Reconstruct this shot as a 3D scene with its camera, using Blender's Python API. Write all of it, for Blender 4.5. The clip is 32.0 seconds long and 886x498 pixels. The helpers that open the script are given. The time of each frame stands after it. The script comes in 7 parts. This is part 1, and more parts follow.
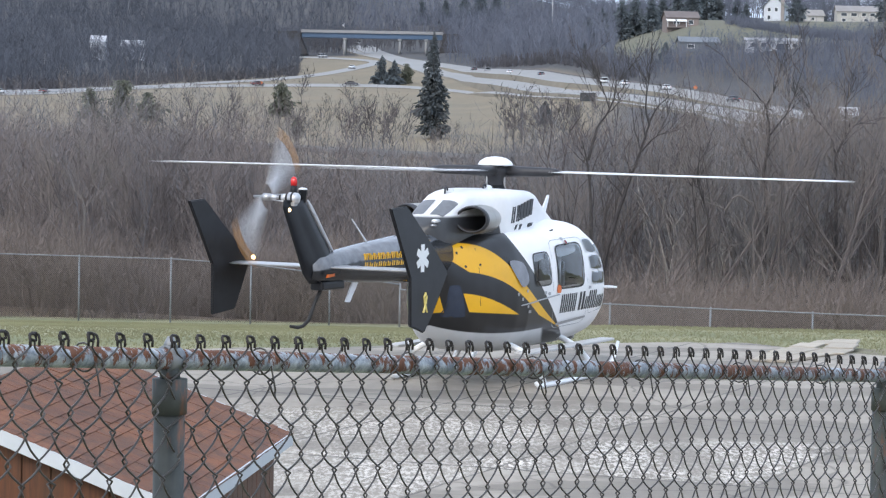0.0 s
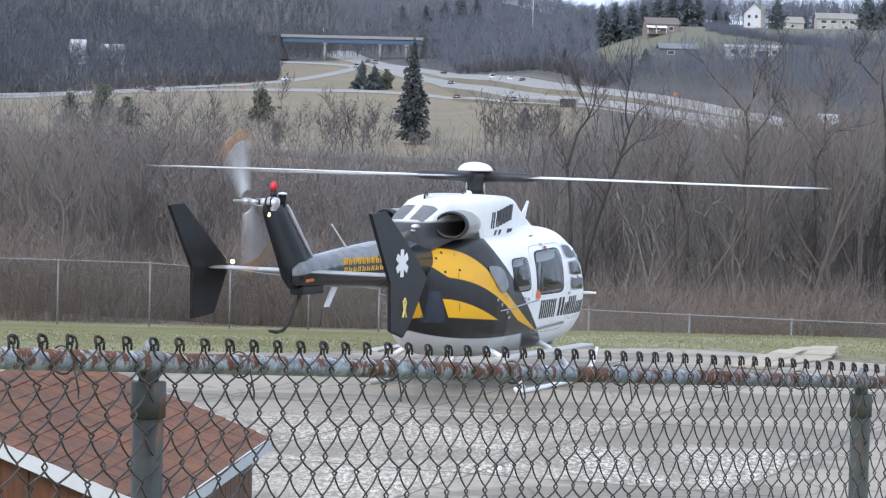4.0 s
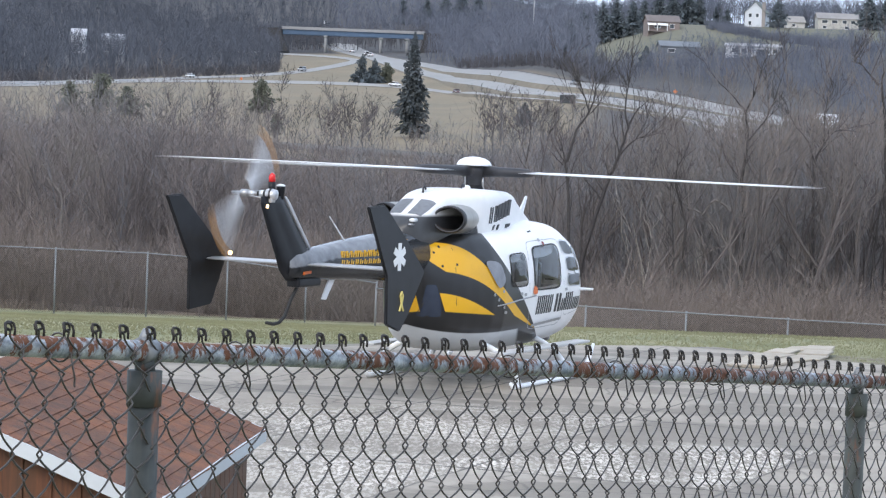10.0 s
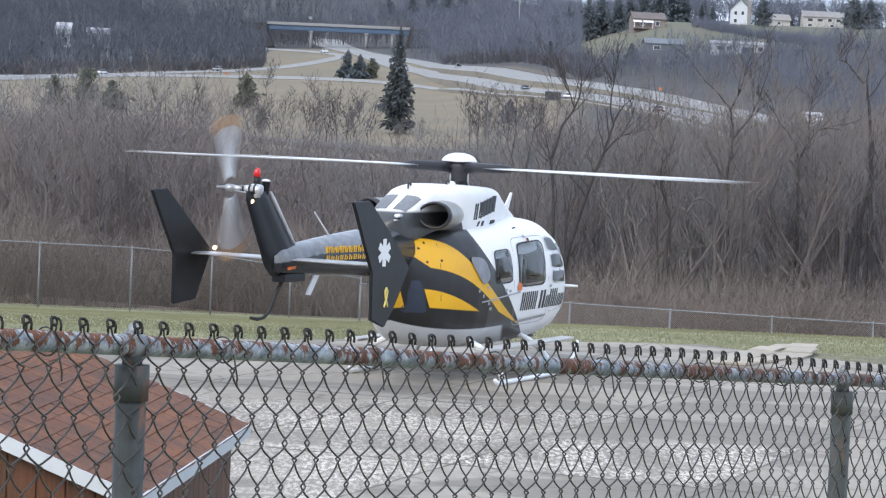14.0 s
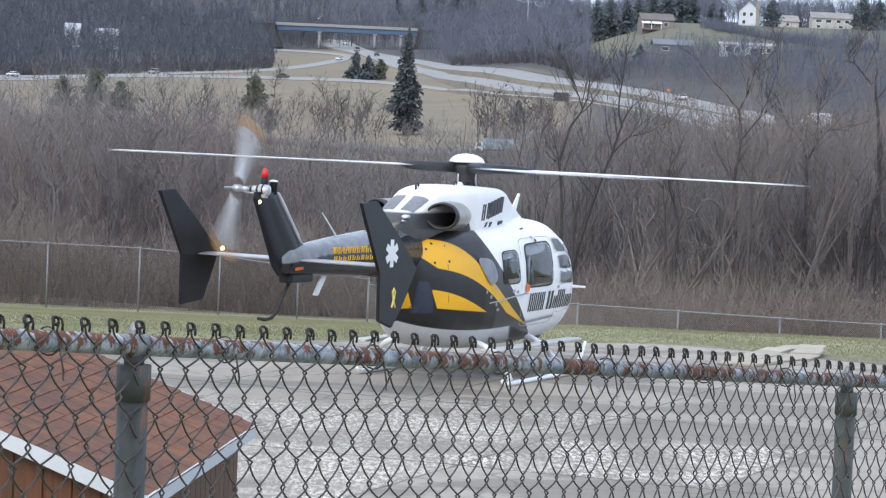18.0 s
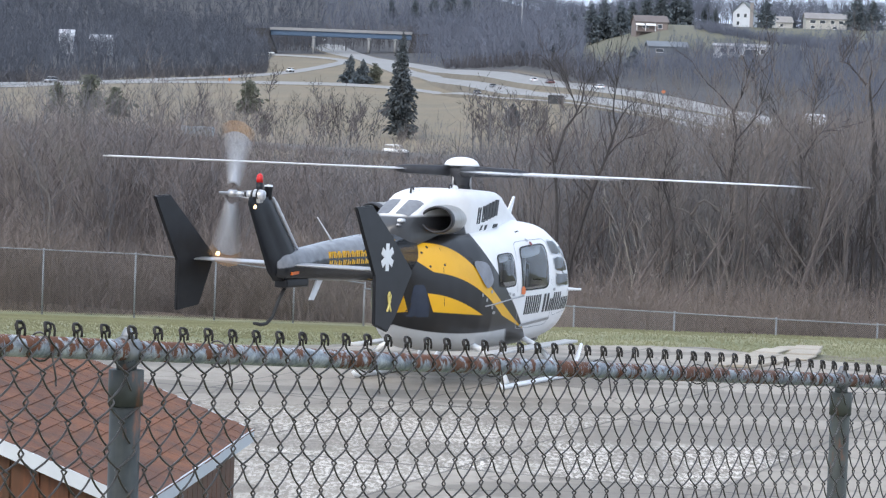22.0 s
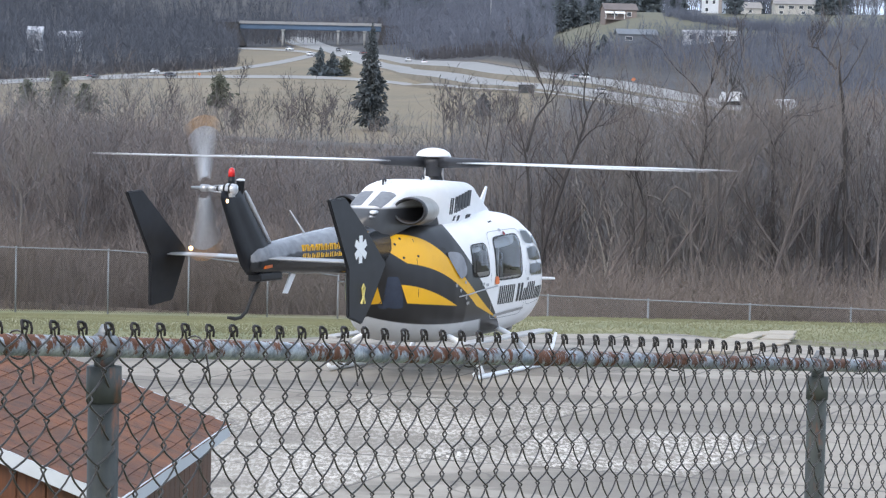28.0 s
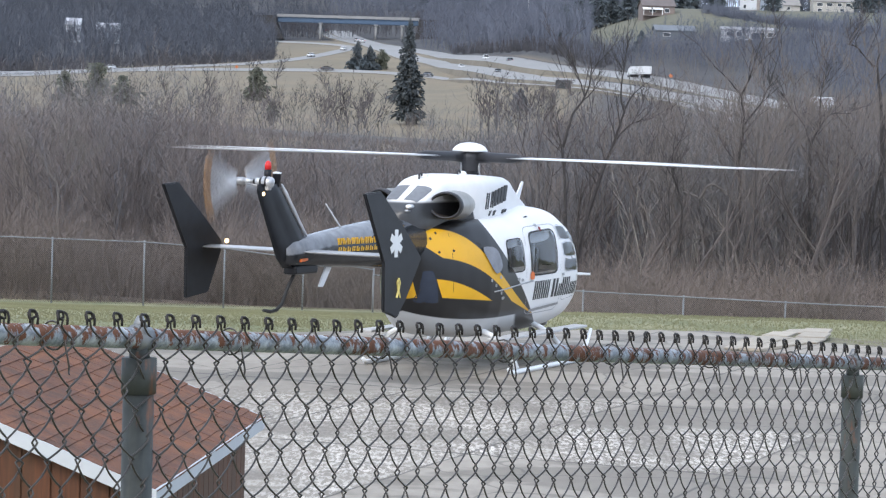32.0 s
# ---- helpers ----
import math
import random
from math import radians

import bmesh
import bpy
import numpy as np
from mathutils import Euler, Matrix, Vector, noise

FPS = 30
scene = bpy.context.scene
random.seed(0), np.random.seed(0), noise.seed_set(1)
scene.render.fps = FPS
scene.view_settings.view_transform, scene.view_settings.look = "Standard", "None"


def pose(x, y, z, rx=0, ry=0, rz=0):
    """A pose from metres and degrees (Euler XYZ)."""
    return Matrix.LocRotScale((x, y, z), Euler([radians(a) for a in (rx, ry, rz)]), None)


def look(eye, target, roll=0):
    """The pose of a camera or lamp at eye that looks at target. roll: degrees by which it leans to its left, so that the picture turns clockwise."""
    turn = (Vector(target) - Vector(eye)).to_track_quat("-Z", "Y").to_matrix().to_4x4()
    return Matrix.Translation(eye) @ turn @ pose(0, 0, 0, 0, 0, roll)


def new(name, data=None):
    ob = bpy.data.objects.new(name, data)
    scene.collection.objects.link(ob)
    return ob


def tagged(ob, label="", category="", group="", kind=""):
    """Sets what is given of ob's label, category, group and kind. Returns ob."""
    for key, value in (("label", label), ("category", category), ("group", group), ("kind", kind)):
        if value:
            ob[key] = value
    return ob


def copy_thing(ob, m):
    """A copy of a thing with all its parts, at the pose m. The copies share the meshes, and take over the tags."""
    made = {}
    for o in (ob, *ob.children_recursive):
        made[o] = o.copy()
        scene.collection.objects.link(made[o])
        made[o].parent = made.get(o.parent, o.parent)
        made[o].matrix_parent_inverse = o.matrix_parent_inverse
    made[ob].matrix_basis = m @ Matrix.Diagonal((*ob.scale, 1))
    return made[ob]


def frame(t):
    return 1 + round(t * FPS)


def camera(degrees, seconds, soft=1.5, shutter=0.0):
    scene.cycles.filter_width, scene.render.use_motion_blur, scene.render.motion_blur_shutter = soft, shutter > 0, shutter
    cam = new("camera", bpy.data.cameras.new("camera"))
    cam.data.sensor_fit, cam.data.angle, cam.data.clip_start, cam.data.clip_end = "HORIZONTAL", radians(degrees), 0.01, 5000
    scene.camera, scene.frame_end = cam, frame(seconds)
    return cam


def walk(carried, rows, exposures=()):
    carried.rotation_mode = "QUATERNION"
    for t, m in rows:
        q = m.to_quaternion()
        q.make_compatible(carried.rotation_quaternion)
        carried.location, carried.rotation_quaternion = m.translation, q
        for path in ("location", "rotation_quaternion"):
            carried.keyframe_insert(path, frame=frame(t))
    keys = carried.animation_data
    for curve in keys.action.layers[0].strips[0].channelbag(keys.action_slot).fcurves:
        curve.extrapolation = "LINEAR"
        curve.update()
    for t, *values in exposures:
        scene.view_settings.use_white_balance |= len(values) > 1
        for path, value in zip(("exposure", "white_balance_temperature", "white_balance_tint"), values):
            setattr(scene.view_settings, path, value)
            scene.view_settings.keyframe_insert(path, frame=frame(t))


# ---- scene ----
# ---- camera and its path: seconds, x, z, yaw, pitch, roll ----
cam = camera(18.945, 32.0, soft=1.25, shutter=0.6)
PATH = [
    (0.0, 0.0023, 4.0093, 0.6381, -2.8009, 1.1349),
    (0.5, -0.0008, 4.0101, 0.5763, -2.7482, 1.1699),
    (1.0, -0.001, 4.0098, 0.5015, -2.6806, 1.1751),
    (1.5, 0.0015, 4.0103, 0.4226, -2.6482, 1.0082),
    (2.0, 0.0038, 4.0104, 0.3351, -2.5904, 0.9644),
    (2.5, 0.0034, 4.0099, 0.2741, -2.5551, 1.1889),
    (3.0, 0.0032, 4.0082, 0.1956, -2.5856, 1.3011),
    (3.5, 0.0019, 4.0073, 0.1788, -2.6538, 1.3591),
    (5.5, 0.0035, 4.0072, 0.2194, -2.7018, 1.4093),
    (6.0, -0.0001, 4.0061, 0.2217, -2.8388, 1.3313),
    (6.5, 0.0008, 4.0075, 0.1176, -2.9675, 1.4069),
    (7.0, 0.0009, 4.0061, 0.1112, -2.9589, 1.4576),
    (7.5, -0.0, 4.0057, 0.1288, -2.9349, 1.8596),
    (8.0, -0.0026, 4.0054, 0.1058, -2.7729, 2.2661),
    (8.5, -0.0, 4.005, 0.0929, -2.6808, 2.2862),
    (9.0, 0.0017, 4.0058, 0.052, -2.742, 2.2174),
    (9.5, 0.0025, 4.0057, 0.027, -2.7688, 2.2589),
    (10.0, 0.0016, 4.0052, 0.1421, -2.7942, 2.2109),
    (10.5, 0.0006, 4.004, 0.2089, -2.8379, 2.0671),
    (11.0, -0.0007, 4.0045, 0.1902, -2.9366, 1.9829),
    (11.5, -0.0028, 4.0051, 0.1695, -3.0025, 2.2895),
    (12.0, -0.0004, 4.0065, 0.0891, -2.9269, 2.4327),
    (12.5, -0.0027, 4.0051, 0.0977, -2.8527, 2.5054),
    (13.0, -0.0049, 4.0045, -0.0339, -2.7881, 2.6596),
    (13.5, -0.0062, 4.0041, -0.0956, -2.7893, 2.7429),
    (14.0, -0.004, 4.0048, -0.1978, -2.8663, 2.5249),
    (14.5, -0.0015, 4.0039, -0.3334, -2.9441, 2.6404),
    (16.5, 0.003, 4.0032, -0.1843, -2.7885, 2.6187),
    (17.0, 0.0018, 4.0033, -0.1377, -2.875, 2.4669),
    (17.5, 0.0054, 4.005, -0.094, -2.9049, 2.5959),
    (18.0, 0.0059, 4.004, -0.0188, -2.8551, 2.5784),
    (18.5, 0.007, 4.0034, -0.0511, -2.8651, 2.5941),
    (19.0, 0.005, 4.0037, -0.1203, -2.8656, 2.5897),
    (19.5, 0.0023, 4.0037, -0.1743, -2.8475, 2.5746),
    (20.0, 0.0033, 4.005, -0.131, -2.7531, 2.4995),
    (20.5, 0.0067, 4.0053, -0.0822, -2.6255, 2.3506),
    (21.0, 0.0123, 4.0042, 0.0432, -2.569, 2.3184),
    (21.5, 0.0144, 4.0043, -0.0057, -2.6291, 2.2964),
    (22.0, 0.0124, 4.0031, -0.1048, -2.7747, 2.1392),
    (22.5, 0.0085, 4.002, -0.2423, -2.9454, 2.2177),
    (23.0, 0.0087, 4.002, -0.3203, -3.0996, 2.1011),
    (23.5, 0.0085, 4.0036, -0.3888, -3.1442, 1.8911),
    (24.0, 0.009, 4.0042, -0.4411, -3.1175, 1.8818),
    (24.5, 0.0093, 4.0035, -0.4989, -3.0003, 1.7645),
    (25.0, 0.0086, 4.0037, -0.5717, -2.8456, 1.7058),
    (25.5, 0.0086, 4.0023, -0.7067, -2.7965, 1.4406),
    (27.5, 0.0079, 4.0017, -0.7116, -2.8963, 1.2748),
    (28.0, 0.0075, 4.0031, -0.6962, -2.9524, 1.2287),
    (28.5, 0.0111, 4.0034, -0.6282, -2.8703, 1.0965),
    (29.0, 0.0105, 4.0028, -0.5153, -2.8576, 1.1475),
    (29.5, 0.0093, 4.0022, -0.3329, -2.8764, 1.3509),
    (30.0, 0.0064, 4.0039, -0.2794, -2.9671, 1.5506),
    (30.5, 0.0093, 4.0037, -0.2269, -2.999, 1.6391),
    (31.0, 0.0109, 4.0042, -0.1318, -2.9756, 1.7089),
    (31.5, 0.009, 4.0028, -0.042, -3.0172, 1.664),
    (32.0, 0.0073, 4.0029, 0.0684, -3.0878, 1.7014),
]


def aim(x, z, yaw, pitch, roll):
    """Camera pose at (x, 0, z), turned yaw to the left, pitch upwards and leaning by roll."""
    return Matrix.Translation((x, 0, z)) @ pose(0, 0, 0, 0, 0, yaw) @ pose(0, 0, 0, 90 + pitch) @ pose(0, 0, 0, 0, 0, roll)


walk(cam, [(t, aim(x, z, yaw, pitch, roll)) for t, x, z, yaw, pitch, roll in PATH])

# ---- light: a bright overcast sky ----
world = bpy.data.worlds.new("overcast_sky")
scene.world = world
world.use_nodes = True
wn = world.node_tree.nodes
wn.clear()
sky = wn.new("ShaderNodeTexSky")
sky.sky_type = "NISHITA"
sky.sun_disc = False
sky.sun_elevation, sky.sun_rotation = radians(37), radians(207)
sky.air_density, sky.dust_density, sky.ozone_density = 1.0, 6.0, 1.0
cloud = wn.new("ShaderNodeMixRGB")
cloud.inputs[0].default_value = 0.75
cloud.inputs[2].default_value = (6.05, 7.25, 9.3, 1)
wbg = wn.new("ShaderNodeBackground")
wbg.inputs[1].default_value = 0.205
wout = wn.new("ShaderNodeOutputWorld")
wl = world.node_tree.links
wl.new(sky.outputs[0], cloud.inputs[1])
wl.new(cloud.outputs[0], wbg.inputs[0])
wl.new(wbg.outputs[0], wout.inputs[0])
sun = new("sun", bpy.data.lights.new("sun", "SUN"))
sun.data.energy, sun.data.angle, sun.data.color = 1.5, radians(22), (1.0, 0.96, 0.9)
sun.matrix_world = look((0, 0, 0), (0.36, 0.71, -0.60))
scene.view_settings.exposure = 0.0


# ---- materials ----
def mat(name, color, rough=0.7, metal=0.0, var=0.15, scale=8.0, bump=0.0, bscale=60.0, spec=0.5, island=0.0, obj=0.0, coat=0.0):
    """Plain surface with grain at two scales; var: how far the colour wanders, island/obj: from piece to piece."""
    m = bpy.data.materials.new(name)
    m.use_nodes = True
    nt = m.node_tree
    b = nt.nodes["Principled BSDF"]
    b.inputs["Roughness"].default_value = rough
    b.inputs["Metallic"].default_value = metal
    b.inputs["Specular IOR Level"].default_value = spec
    b.inputs["Coat Weight"].default_value = coat
    tc = nt.nodes.new("ShaderNodeTexCoord")
    n1 = nt.nodes.new("ShaderNodeTexNoise")
    n1.inputs["Scale"].default_value = scale
    n1.inputs["Detail"].default_value = 6
    n1.inputs["Roughness"].default_value = 0.65
    n2 = nt.nodes.new("ShaderNodeTexNoise")
    n2.inputs["Scale"].default_value = scale * 0.13
    n2.inputs["Detail"].default_value = 3
    for n in (n1, n2):
        nt.links.new(tc.outputs["Object"], n.inputs["Vector"])
    add = nt.nodes.new("ShaderNodeMath")
    add.operation = "ADD"
    nt.links.new(n1.outputs[0], add.inputs[0])
    nt.links.new(n2.outputs[0], add.inputs[1])
    src = add.outputs[0]
    for amount, node, sock in ((island, "ShaderNodeNewGeometry", "Random Per Island"), (obj, "ShaderNodeObjectInfo", "Random")):
        if amount:
            g = nt.nodes.new(node)
            mm = nt.nodes.new("ShaderNodeMath")
            mm.operation = "MULTIPLY_ADD"
            mm.inputs[1].default_value = amount
            nt.links.new(g.outputs[sock], mm.inputs[0])
            nt.links.new(src, mm.inputs[2])
            src = mm.outputs[0]
    mr = nt.nodes.new("ShaderNodeMapRange")
    mr.inputs["From Min"].default_value = 0.6
    mr.inputs["From Max"].default_value = 1.4 + island + obj
    mr.inputs["To Min"].default_value = 1 - var
    mr.inputs["To Max"].default_value = 1 + var
    nt.links.new(src, mr.inputs["Value"])
    mul = nt.nodes.new("ShaderNodeVectorMath")
    mul.operation = "SCALE"
    mul.inputs[0].default_value = color[:3]
    nt.links.new(mr.outputs[0], mul.inputs["Scale"])
    nt.links.new(mul.outputs[0], b.inputs["Base Color"])
    if bump:
        n3 = nt.nodes.new("ShaderNodeTexNoise")
        n3.inputs["Scale"].default_value = bscale
        n3.inputs["Detail"].default_value = 5
        nt.links.new(tc.outputs["Object"], n3.inputs["Vector"])
        bp = nt.nodes.new("ShaderNodeBump")
        bp.inputs["Strength"].default_value = bump
        bp.inputs["Distance"].default_value = 0.02
        nt.links.new(n3.outputs[0], bp.inputs["Height"])
        nt.links.new(bp.outputs[0], b.inputs["Normal"])
    return m


class Net:
    """Small helper to write shader arithmetic on object coordinates."""

    def __init__(self, m, coords="Object"):
        self.nt = m.node_tree
        self.b = self.nt.nodes["Principled BSDF"]
        tc = self.nt.nodes.new("ShaderNodeTexCoord")
        self.vec = tc.outputs[coords]
        sep = self.nt.nodes.new("ShaderNodeSeparateXYZ")
        self.nt.links.new(self.vec, sep.inputs[0])
        self.x, self.y, self.z = sep.outputs

    def put(self, sock, v):
        if isinstance(v, (int, float)):
            sock.default_value = v
        elif isinstance(v, tuple):
            sock.default_value = (*v[:3], 1) if len(sock.default_value) == 4 else v
        else:
            self.nt.links.new(v, sock)

    def op(self, kind, a, b=0.0, c=0.0):
        n = self.nt.nodes.new("ShaderNodeMath")
        n.operation = kind
        for s, v in zip(n.inputs, (a, b, c)):
            self.put(s, v)
        return n.outputs[0]

    def poly(self, x, cs):
        """cs[0] + cs[1] x + cs[2] x^2 ..."""
        out = cs[-1]
        for c in reversed(cs[:-1]):
            out = self.op("MULTIPLY_ADD", out, x, c)
        return out

    def step(self, v, edge=0.0, soft=0.004):
        """0 below the edge, 1 above it."""
        n = self.nt.nodes.new("ShaderNodeMapRange")
        for s, u in zip(("Value", "From Min", "From Max"), (v, edge - soft, edge + soft)):
            self.put(n.inputs[s], u)
        return n.outputs[0]

    def both(self, *vs):
        out = vs[0]
        for v in vs[1:]:
            out = self.op("MULTIPLY", out, v)
        return out

    def mix(self, f, a, b):
        n = self.nt.nodes.new("ShaderNodeMixRGB")
        for s, v in zip(n.inputs, (f, a, b)):
            self.put(s, v)
        return n.outputs[0]

    def noise(self, scale, detail=5, rough=0.6, vec=None, stretch=None):
        n = self.nt.nodes.new("ShaderNodeTexNoise")
        n.inputs["Scale"].default_value = scale
        n.inputs["Detail"].default_value = detail
        n.inputs["Roughness"].default_value = rough
        v = vec or self.vec
        if stretch:
            mp = self.nt.nodes.new("ShaderNodeMapping")
            mp.inputs["Scale"].default_value = stretch
            self.nt.links.new(v, mp.inputs[0])
            v = mp.outputs[0]
        self.nt.links.new(v, n.inputs["Vector"])
        return n.outputs[0]

    def bump(self, h, strength=0.3, dist=0.02):
        bp = self.nt.nodes.new("ShaderNodeBump")
        bp.inputs["Strength"].default_value = strength
        bp.inputs["Distance"].default_value = dist
        self.put(bp.inputs["Height"], h)
        self.nt.links.new(bp.outputs[0], self.b.inputs["Normal"])

    def color(self, v):
        self.put(self.b.inputs["Base Color"], v)


def bare(name, rough=0.7, metal=0.0):
    m = bpy.data.materials.new(name)
    m.use_nodes = True
    m.node_tree.nodes["Principled BSDF"].inputs["Roughness"].default_value = rough
    m.node_tree.nodes["Principled BSDF"].inputs["Metallic"].default_value = metal
    return m


# ---- mesh helpers ----
def part(name, bm, material, parent=None, label="", smooth=False):
    """Links a bmesh as one mesh object, under a thing or a part."""
    me = bpy.data.meshes.new(name)
    bmesh.ops.recalc_face_normals(bm, faces=bm.faces)
    bm.to_mesh(me)
    bm.free()
    for p in me.polygons:
        p.use_smooth = smooth
    me.materials.append(material)
    ob = new(name, me)
    if parent:
        ob.parent = parent
    if label:
        ob["label"] = label
    return ob


def data_part(name, verts, faces, material, parent=None, label="", smooth=False):
    me = bpy.data.meshes.new(name)
    me.from_pydata(verts, [], faces)
    if smooth:
        me.polygons.foreach_set("use_smooth", [True] * len(me.polygons))
    me.materials.append(material)
    ob = new(name, me)
    if parent:
        ob.parent = parent
    if label:
        ob["label"] = label
    return ob


def empty(name, m, label, category, group="", kind=""):
    ob = new(name)
    ob.matrix_world = m
    return tagged(ob, label, category, group, kind)


def box(bm, x0, y0, z0, x1, y1, z1, bevel=0.0):
    vs = [bm.verts.new((x, y, z)) for x in (x0, x1) for y in (y0, y1) for z in (z0, z1)]
    fs = [bm.faces.new([vs[i] for i in q]) for q in ((0, 1, 3, 2), (4, 6, 7, 5), (0, 4, 5, 1), (2, 3, 7, 6), (0, 2, 6, 4), (1, 5, 7, 3))]
    if bevel:
        es = list({e for f in fs for e in f.edges})
        bmesh.ops.bevel(bm, geom=es, offset=bevel, segments=2, profile=0.5, affect="EDGES")
    return bm


def tube(bm, pts, r, sides=10, caps=True):
    """Tube along points; r: one radius, or one for each point."""
    pts = [Vector(p) for p in pts]
    rs = [r] * len(pts) if isinstance(r, (int, float)) else r
    rings, side = [], None
    for i, p in enumerate(pts):
        d = (pts[min(i + 1, len(pts) - 1)] - pts[max(i - 1, 0)]).normalized()
        if side is None:
            side = d.orthogonal().normalized()
        side = (side - d * side.dot(d)).normalized()
        up = d.cross(side)
        rings.append([bm.verts.new(p + rs[i] * (math.cos(a) * side + math.sin(a) * up)) for a in (2 * math.pi * k / sides for k in range(sides))])
    for a, b in zip(rings, rings[1:]):
        for k in range(sides):
            bm.faces.new((a[k], a[(k + 1) % sides], b[(k + 1) % sides], b[k]))
    if caps and sides > 2:
        bm.faces.new(rings[0][::-1])
        bm.faces.new(rings[-1])
    return bm


def loft(bm, rings, cap=True):
    rs = [[bm.verts.new(p) for p in r] for r in rings]
    n = len(rs[0])
    for a, b in zip(rs, rs[1:]):
        for k in range(n):
            bm.faces.new((a[k], a[(k + 1) % n], b[(k + 1) % n], b[k]))
    if cap:
        bm.faces.new(rs[0][::-1])
        bm.faces.new(rs[-1])
    return bm


def slab(bm, outline, axis, lo, hi):
    """Prism over an outline of 2D points, pushed along axis 'x', 'y' or 'z' from lo to hi."""
    def at(p, h):
        return {"x": (h, p[0], p[1]), "y": (p[0], h, p[1]), "z": (p[0], p[1], h)}[axis]
    a = [bm.verts.new(at(p, lo)) for p in outline]
    b = [bm.verts.new(at(p, hi)) for p in outline]
    bm.faces.new(a[::-1])
    bm.faces.new(b)
    n = len(a)
    for k in range(n):
        bm.faces.new((a[k], a[(k + 1) % n], b[(k + 1) % n], b[k]))
    return bm


def smooth01(a, b, v):
    v = min(1, max(0, (v - a) / (b - a)))
    return v * v * (3 - 2 * v)


def between(xs, ys, x):
    return float(np.interp(x, xs, ys))


# ---- the lie of the land ----
EYE = 4.0
S_COLS = (-0.3, -0.167, -0.08, 0.0, 0.08, 0.167, 0.3)


def rise(y, v):
    """Height whose direction seen from the fence has the given slope, in 1/4700."""
    return EYE + y * v / 4700


FAR = [
    (95, (-3.0, -3.0, -3.3, -3.8, -4.2, -4.4, -4.4)),
    (150, (-8, -8, -9, -9, -9, -9, -9)),
    (250, (-16, -16, -18, -18, -18, -16, -14)),
    (380, (-18, -18, -20, -19, -16, -10, -8)),
    (480, (-16, -16, -16, -14, -10, -3, -2)),
    (600, tuple(rise(600, v) for v in (-85, -80, -72, -72, -40, -2, 10))),
    (750, tuple(rise(750, v) for v in (-30, -20, -17, -12, 25, 45, 50))),
    (900, tuple(rise(900, v) for v in (25, 28, 18, 22, 100, 150, 160))),
    (1050, tuple(rise(1050, v) for v in (50, 45, 45, 52, 180, 190, 200))),
    (1300, tuple(rise(1300, v) for v in (100, 90, 88, 98, 190, 182, 180))),
    (1600, tuple(rise(1600, v) for v in (170, 160, 118, 150, 170, 140, 130))),
    (2000, tuple(rise(2000, v) for v in (240, 240, 215, 230, 160, 110, 100))),
    (2800, tuple(rise(2800, v) for v in (270, 270, 260, 240, 130, 80, 70))),
    (4500, tuple(rise(4500, v) for v in (150, 150, 150, 150, 90, 50, 40))),
]
FAR_Y = [r[0] for r in FAR]
FAR_COLS = [[r[1][k] for r in FAR] for k in range(len(S_COLS))]


def land(x, y):
    """Height of the ground at a place."""
    if y < 47:
        z = between((-80, 0, 6.5, 11, 18, 26), (2.7, 2.45, 2.3, 1.3, 0.05, 0.0), y)
        if y < 26:
            z -= 0.35 * smooth01(0.0, -2.0, x) * smooth01(10, 16, y) * smooth01(26, 23, y)
        return z - 0.012
    if y < 95:
        left = between((47, 60, 89, 95), (-0.012, -0.87, -3.03, -3.35), y)
        right = between((47, 58, 66, 72, 80, 95), (-0.012, -0.50, -1.04, -2.15, -3.6, -3.8), y)
        return left + (right - left) * smooth01(-1.5, 4.5, x * 83 / y)
    s = x / y
    return between(S_COLS, [between(FAR_Y, c, y) for c in FAR_COLS], s) + 0.6 * math.sin(x * 0.031 + y * 0.017) * smooth01(110, 300, y)


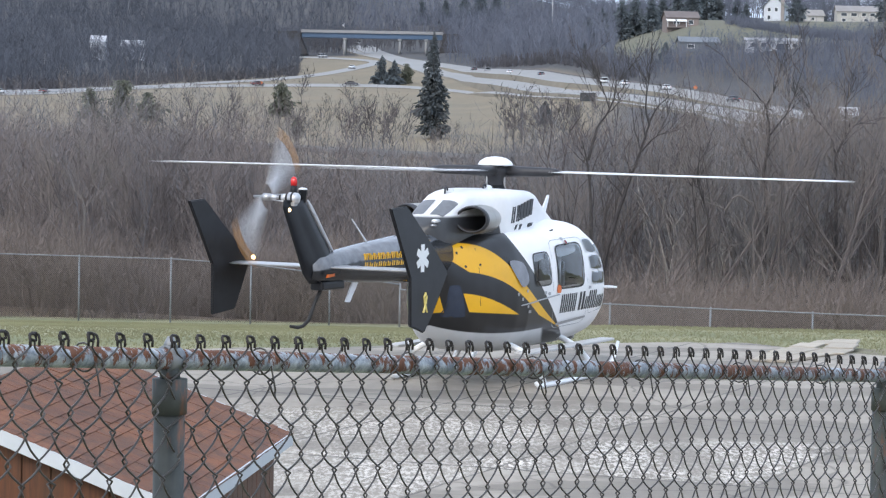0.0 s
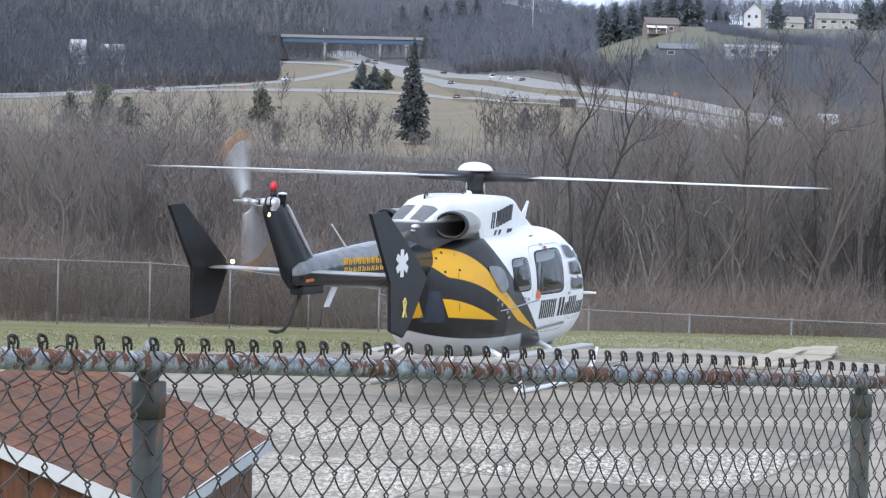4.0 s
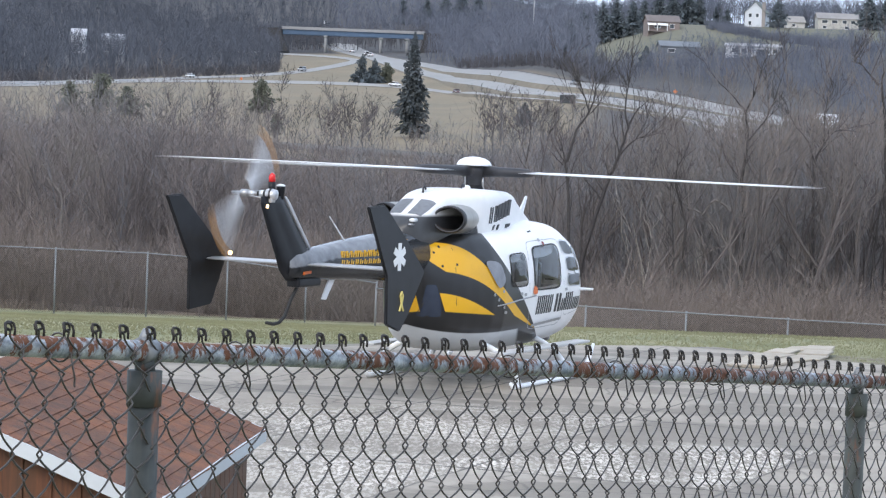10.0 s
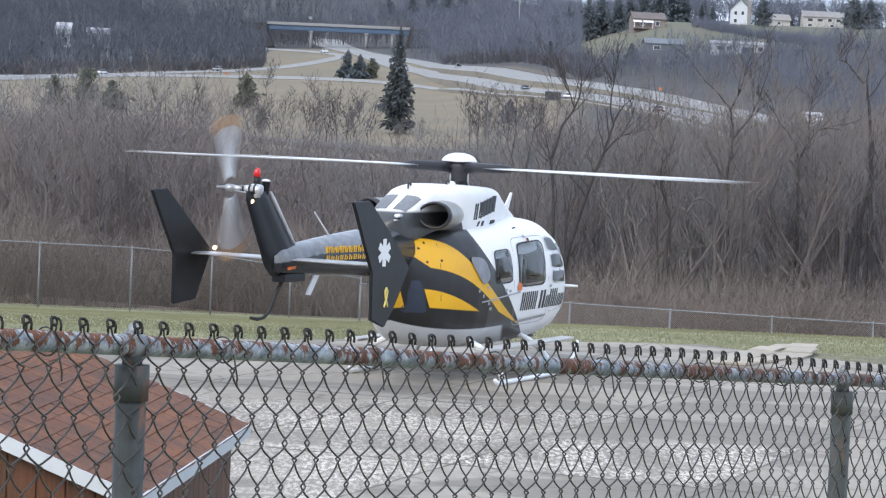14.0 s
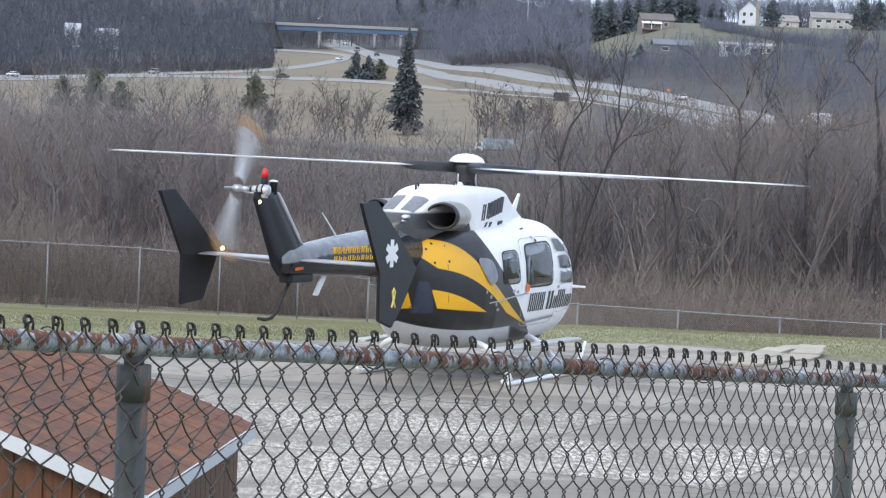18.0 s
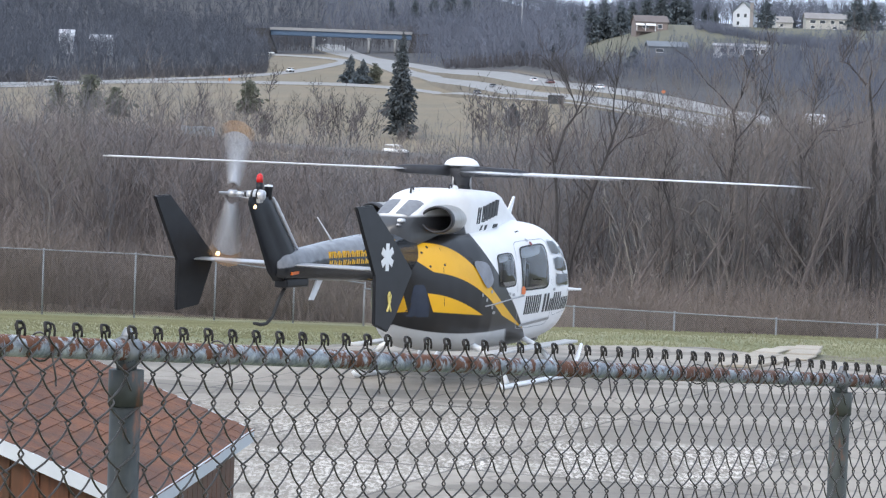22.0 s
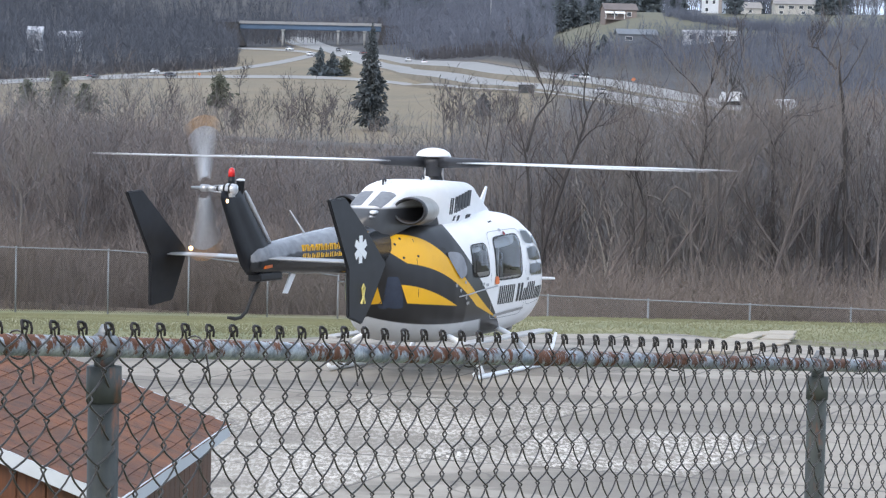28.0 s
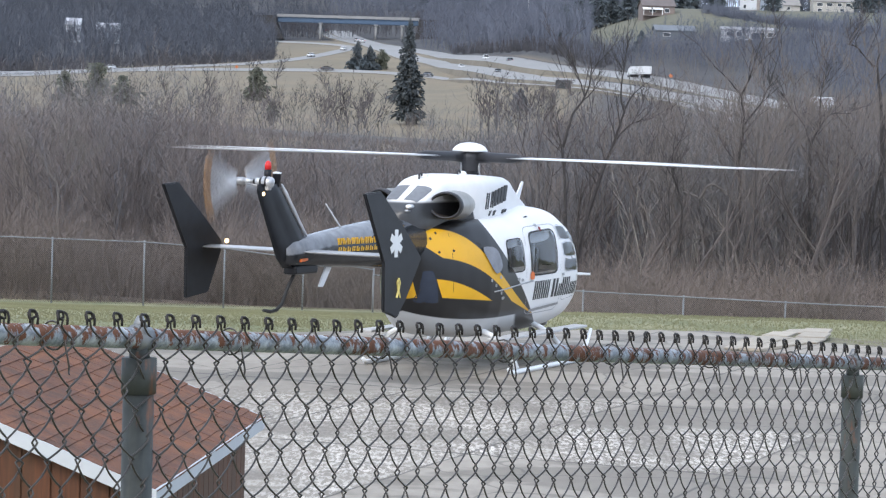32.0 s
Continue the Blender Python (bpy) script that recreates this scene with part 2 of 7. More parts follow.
def build_ground():
    ys = list(np.concatenate([np.arange(-80, 12, 4), np.arange(12, 110, 1.2), np.geomspace(111, 4500, 95)]))
    ss = np.linspace(-1, 1, 130)
    verts, faces = [], []
    for y in ys:
        half = 14 + 0.42 * abs(y) + (40 if y < 30 else 0)
        for s in ss:
            x = s * half
            verts.append((x, y, land(x, y)))
    n = len(ss)
    for j in range(len(ys) - 1):
        for i in range(n - 1):
            a = j * n + i
            faces.append((a, a + 1, a + n + 1, a + n))
    m = bare("earth_and_grass", 0.95)
    q = Net(m)
    n1, n2, n3 = q.noise(0.5, 6), q.noise(0.035, 4), q.noise(14, 4, 0.7)
    lawn = q.mix(q.step(n1, 0.52, 0.12), (0.165, 0.166, 0.085), (0.275, 0.255, 0.15))
    lawn = q.mix(q.op("MULTIPLY", n3, 0.5), lawn, (0.25, 0.245, 0.12))
    lawn = q.mix(q.op("MULTIPLY", q.step(q.noise(0.16, 4, 0.6, stretch=(1, 0.5, 1)), 0.52, 0.06), 0.55), lawn, (0.128, 0.148, 0.066))
    soil = q.both(q.step(q.noise(0.9, 5), 0.46, 0.1), q.step(q.op("SUBTRACT", 49.6, q.y), 0.0, 0.8), q.step(q.x, 2.6, 1.0))
    lawn = q.mix(q.op("MULTIPLY", soil, 0.8), lawn, (0.15, 0.125, 0.095))
    litter = q.mix(q.step(n1, 0.5, 0.15), (0.150, 0.116, 0.090), (0.225, 0.172, 0.130))
    field = q.mix(q.step(n2, 0.5, 0.12), (0.200, 0.161, 0.104), (0.160, 0.136, 0.092))
    field = q.mix(q.op("MULTIPLY", q.step(n1, 0.5, 0.2), 0.35), field, (0.222, 0.186, 0.138))
    hill = q.mix(q.step(n2, 0.5, 0.1), (0.105, 0.106, 0.072), (0.140, 0.134, 0.096))
    c = q.mix(q.step(q.y, 94, 1.5), lawn, litter)
    c = q.mix(q.step(q.y, 520, 40), c, field)
    bearing = q.op("DIVIDE", q.x, q.y)
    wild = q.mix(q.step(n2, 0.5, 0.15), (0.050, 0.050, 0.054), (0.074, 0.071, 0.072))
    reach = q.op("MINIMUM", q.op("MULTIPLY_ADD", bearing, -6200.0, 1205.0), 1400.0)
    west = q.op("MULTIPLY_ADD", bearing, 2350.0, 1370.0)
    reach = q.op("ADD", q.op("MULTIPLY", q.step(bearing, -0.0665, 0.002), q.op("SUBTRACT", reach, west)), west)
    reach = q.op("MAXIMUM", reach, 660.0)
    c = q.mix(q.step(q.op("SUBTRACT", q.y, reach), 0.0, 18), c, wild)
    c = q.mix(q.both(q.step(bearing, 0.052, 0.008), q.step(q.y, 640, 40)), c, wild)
    right = q.both(q.step(bearing, 0.05, 0.006), q.step(q.y, 955, 20), q.step(q.op("SUBTRACT", 1125.0, q.y), 0.0, 15))
    c = q.mix(right, c, hill)
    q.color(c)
    q.bump(n3, 0.6, 0.05)
    g = data_part("ground", verts, faces, m, smooth=True)
    tagged(g, "sloping lawn, leaf-strewn woodland floor and dry winter fields", "ground", kind="structure")
    return g


build_ground()


# ---- helicopter, in its own space: x ahead, y to its left, z up, origin on the ground below the mast ----
HELI = pose(0.33, 41.0, 0.0, 0, 0, 65)


def ring(x, w, zb, zt, e=2.6, n=40, y0=0.0, flat=1.0):
    """Rounded cross-section at x, half-width w, from zb to zt."""
    out, c, h = [], (zb + zt) / 2, (zt - zb) / 2
    for k in range(n):
        a = 2 * math.pi * k / n
        ca, sa = math.cos(a), math.sin(a)
        out.append((x, y0 + w * math.copysign(abs(ca) ** (2 / e), ca), c + h * math.copysign(abs(sa) ** (2 / e), sa)))
    return out


SHELL = [  # x, half-width, bottom, top, squareness
    (3.26, 0.06, 1.02, 1.24, 2.0), (3.2, 0.30, 0.88, 1.48, 2.1), (3.0, 0.56, 0.72, 1.82, 2.3), (2.75, 0.735, 0.61, 2.09, 2.4),
    (2.4, 0.85, 0.54, 2.29, 2.6), (2.0, 0.88, 0.50, 2.42, 2.8), (1.5, 0.88, 0.48, 2.46, 3.0), (0.8, 0.88, 0.48, 2.43, 3.2),
    (0.0, 0.88, 0.48, 2.38, 3.3), (-0.6, 0.88, 0.49, 2.38, 3.3), (-0.95, 0.845, 0.51, 2.38, 3.1), (-1.3, 0.765, 0.54, 2.37, 2.9),
    (-1.6, 0.675, 0.57, 2.36, 2.7), (-1.85, 0.57, 0.63, 2.34, 2.6), (-2.05, 0.47, 0.74, 2.33, 2.5), (-2.18, 0.40, 0.90, 2.32, 2.4), (-2.28, 0.345, 1.15, 2.31, 2.4), (-2.36, 0.30, 1.4, 2.28, 2.4),
]


def shell_at(x):
    xs = [s[0] for s in SHELL][::-1]
    return [between(xs, [s[k] for s in SHELL][::-1], x) for k in range(1, 5)]


def shell_y(x, z):
    """Half-width of the cabin shell at a height."""
    w, zb, zt, e = shell_at(x)
    c, h = (zb + zt) / 2, (zt - zb) / 2
    return w * max(0.0, 1 - min(1, abs(z - c) / h) ** e) ** (1 / e)


def patch(bm, corners, off, side=-1, e=6.0, rings=4, segs=32, inner=0.0, bulge=0.0):
    """Rounded patch that follows the cabin's side; corners: four (x, z), round the patch; inner > 0 leaves a hole."""
    (ax, az), (bx, bz), (cx, cz), (dx, dz) = corners
    grid = []
    for i in range(rings + 1):
        r = inner + (1 - inner) * i / rings
        row = []
        for k in range(segs):
            a = 2 * math.pi * k / segs
            u, v = (math.copysign(abs(f) ** (2 / e), f) * r * 0.5 + 0.5 for f in (math.cos(a), math.sin(a)))
            x = (1 - u) * (1 - v) * ax + u * (1 - v) * bx + u * v * cx + (1 - u) * v * dx
            z = (1 - u) * (1 - v) * az + u * (1 - v) * bz + u * v * cz + (1 - u) * v * dz
            row.append(bm.verts.new((x, side * (shell_y(x, z) + off + bulge * (1 - r ** 2.5)), z)))
        grid.append(row)
    for p, q in zip(grid, grid[1:]):
        for k in range(segs):
            bm.faces.new((p[k], p[(k + 1) % segs], q[(k + 1) % segs], q[k]))
    if inner == 0:
        bmesh.ops.remove_doubles(bm, verts=grid[0], dist=1e-5)
    return bm


PANES = [  # corners (x, z) round each pane, roundness
    (((0.50, 1.40), (1.57, 1.41), (1.48, 2.13), (0.42, 2.09)), 7.0),
    (((-0.38, 1.48), (0.27, 1.49), (0.16, 2.02), (-0.46, 2.00)), 6.0),
    (((1.79, 1.655), (2.42, 1.655), (2.27, 1.89), (1.72, 1.90)), 5.0),
    (((1.84, 1.41), (2.50, 1.42), (2.43, 1.625), (1.80, 1.625)), 5.0),
    (((1.67, 1.93), (2.23, 1.925), (2.02, 2.14), (1.60, 2.17)), 4.0),
]


def in_window(p):
    """Whether a point of the shell lies in one of the side windows."""
    if abs(p.y) < 0.25:
        return False
    for (a, b, c, d), e in PANES:
        v = (p.z - (a[1] + b[1]) / 2) / ((c[1] + d[1]) / 2 - (a[1] + b[1]) / 2)
        left, right = a[0] + (d[0] - a[0]) * v, b[0] + (c[0] - b[0]) * v
        u = (p.x - left) / (right - left)
        if abs(2 * u - 1) ** e + abs(2 * v - 1) ** e < 0.93 ** e:
            return True
    return False


def livery():
    """White front, black rear with two yellow sweeps, pale grey belly; the same on both sides."""
    m = bare("black_yellow_white_paint", 0.28)
    q = Net(m)
    q.b.inputs["Coat Weight"].default_value = 0.07
    side = q.op("ADD", q.op("MULTIPLY", q.op("ABSOLUTE", q.y), -1.0), 0.86)
    x = q.op("MULTIPLY_ADD", side, -2.144, q.x)
    z = q.op("MULTIPLY_ADD", side, 0.13, q.z)
    grime = q.noise(3.0, 6)
    fine = q.noise(40.0, 4)
    white = q.mix(q.op("MULTIPLY", q.step(grime, 0.55, 0.2), 0.2), (0.89, 0.88, 0.87), (0.66, 0.66, 0.66))
    black = q.mix(q.op("MULTIPLY", grime, 0.6), (0.011, 0.011, 0.012), (0.026, 0.026, 0.028))
    yellow = q.mix(q.op("MULTIPLY", q.step(grime, 0.6, 0.1), 0.4), (0.80, 0.43, 0.016), (0.64, 0.33, 0.012))
    grey = q.mix(q.op("MULTIPLY", grime, 0.6), (0.60, 0.61, 0.62), (0.46, 0.47, 0.47))
    edge = q.poly(z, FRONT_EDGE)
    in_black = q.step(q.op("SUBTRACT", edge, x), 0.0, 0.01)
    up = q.both(q.step(q.op("SUBTRACT", q.poly(x, TOP_1), z), 0, 0.006), q.step(q.op("SUBTRACT", z, q.poly(x, LOW_1)), 0, 0.006), q.step(q.op("MULTIPLY_ADD", x, 0.3, z), 1.0, 0.006))
    low = q.both(q.step(q.op("SUBTRACT", q.poly(x, TOP_2), z), 0, 0.006), q.step(q.op("SUBTRACT", z, q.poly(x, LOW_2)), 0, 0.006), q.step(q.op("MULTIPLY_ADD", z, 0.75, x), -1.775, 0.006))
    small = q.both(q.step(z, 1.26, 0.006), q.step(q.op("ADD", q.op("SUBTRACT", x, -3.95), q.op("MULTIPLY", q.op("SUBTRACT", z, 1.26), -0.9)), 0, 0.006), q.step(q.op("SUBTRACT", -3.57, q.op("ADD", x, q.op("MULTIPLY", q.op("SUBTRACT", z, 1.26), 0.65))), 0, 0.006))
    c = q.mix(in_black, white, black)
    for mask in (up, low, small):
        c = q.mix(q.op("MULTIPLY", mask, in_black), c, yellow)
    belly = q.both(q.step(q.op("SUBTRACT", q.poly(x, BELLY), z), 0, 0.008), q.step(q.op("SUBTRACT", -0.05, x), 0, 0.05))
    c = q.mix(belly, c, grey)
    q.color(c)
    q.bump(fine, 0.03, 0.004)
    return m


FRONT_EDGE = (1.0416, -0.2072, -0.3738)
TOP_1 = (1.1381, -0.5699, 0.0565, 0.0697, 0.0096)
LOW_1 = (0.926, -0.7143, -0.1992, -0.0208)
TOP_2 = (0.7191, -0.4805, -0.0723)
LOW_2 = (1.0369, -0.0687)
BELLY = (0.8477, 0.0325, 0.0223)

paint = livery()
white_paint = mat("white_paint", (0.80, 0.82, 0.84), 0.3, var=0.06, scale=4, coat=0.3)
black_paint = mat("black_paint", (0.016, 0.017, 0.020), 0.36, var=0.5, scale=4, spec=0.22)


def two_tone_boom():
    """Dark boom with a paler upper side."""
    m = bare("boom_grey_above_dark", 0.25)
    q = Net(m)
    q.b.inputs["Coat Weight"].default_value = 0.12
    q.b.inputs["Specular IOR Level"].default_value = 0.3
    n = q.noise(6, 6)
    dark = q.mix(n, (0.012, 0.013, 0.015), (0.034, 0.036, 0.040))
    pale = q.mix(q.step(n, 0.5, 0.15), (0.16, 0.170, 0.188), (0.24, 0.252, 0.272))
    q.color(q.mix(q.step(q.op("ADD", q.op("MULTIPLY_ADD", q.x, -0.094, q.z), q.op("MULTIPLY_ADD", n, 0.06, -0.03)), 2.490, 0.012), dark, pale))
    q.bump(q.noise(30, 3), 0.05, 0.005)
    return m


boom_paint = two_tone_boom()
yellow_paint = mat("yellow_paint", (0.68, 0.37, 0.015), 0.35, var=0.12, scale=6)
grey_metal = mat("bare_steel", (0.42, 0.42, 0.43), 0.38, 0.8, var=0.2, scale=12)
dark_metal = mat("dark_hub_metal", (0.045, 0.046, 0.052), 0.5, 0.5, var=0.4, scale=10)
soot = mat("sooty_exhaust_bore", (0.055, 0.046, 0.042), 0.8, 0.3, var=0.4, scale=10)
tail_blade_paint = mat("pale_grey_tail_blade", (0.58, 0.58, 0.59), 0.4, var=0.1, scale=3)
tail_tip_paint = mat("dull_orange_blade_tip", (0.52, 0.26, 0.08), 0.5, var=0.1)
blade_paint = mat("pale_grey_blade", (0.68, 0.69, 0.71), 0.35, var=0.08, scale=3)
orange_paint = mat("orange_paint", (0.75, 0.16, 0.02), 0.4, var=0.08)
rubber = mat("black_rubber", (0.02, 0.02, 0.02), 0.7, var=0.3)
tint = mat("dark_window", (0.012, 0.014, 0.016), 0.05, var=0.3, scale=2, spec=0.3)
grey_decal = mat("grey_intake_screen", (0.20, 0.21, 0.23), 0.6, var=0.3, scale=12)
red_glass = mat("red_beacon_glass", (0.6, 0.02, 0.02), 0.15, var=0.1)


def glow(name, color, power):
    m = bare(name, 0.3)
    b = m.node_tree.nodes["Principled BSDF"]
    b.inputs["Emission Color"].default_value = (*color, 1)
    b.inputs["Emission Strength"].default_value = power
    b.inputs["Base Color"].default_value = (*color, 1)
    return m


lamp_glow = glow("warm_lamp_glass", (1.0, 0.66, 0.33), 4)


def fin_plate(name, outline, y, thick, material, parent, label=""):
    bm = bmesh.new()
    slab(bm, outline, "y", y - thick / 2, y + thick / 2)
    bmesh.ops.bevel(bm, geom=list(bm.edges), offset=min(0.02, thick * 0.3), segments=2, affect="EDGES")
    return part(name, bm, material, parent, label)


def build_helicopter():
    h = empty("helicopter", HELI, "black, yellow and white medical helicopter on skids, rotors turning", "helicopter")
    # cabin
    bm = bmesh.new()
    xs = np.concatenate([np.linspace(3.26, 3.0, 8), np.linspace(2.96, -0.6, 110), np.linspace(-0.64, -2.36, 36)])
    loft(bm, [ring(x, *shell_at(x), n=150) for x in xs])
    gone = [f for f in bm.faces if in_window(f.calc_center_median())]
    bmesh.ops.delete(bm, geom=gone, context="FACES")
    part("fuselage", bm, paint, h, "white nose, black rear with yellow sweeps", True)
    # engine cowling
    bm = bmesh.new()
    cow = [(2.05, 0.10, 2.1, 2.43), (1.9, 0.14, 2.1, 2.48), (1.55, 0.20, 2.1, 2.61), (1.3, 0.25, 2.1, 2.71), (1.1, 0.29, 2.1, 2.79), (0.9, 0.335, 2.1, 2.88), (0.7, 0.37, 2.1, 2.92), (0.3, 0.43, 2.1, 2.94), (-0.3, 0.53, 2.1, 2.965), (-0.8, 0.54, 2.1, 2.975), (-1.2, 0.46, 2.1, 2.97), (-1.5, 0.38, 2.1, 2.955), (-1.72, 0.37, 2.1, 2.915), (-1.95, 0.355, 2.1, 2.815), (-2.2, 0.335, 2.1, 2.70), (-2.4, 0.30, 2.1, 2.61), (-2.55, 0.24, 2.12, 2.52), (-2.66, 0.12, 2.2, 2.42)]
    cx = [c[0] for c in cow][::-1]
    loft(bm, [ring(x, *[between(cx, [c[k] for c in cow][::-1], x) for k in (1, 2, 3)], e=4.8, n=72) for x in np.linspace(2.05, -2.66, 72)])
    part("engine_cowling", bm, cowl_paint(), h, "white engine cowling with a dark lower rear", True)
    # tail boom
    bm = bmesh.new()
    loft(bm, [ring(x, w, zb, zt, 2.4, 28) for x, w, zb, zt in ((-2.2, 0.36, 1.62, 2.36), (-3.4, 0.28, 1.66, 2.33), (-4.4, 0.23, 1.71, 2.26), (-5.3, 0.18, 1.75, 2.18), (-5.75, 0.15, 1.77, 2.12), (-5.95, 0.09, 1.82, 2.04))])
    part("tail_boom", bm, boom_paint, h, "glossy dark tail boom with a grey top", True)
    bm = bmesh.new()
    loft(bm, [ring(x, w, zb, zt, 2.5, 32) for x, w, zb, zt in ((-1.8, 0.35, 1.55, 2.25), (-2.1, 0.342, 1.57, 2.28), (-2.3, 0.338, 1.59, 2.32), (-2.5, 0.328, 1.61, 2.345), (-3.0, 0.30, 1.65, 2.35), (-3.05, 0.285, 1.66, 2.34))])
    part("boom_fairing", bm, paint, h, "yellow and black fairing at the boom root", True)
    # fins
    bm = bmesh.new()
    rings = []
    for z, le, te, w in ((1.76, -5.45, -5.95, 0.05), (1.9, -5.2, -6.13, 0.085), (2.1, -5.3, -6.26, 0.07), (2.5, -5.72, -6.52, 0.055), (2.8, -6.03, -6.71, 0.05), (2.9, -6.12, -6.70, 0.04)):
        c, hw = (le + te) / 2, (le - te) / 2
        rings.append([(c + hw * math.cos(a), w * math.sin(a) * (1.2 if math.cos(a) > 0 else 0.8), z) for a in (2 * math.pi * k / 20 for k in range(20))])
    loft(bm, rings)
    fin = part("vertical_fin", bm, black_paint, h, "swept black tail fin", True)
    bm = bmesh.new()
    tube(bm, [(-5.25, -0.03, 2.08), (-5.49, -0.03, 2.30), (-5.695, -0.03, 2.50), (-6.00, -0.03, 2.80), (-6.09, -0.03, 2.89)], [0.014, 0.026, 0.026, 0.026, 0.014], 8)
    part("leading_edge", bm, mat("worn_bright_edge", (0.55, 0.56, 0.58), 0.4, 0.2, var=0.3, scale=8), fin, "pale metal leading edge", True)
    bm = bmesh.new()
    loft(bm, [[(-5.38 + 0.26 * math.cos(a), y, 1.97 + 0.024 * math.sin(a)) for a in (2 * math.pi * k / 16 for k in range(16))] for y in np.linspace(-1.45, 1.45, 9)])
    part("stabilizer", bm, mat("pale_stabilizer_paint", (0.34, 0.35, 0.37), 0.3, var=0.25, scale=5), h, "thin grey horizontal tail plane", True)
    left = ((-6.71, 2.85), (-6.3, 2.87), (-5.1, 2.04), (-5.12, 1.89), (-5.45, 1.33), (-6.05, 1.28), (-6.03, 1.97))
    lp = fin_plate("endplate", left, 1.45, 0.05, black_paint, h, "black swept end plate")
    right = ((-6.46, 2.83), (-5.97, 2.85), (-5.28, 2.36), (-4.75, 1.97), (-4.71, 1.91), (-5.02, 1.57), (-5.16, 1.37), (-5.41, 1.14), (-5.82, 1.25), (-5.81, 1.9))
    rp = fin_plate("endplate", right, -1.45, 0.05, black_paint, h, "black swept end plate with white medical star")
    return h, lp, rp


def cowl_paint():
    m = bare("white_and_dark_cowl_paint", 0.35)
    q = Net(m)
    grime = q.noise(4.0, 6)
    white = q.mix(q.op("MULTIPLY", q.step(grime, 0.5, 0.2), 0.25), (0.89, 0.88, 0.87), (0.60, 0.61, 0.62))
    dark = q.mix(grime, (0.034, 0.035, 0.038), (0.075, 0.077, 0.082))
    edge = q.both(q.step(q.op("SUBTRACT", q.poly(q.x, (2.585, 0.0)), q.z), 0, 0.02), q.step(q.op("SUBTRACT", q.op("MULTIPLY_ADD", q.z, -0.43, 0.10), q.x), 0, 0.015))
    q.color(q.mix(edge, white, dark))
    q.bump(q.noise(9, 3), 0.05, 0.02)
    return m


heli, left_plate, right_plate = build_helicopter()


def build_skids(h):
    for s in (-1, 1):
        bm = bmesh.new()
        tube(bm, [(-1.05, s * 1.22, 0.10), (-0.95, s * 1.22, 0.039), (1.55, s * 1.22, 0.039), (1.85, s * 1.21, 0.12), (2.1, s * 1.2, 0.3), (2.25, s * 1.2, 0.5)], [0.028, 0.039, 0.039, 0.039, 0.036, 0.025], 14)
        part("skid", bm, white_paint, h, "white tubular landing skid", True)
        bm = bmesh.new()
        box(bm, -1.3, s * 1.08 - 0.12, 0.53, 2.1, s * 1.08 + 0.12, 0.57, 0.012)
        part("step", bm, mat("step_grey", (0.5, 0.5, 0.5), 0.6), h, "grey boarding step")
    for x in (-0.75, 1.15):
        bm = bmesh.new()
        pts = [(x, y, 0.08 + 0.62 * (1 - (abs(y) / 1.22) ** 2.4) ** 0.6) for y in np.linspace(-1.22, 1.22, 25)]
        tube(bm, pts, 0.045, 12)
        part("cross_tube", bm, white_paint, h, "white bowed cross tube", True)


def build_rotors(h):
    r = new("main_rotor")
    r.parent = h
    bm = bmesh.new()
    loft(bm, [[(rad * math.cos(a), rad * math.sin(a), z) for a in (2 * math.pi * k / 24 for k in range(24))] for rad, z in ((0.275, 0.08), (0.27, 0.105), (0.235, 0.155), (0.165, 0.195), (0.075, 0.215), (0.01, 0.22))])
    part("dome", bm, white_paint, r, "white hub dome", True)
    bm = bmesh.new()
    tube(bm, [(0, 0, -0.42), (0, 0, -0.25), (0, 0, -0.1), (0, 0, 0.0), (0, 0, 0.07)], [0.1, 0.13, 0.16, 0.24, 0.2], 16)
    part("hub", bm, dark_metal, r, "dark rotor hub", True)
    for k in range(4):
        turn = Matrix.Rotation(math.pi / 2 * k, 4, "Z")
        bm = bmesh.new()
        tube(bm, [(0.2, 0, 0.0), (0.5, 0, 0.0), (0.9, 0, 0.0), (1.05, 0, 0)], [0.09, 0.075, 0.07, 0.04], 10)
        bm.transform(turn)
        part("blade_cuff", bm, dark_metal, r, smooth=True)
        bm = bmesh.new()
        prof = [(-0.20, 0.0), (-0.08, 0.009), (0.05, 0.015), (0.11, 0.009), (0.125, 0.0), (0.11, -0.008), (0.0, -0.011), (-0.1, -0.006)]
        rings = []
        for d in np.linspace(0.95, 5.5, 12):
            ch = between((0.95, 1.3, 4.9, 5.5), (0.6, 1.0, 1.0, 0.75), d)
            rings.append([(d, p * ch, z - 0.01 * ((d - 1) / 4.5) ** 2 + 0.03 * p) for p, z in prof])
        loft(bm, rings)
        bm.transform(turn)
        part("blade", bm, blade_paint, r, "long pale grey rotor blade", True)
    t = new("tail_rotor")
    t.parent = h
    bm = bmesh.new()
    tube(bm, [(0, -0.05, 0), (0, 0.05, 0), (0, 0.07, 0), (0, 0.2, 0)], [0.05, 0.05, 0.025, 0.02], 12)
    part("hub", bm, grey_metal, t, "steel tail rotor hub", True)
    for k in (0, 1):
        turn = Matrix.Rotation(math.pi * k, 4, "Y")
        bm = bmesh.new()
        box(bm, -0.115, -0.012, 0.14, 0.115, 0.012, 0.82, 0.008)
        bm.transform(turn)
        b = part("blade", bm, tail_blade_paint, t, "pale grey tail rotor blade")
        bm = bmesh.new()
        box(bm, -0.115, -0.013, 0.82, 0.115, 0.013, 0.97, 0.008)
        bm.transform(turn)
        part("tip", bm, tail_tip_paint, b, "orange blade tip")
    return r, t


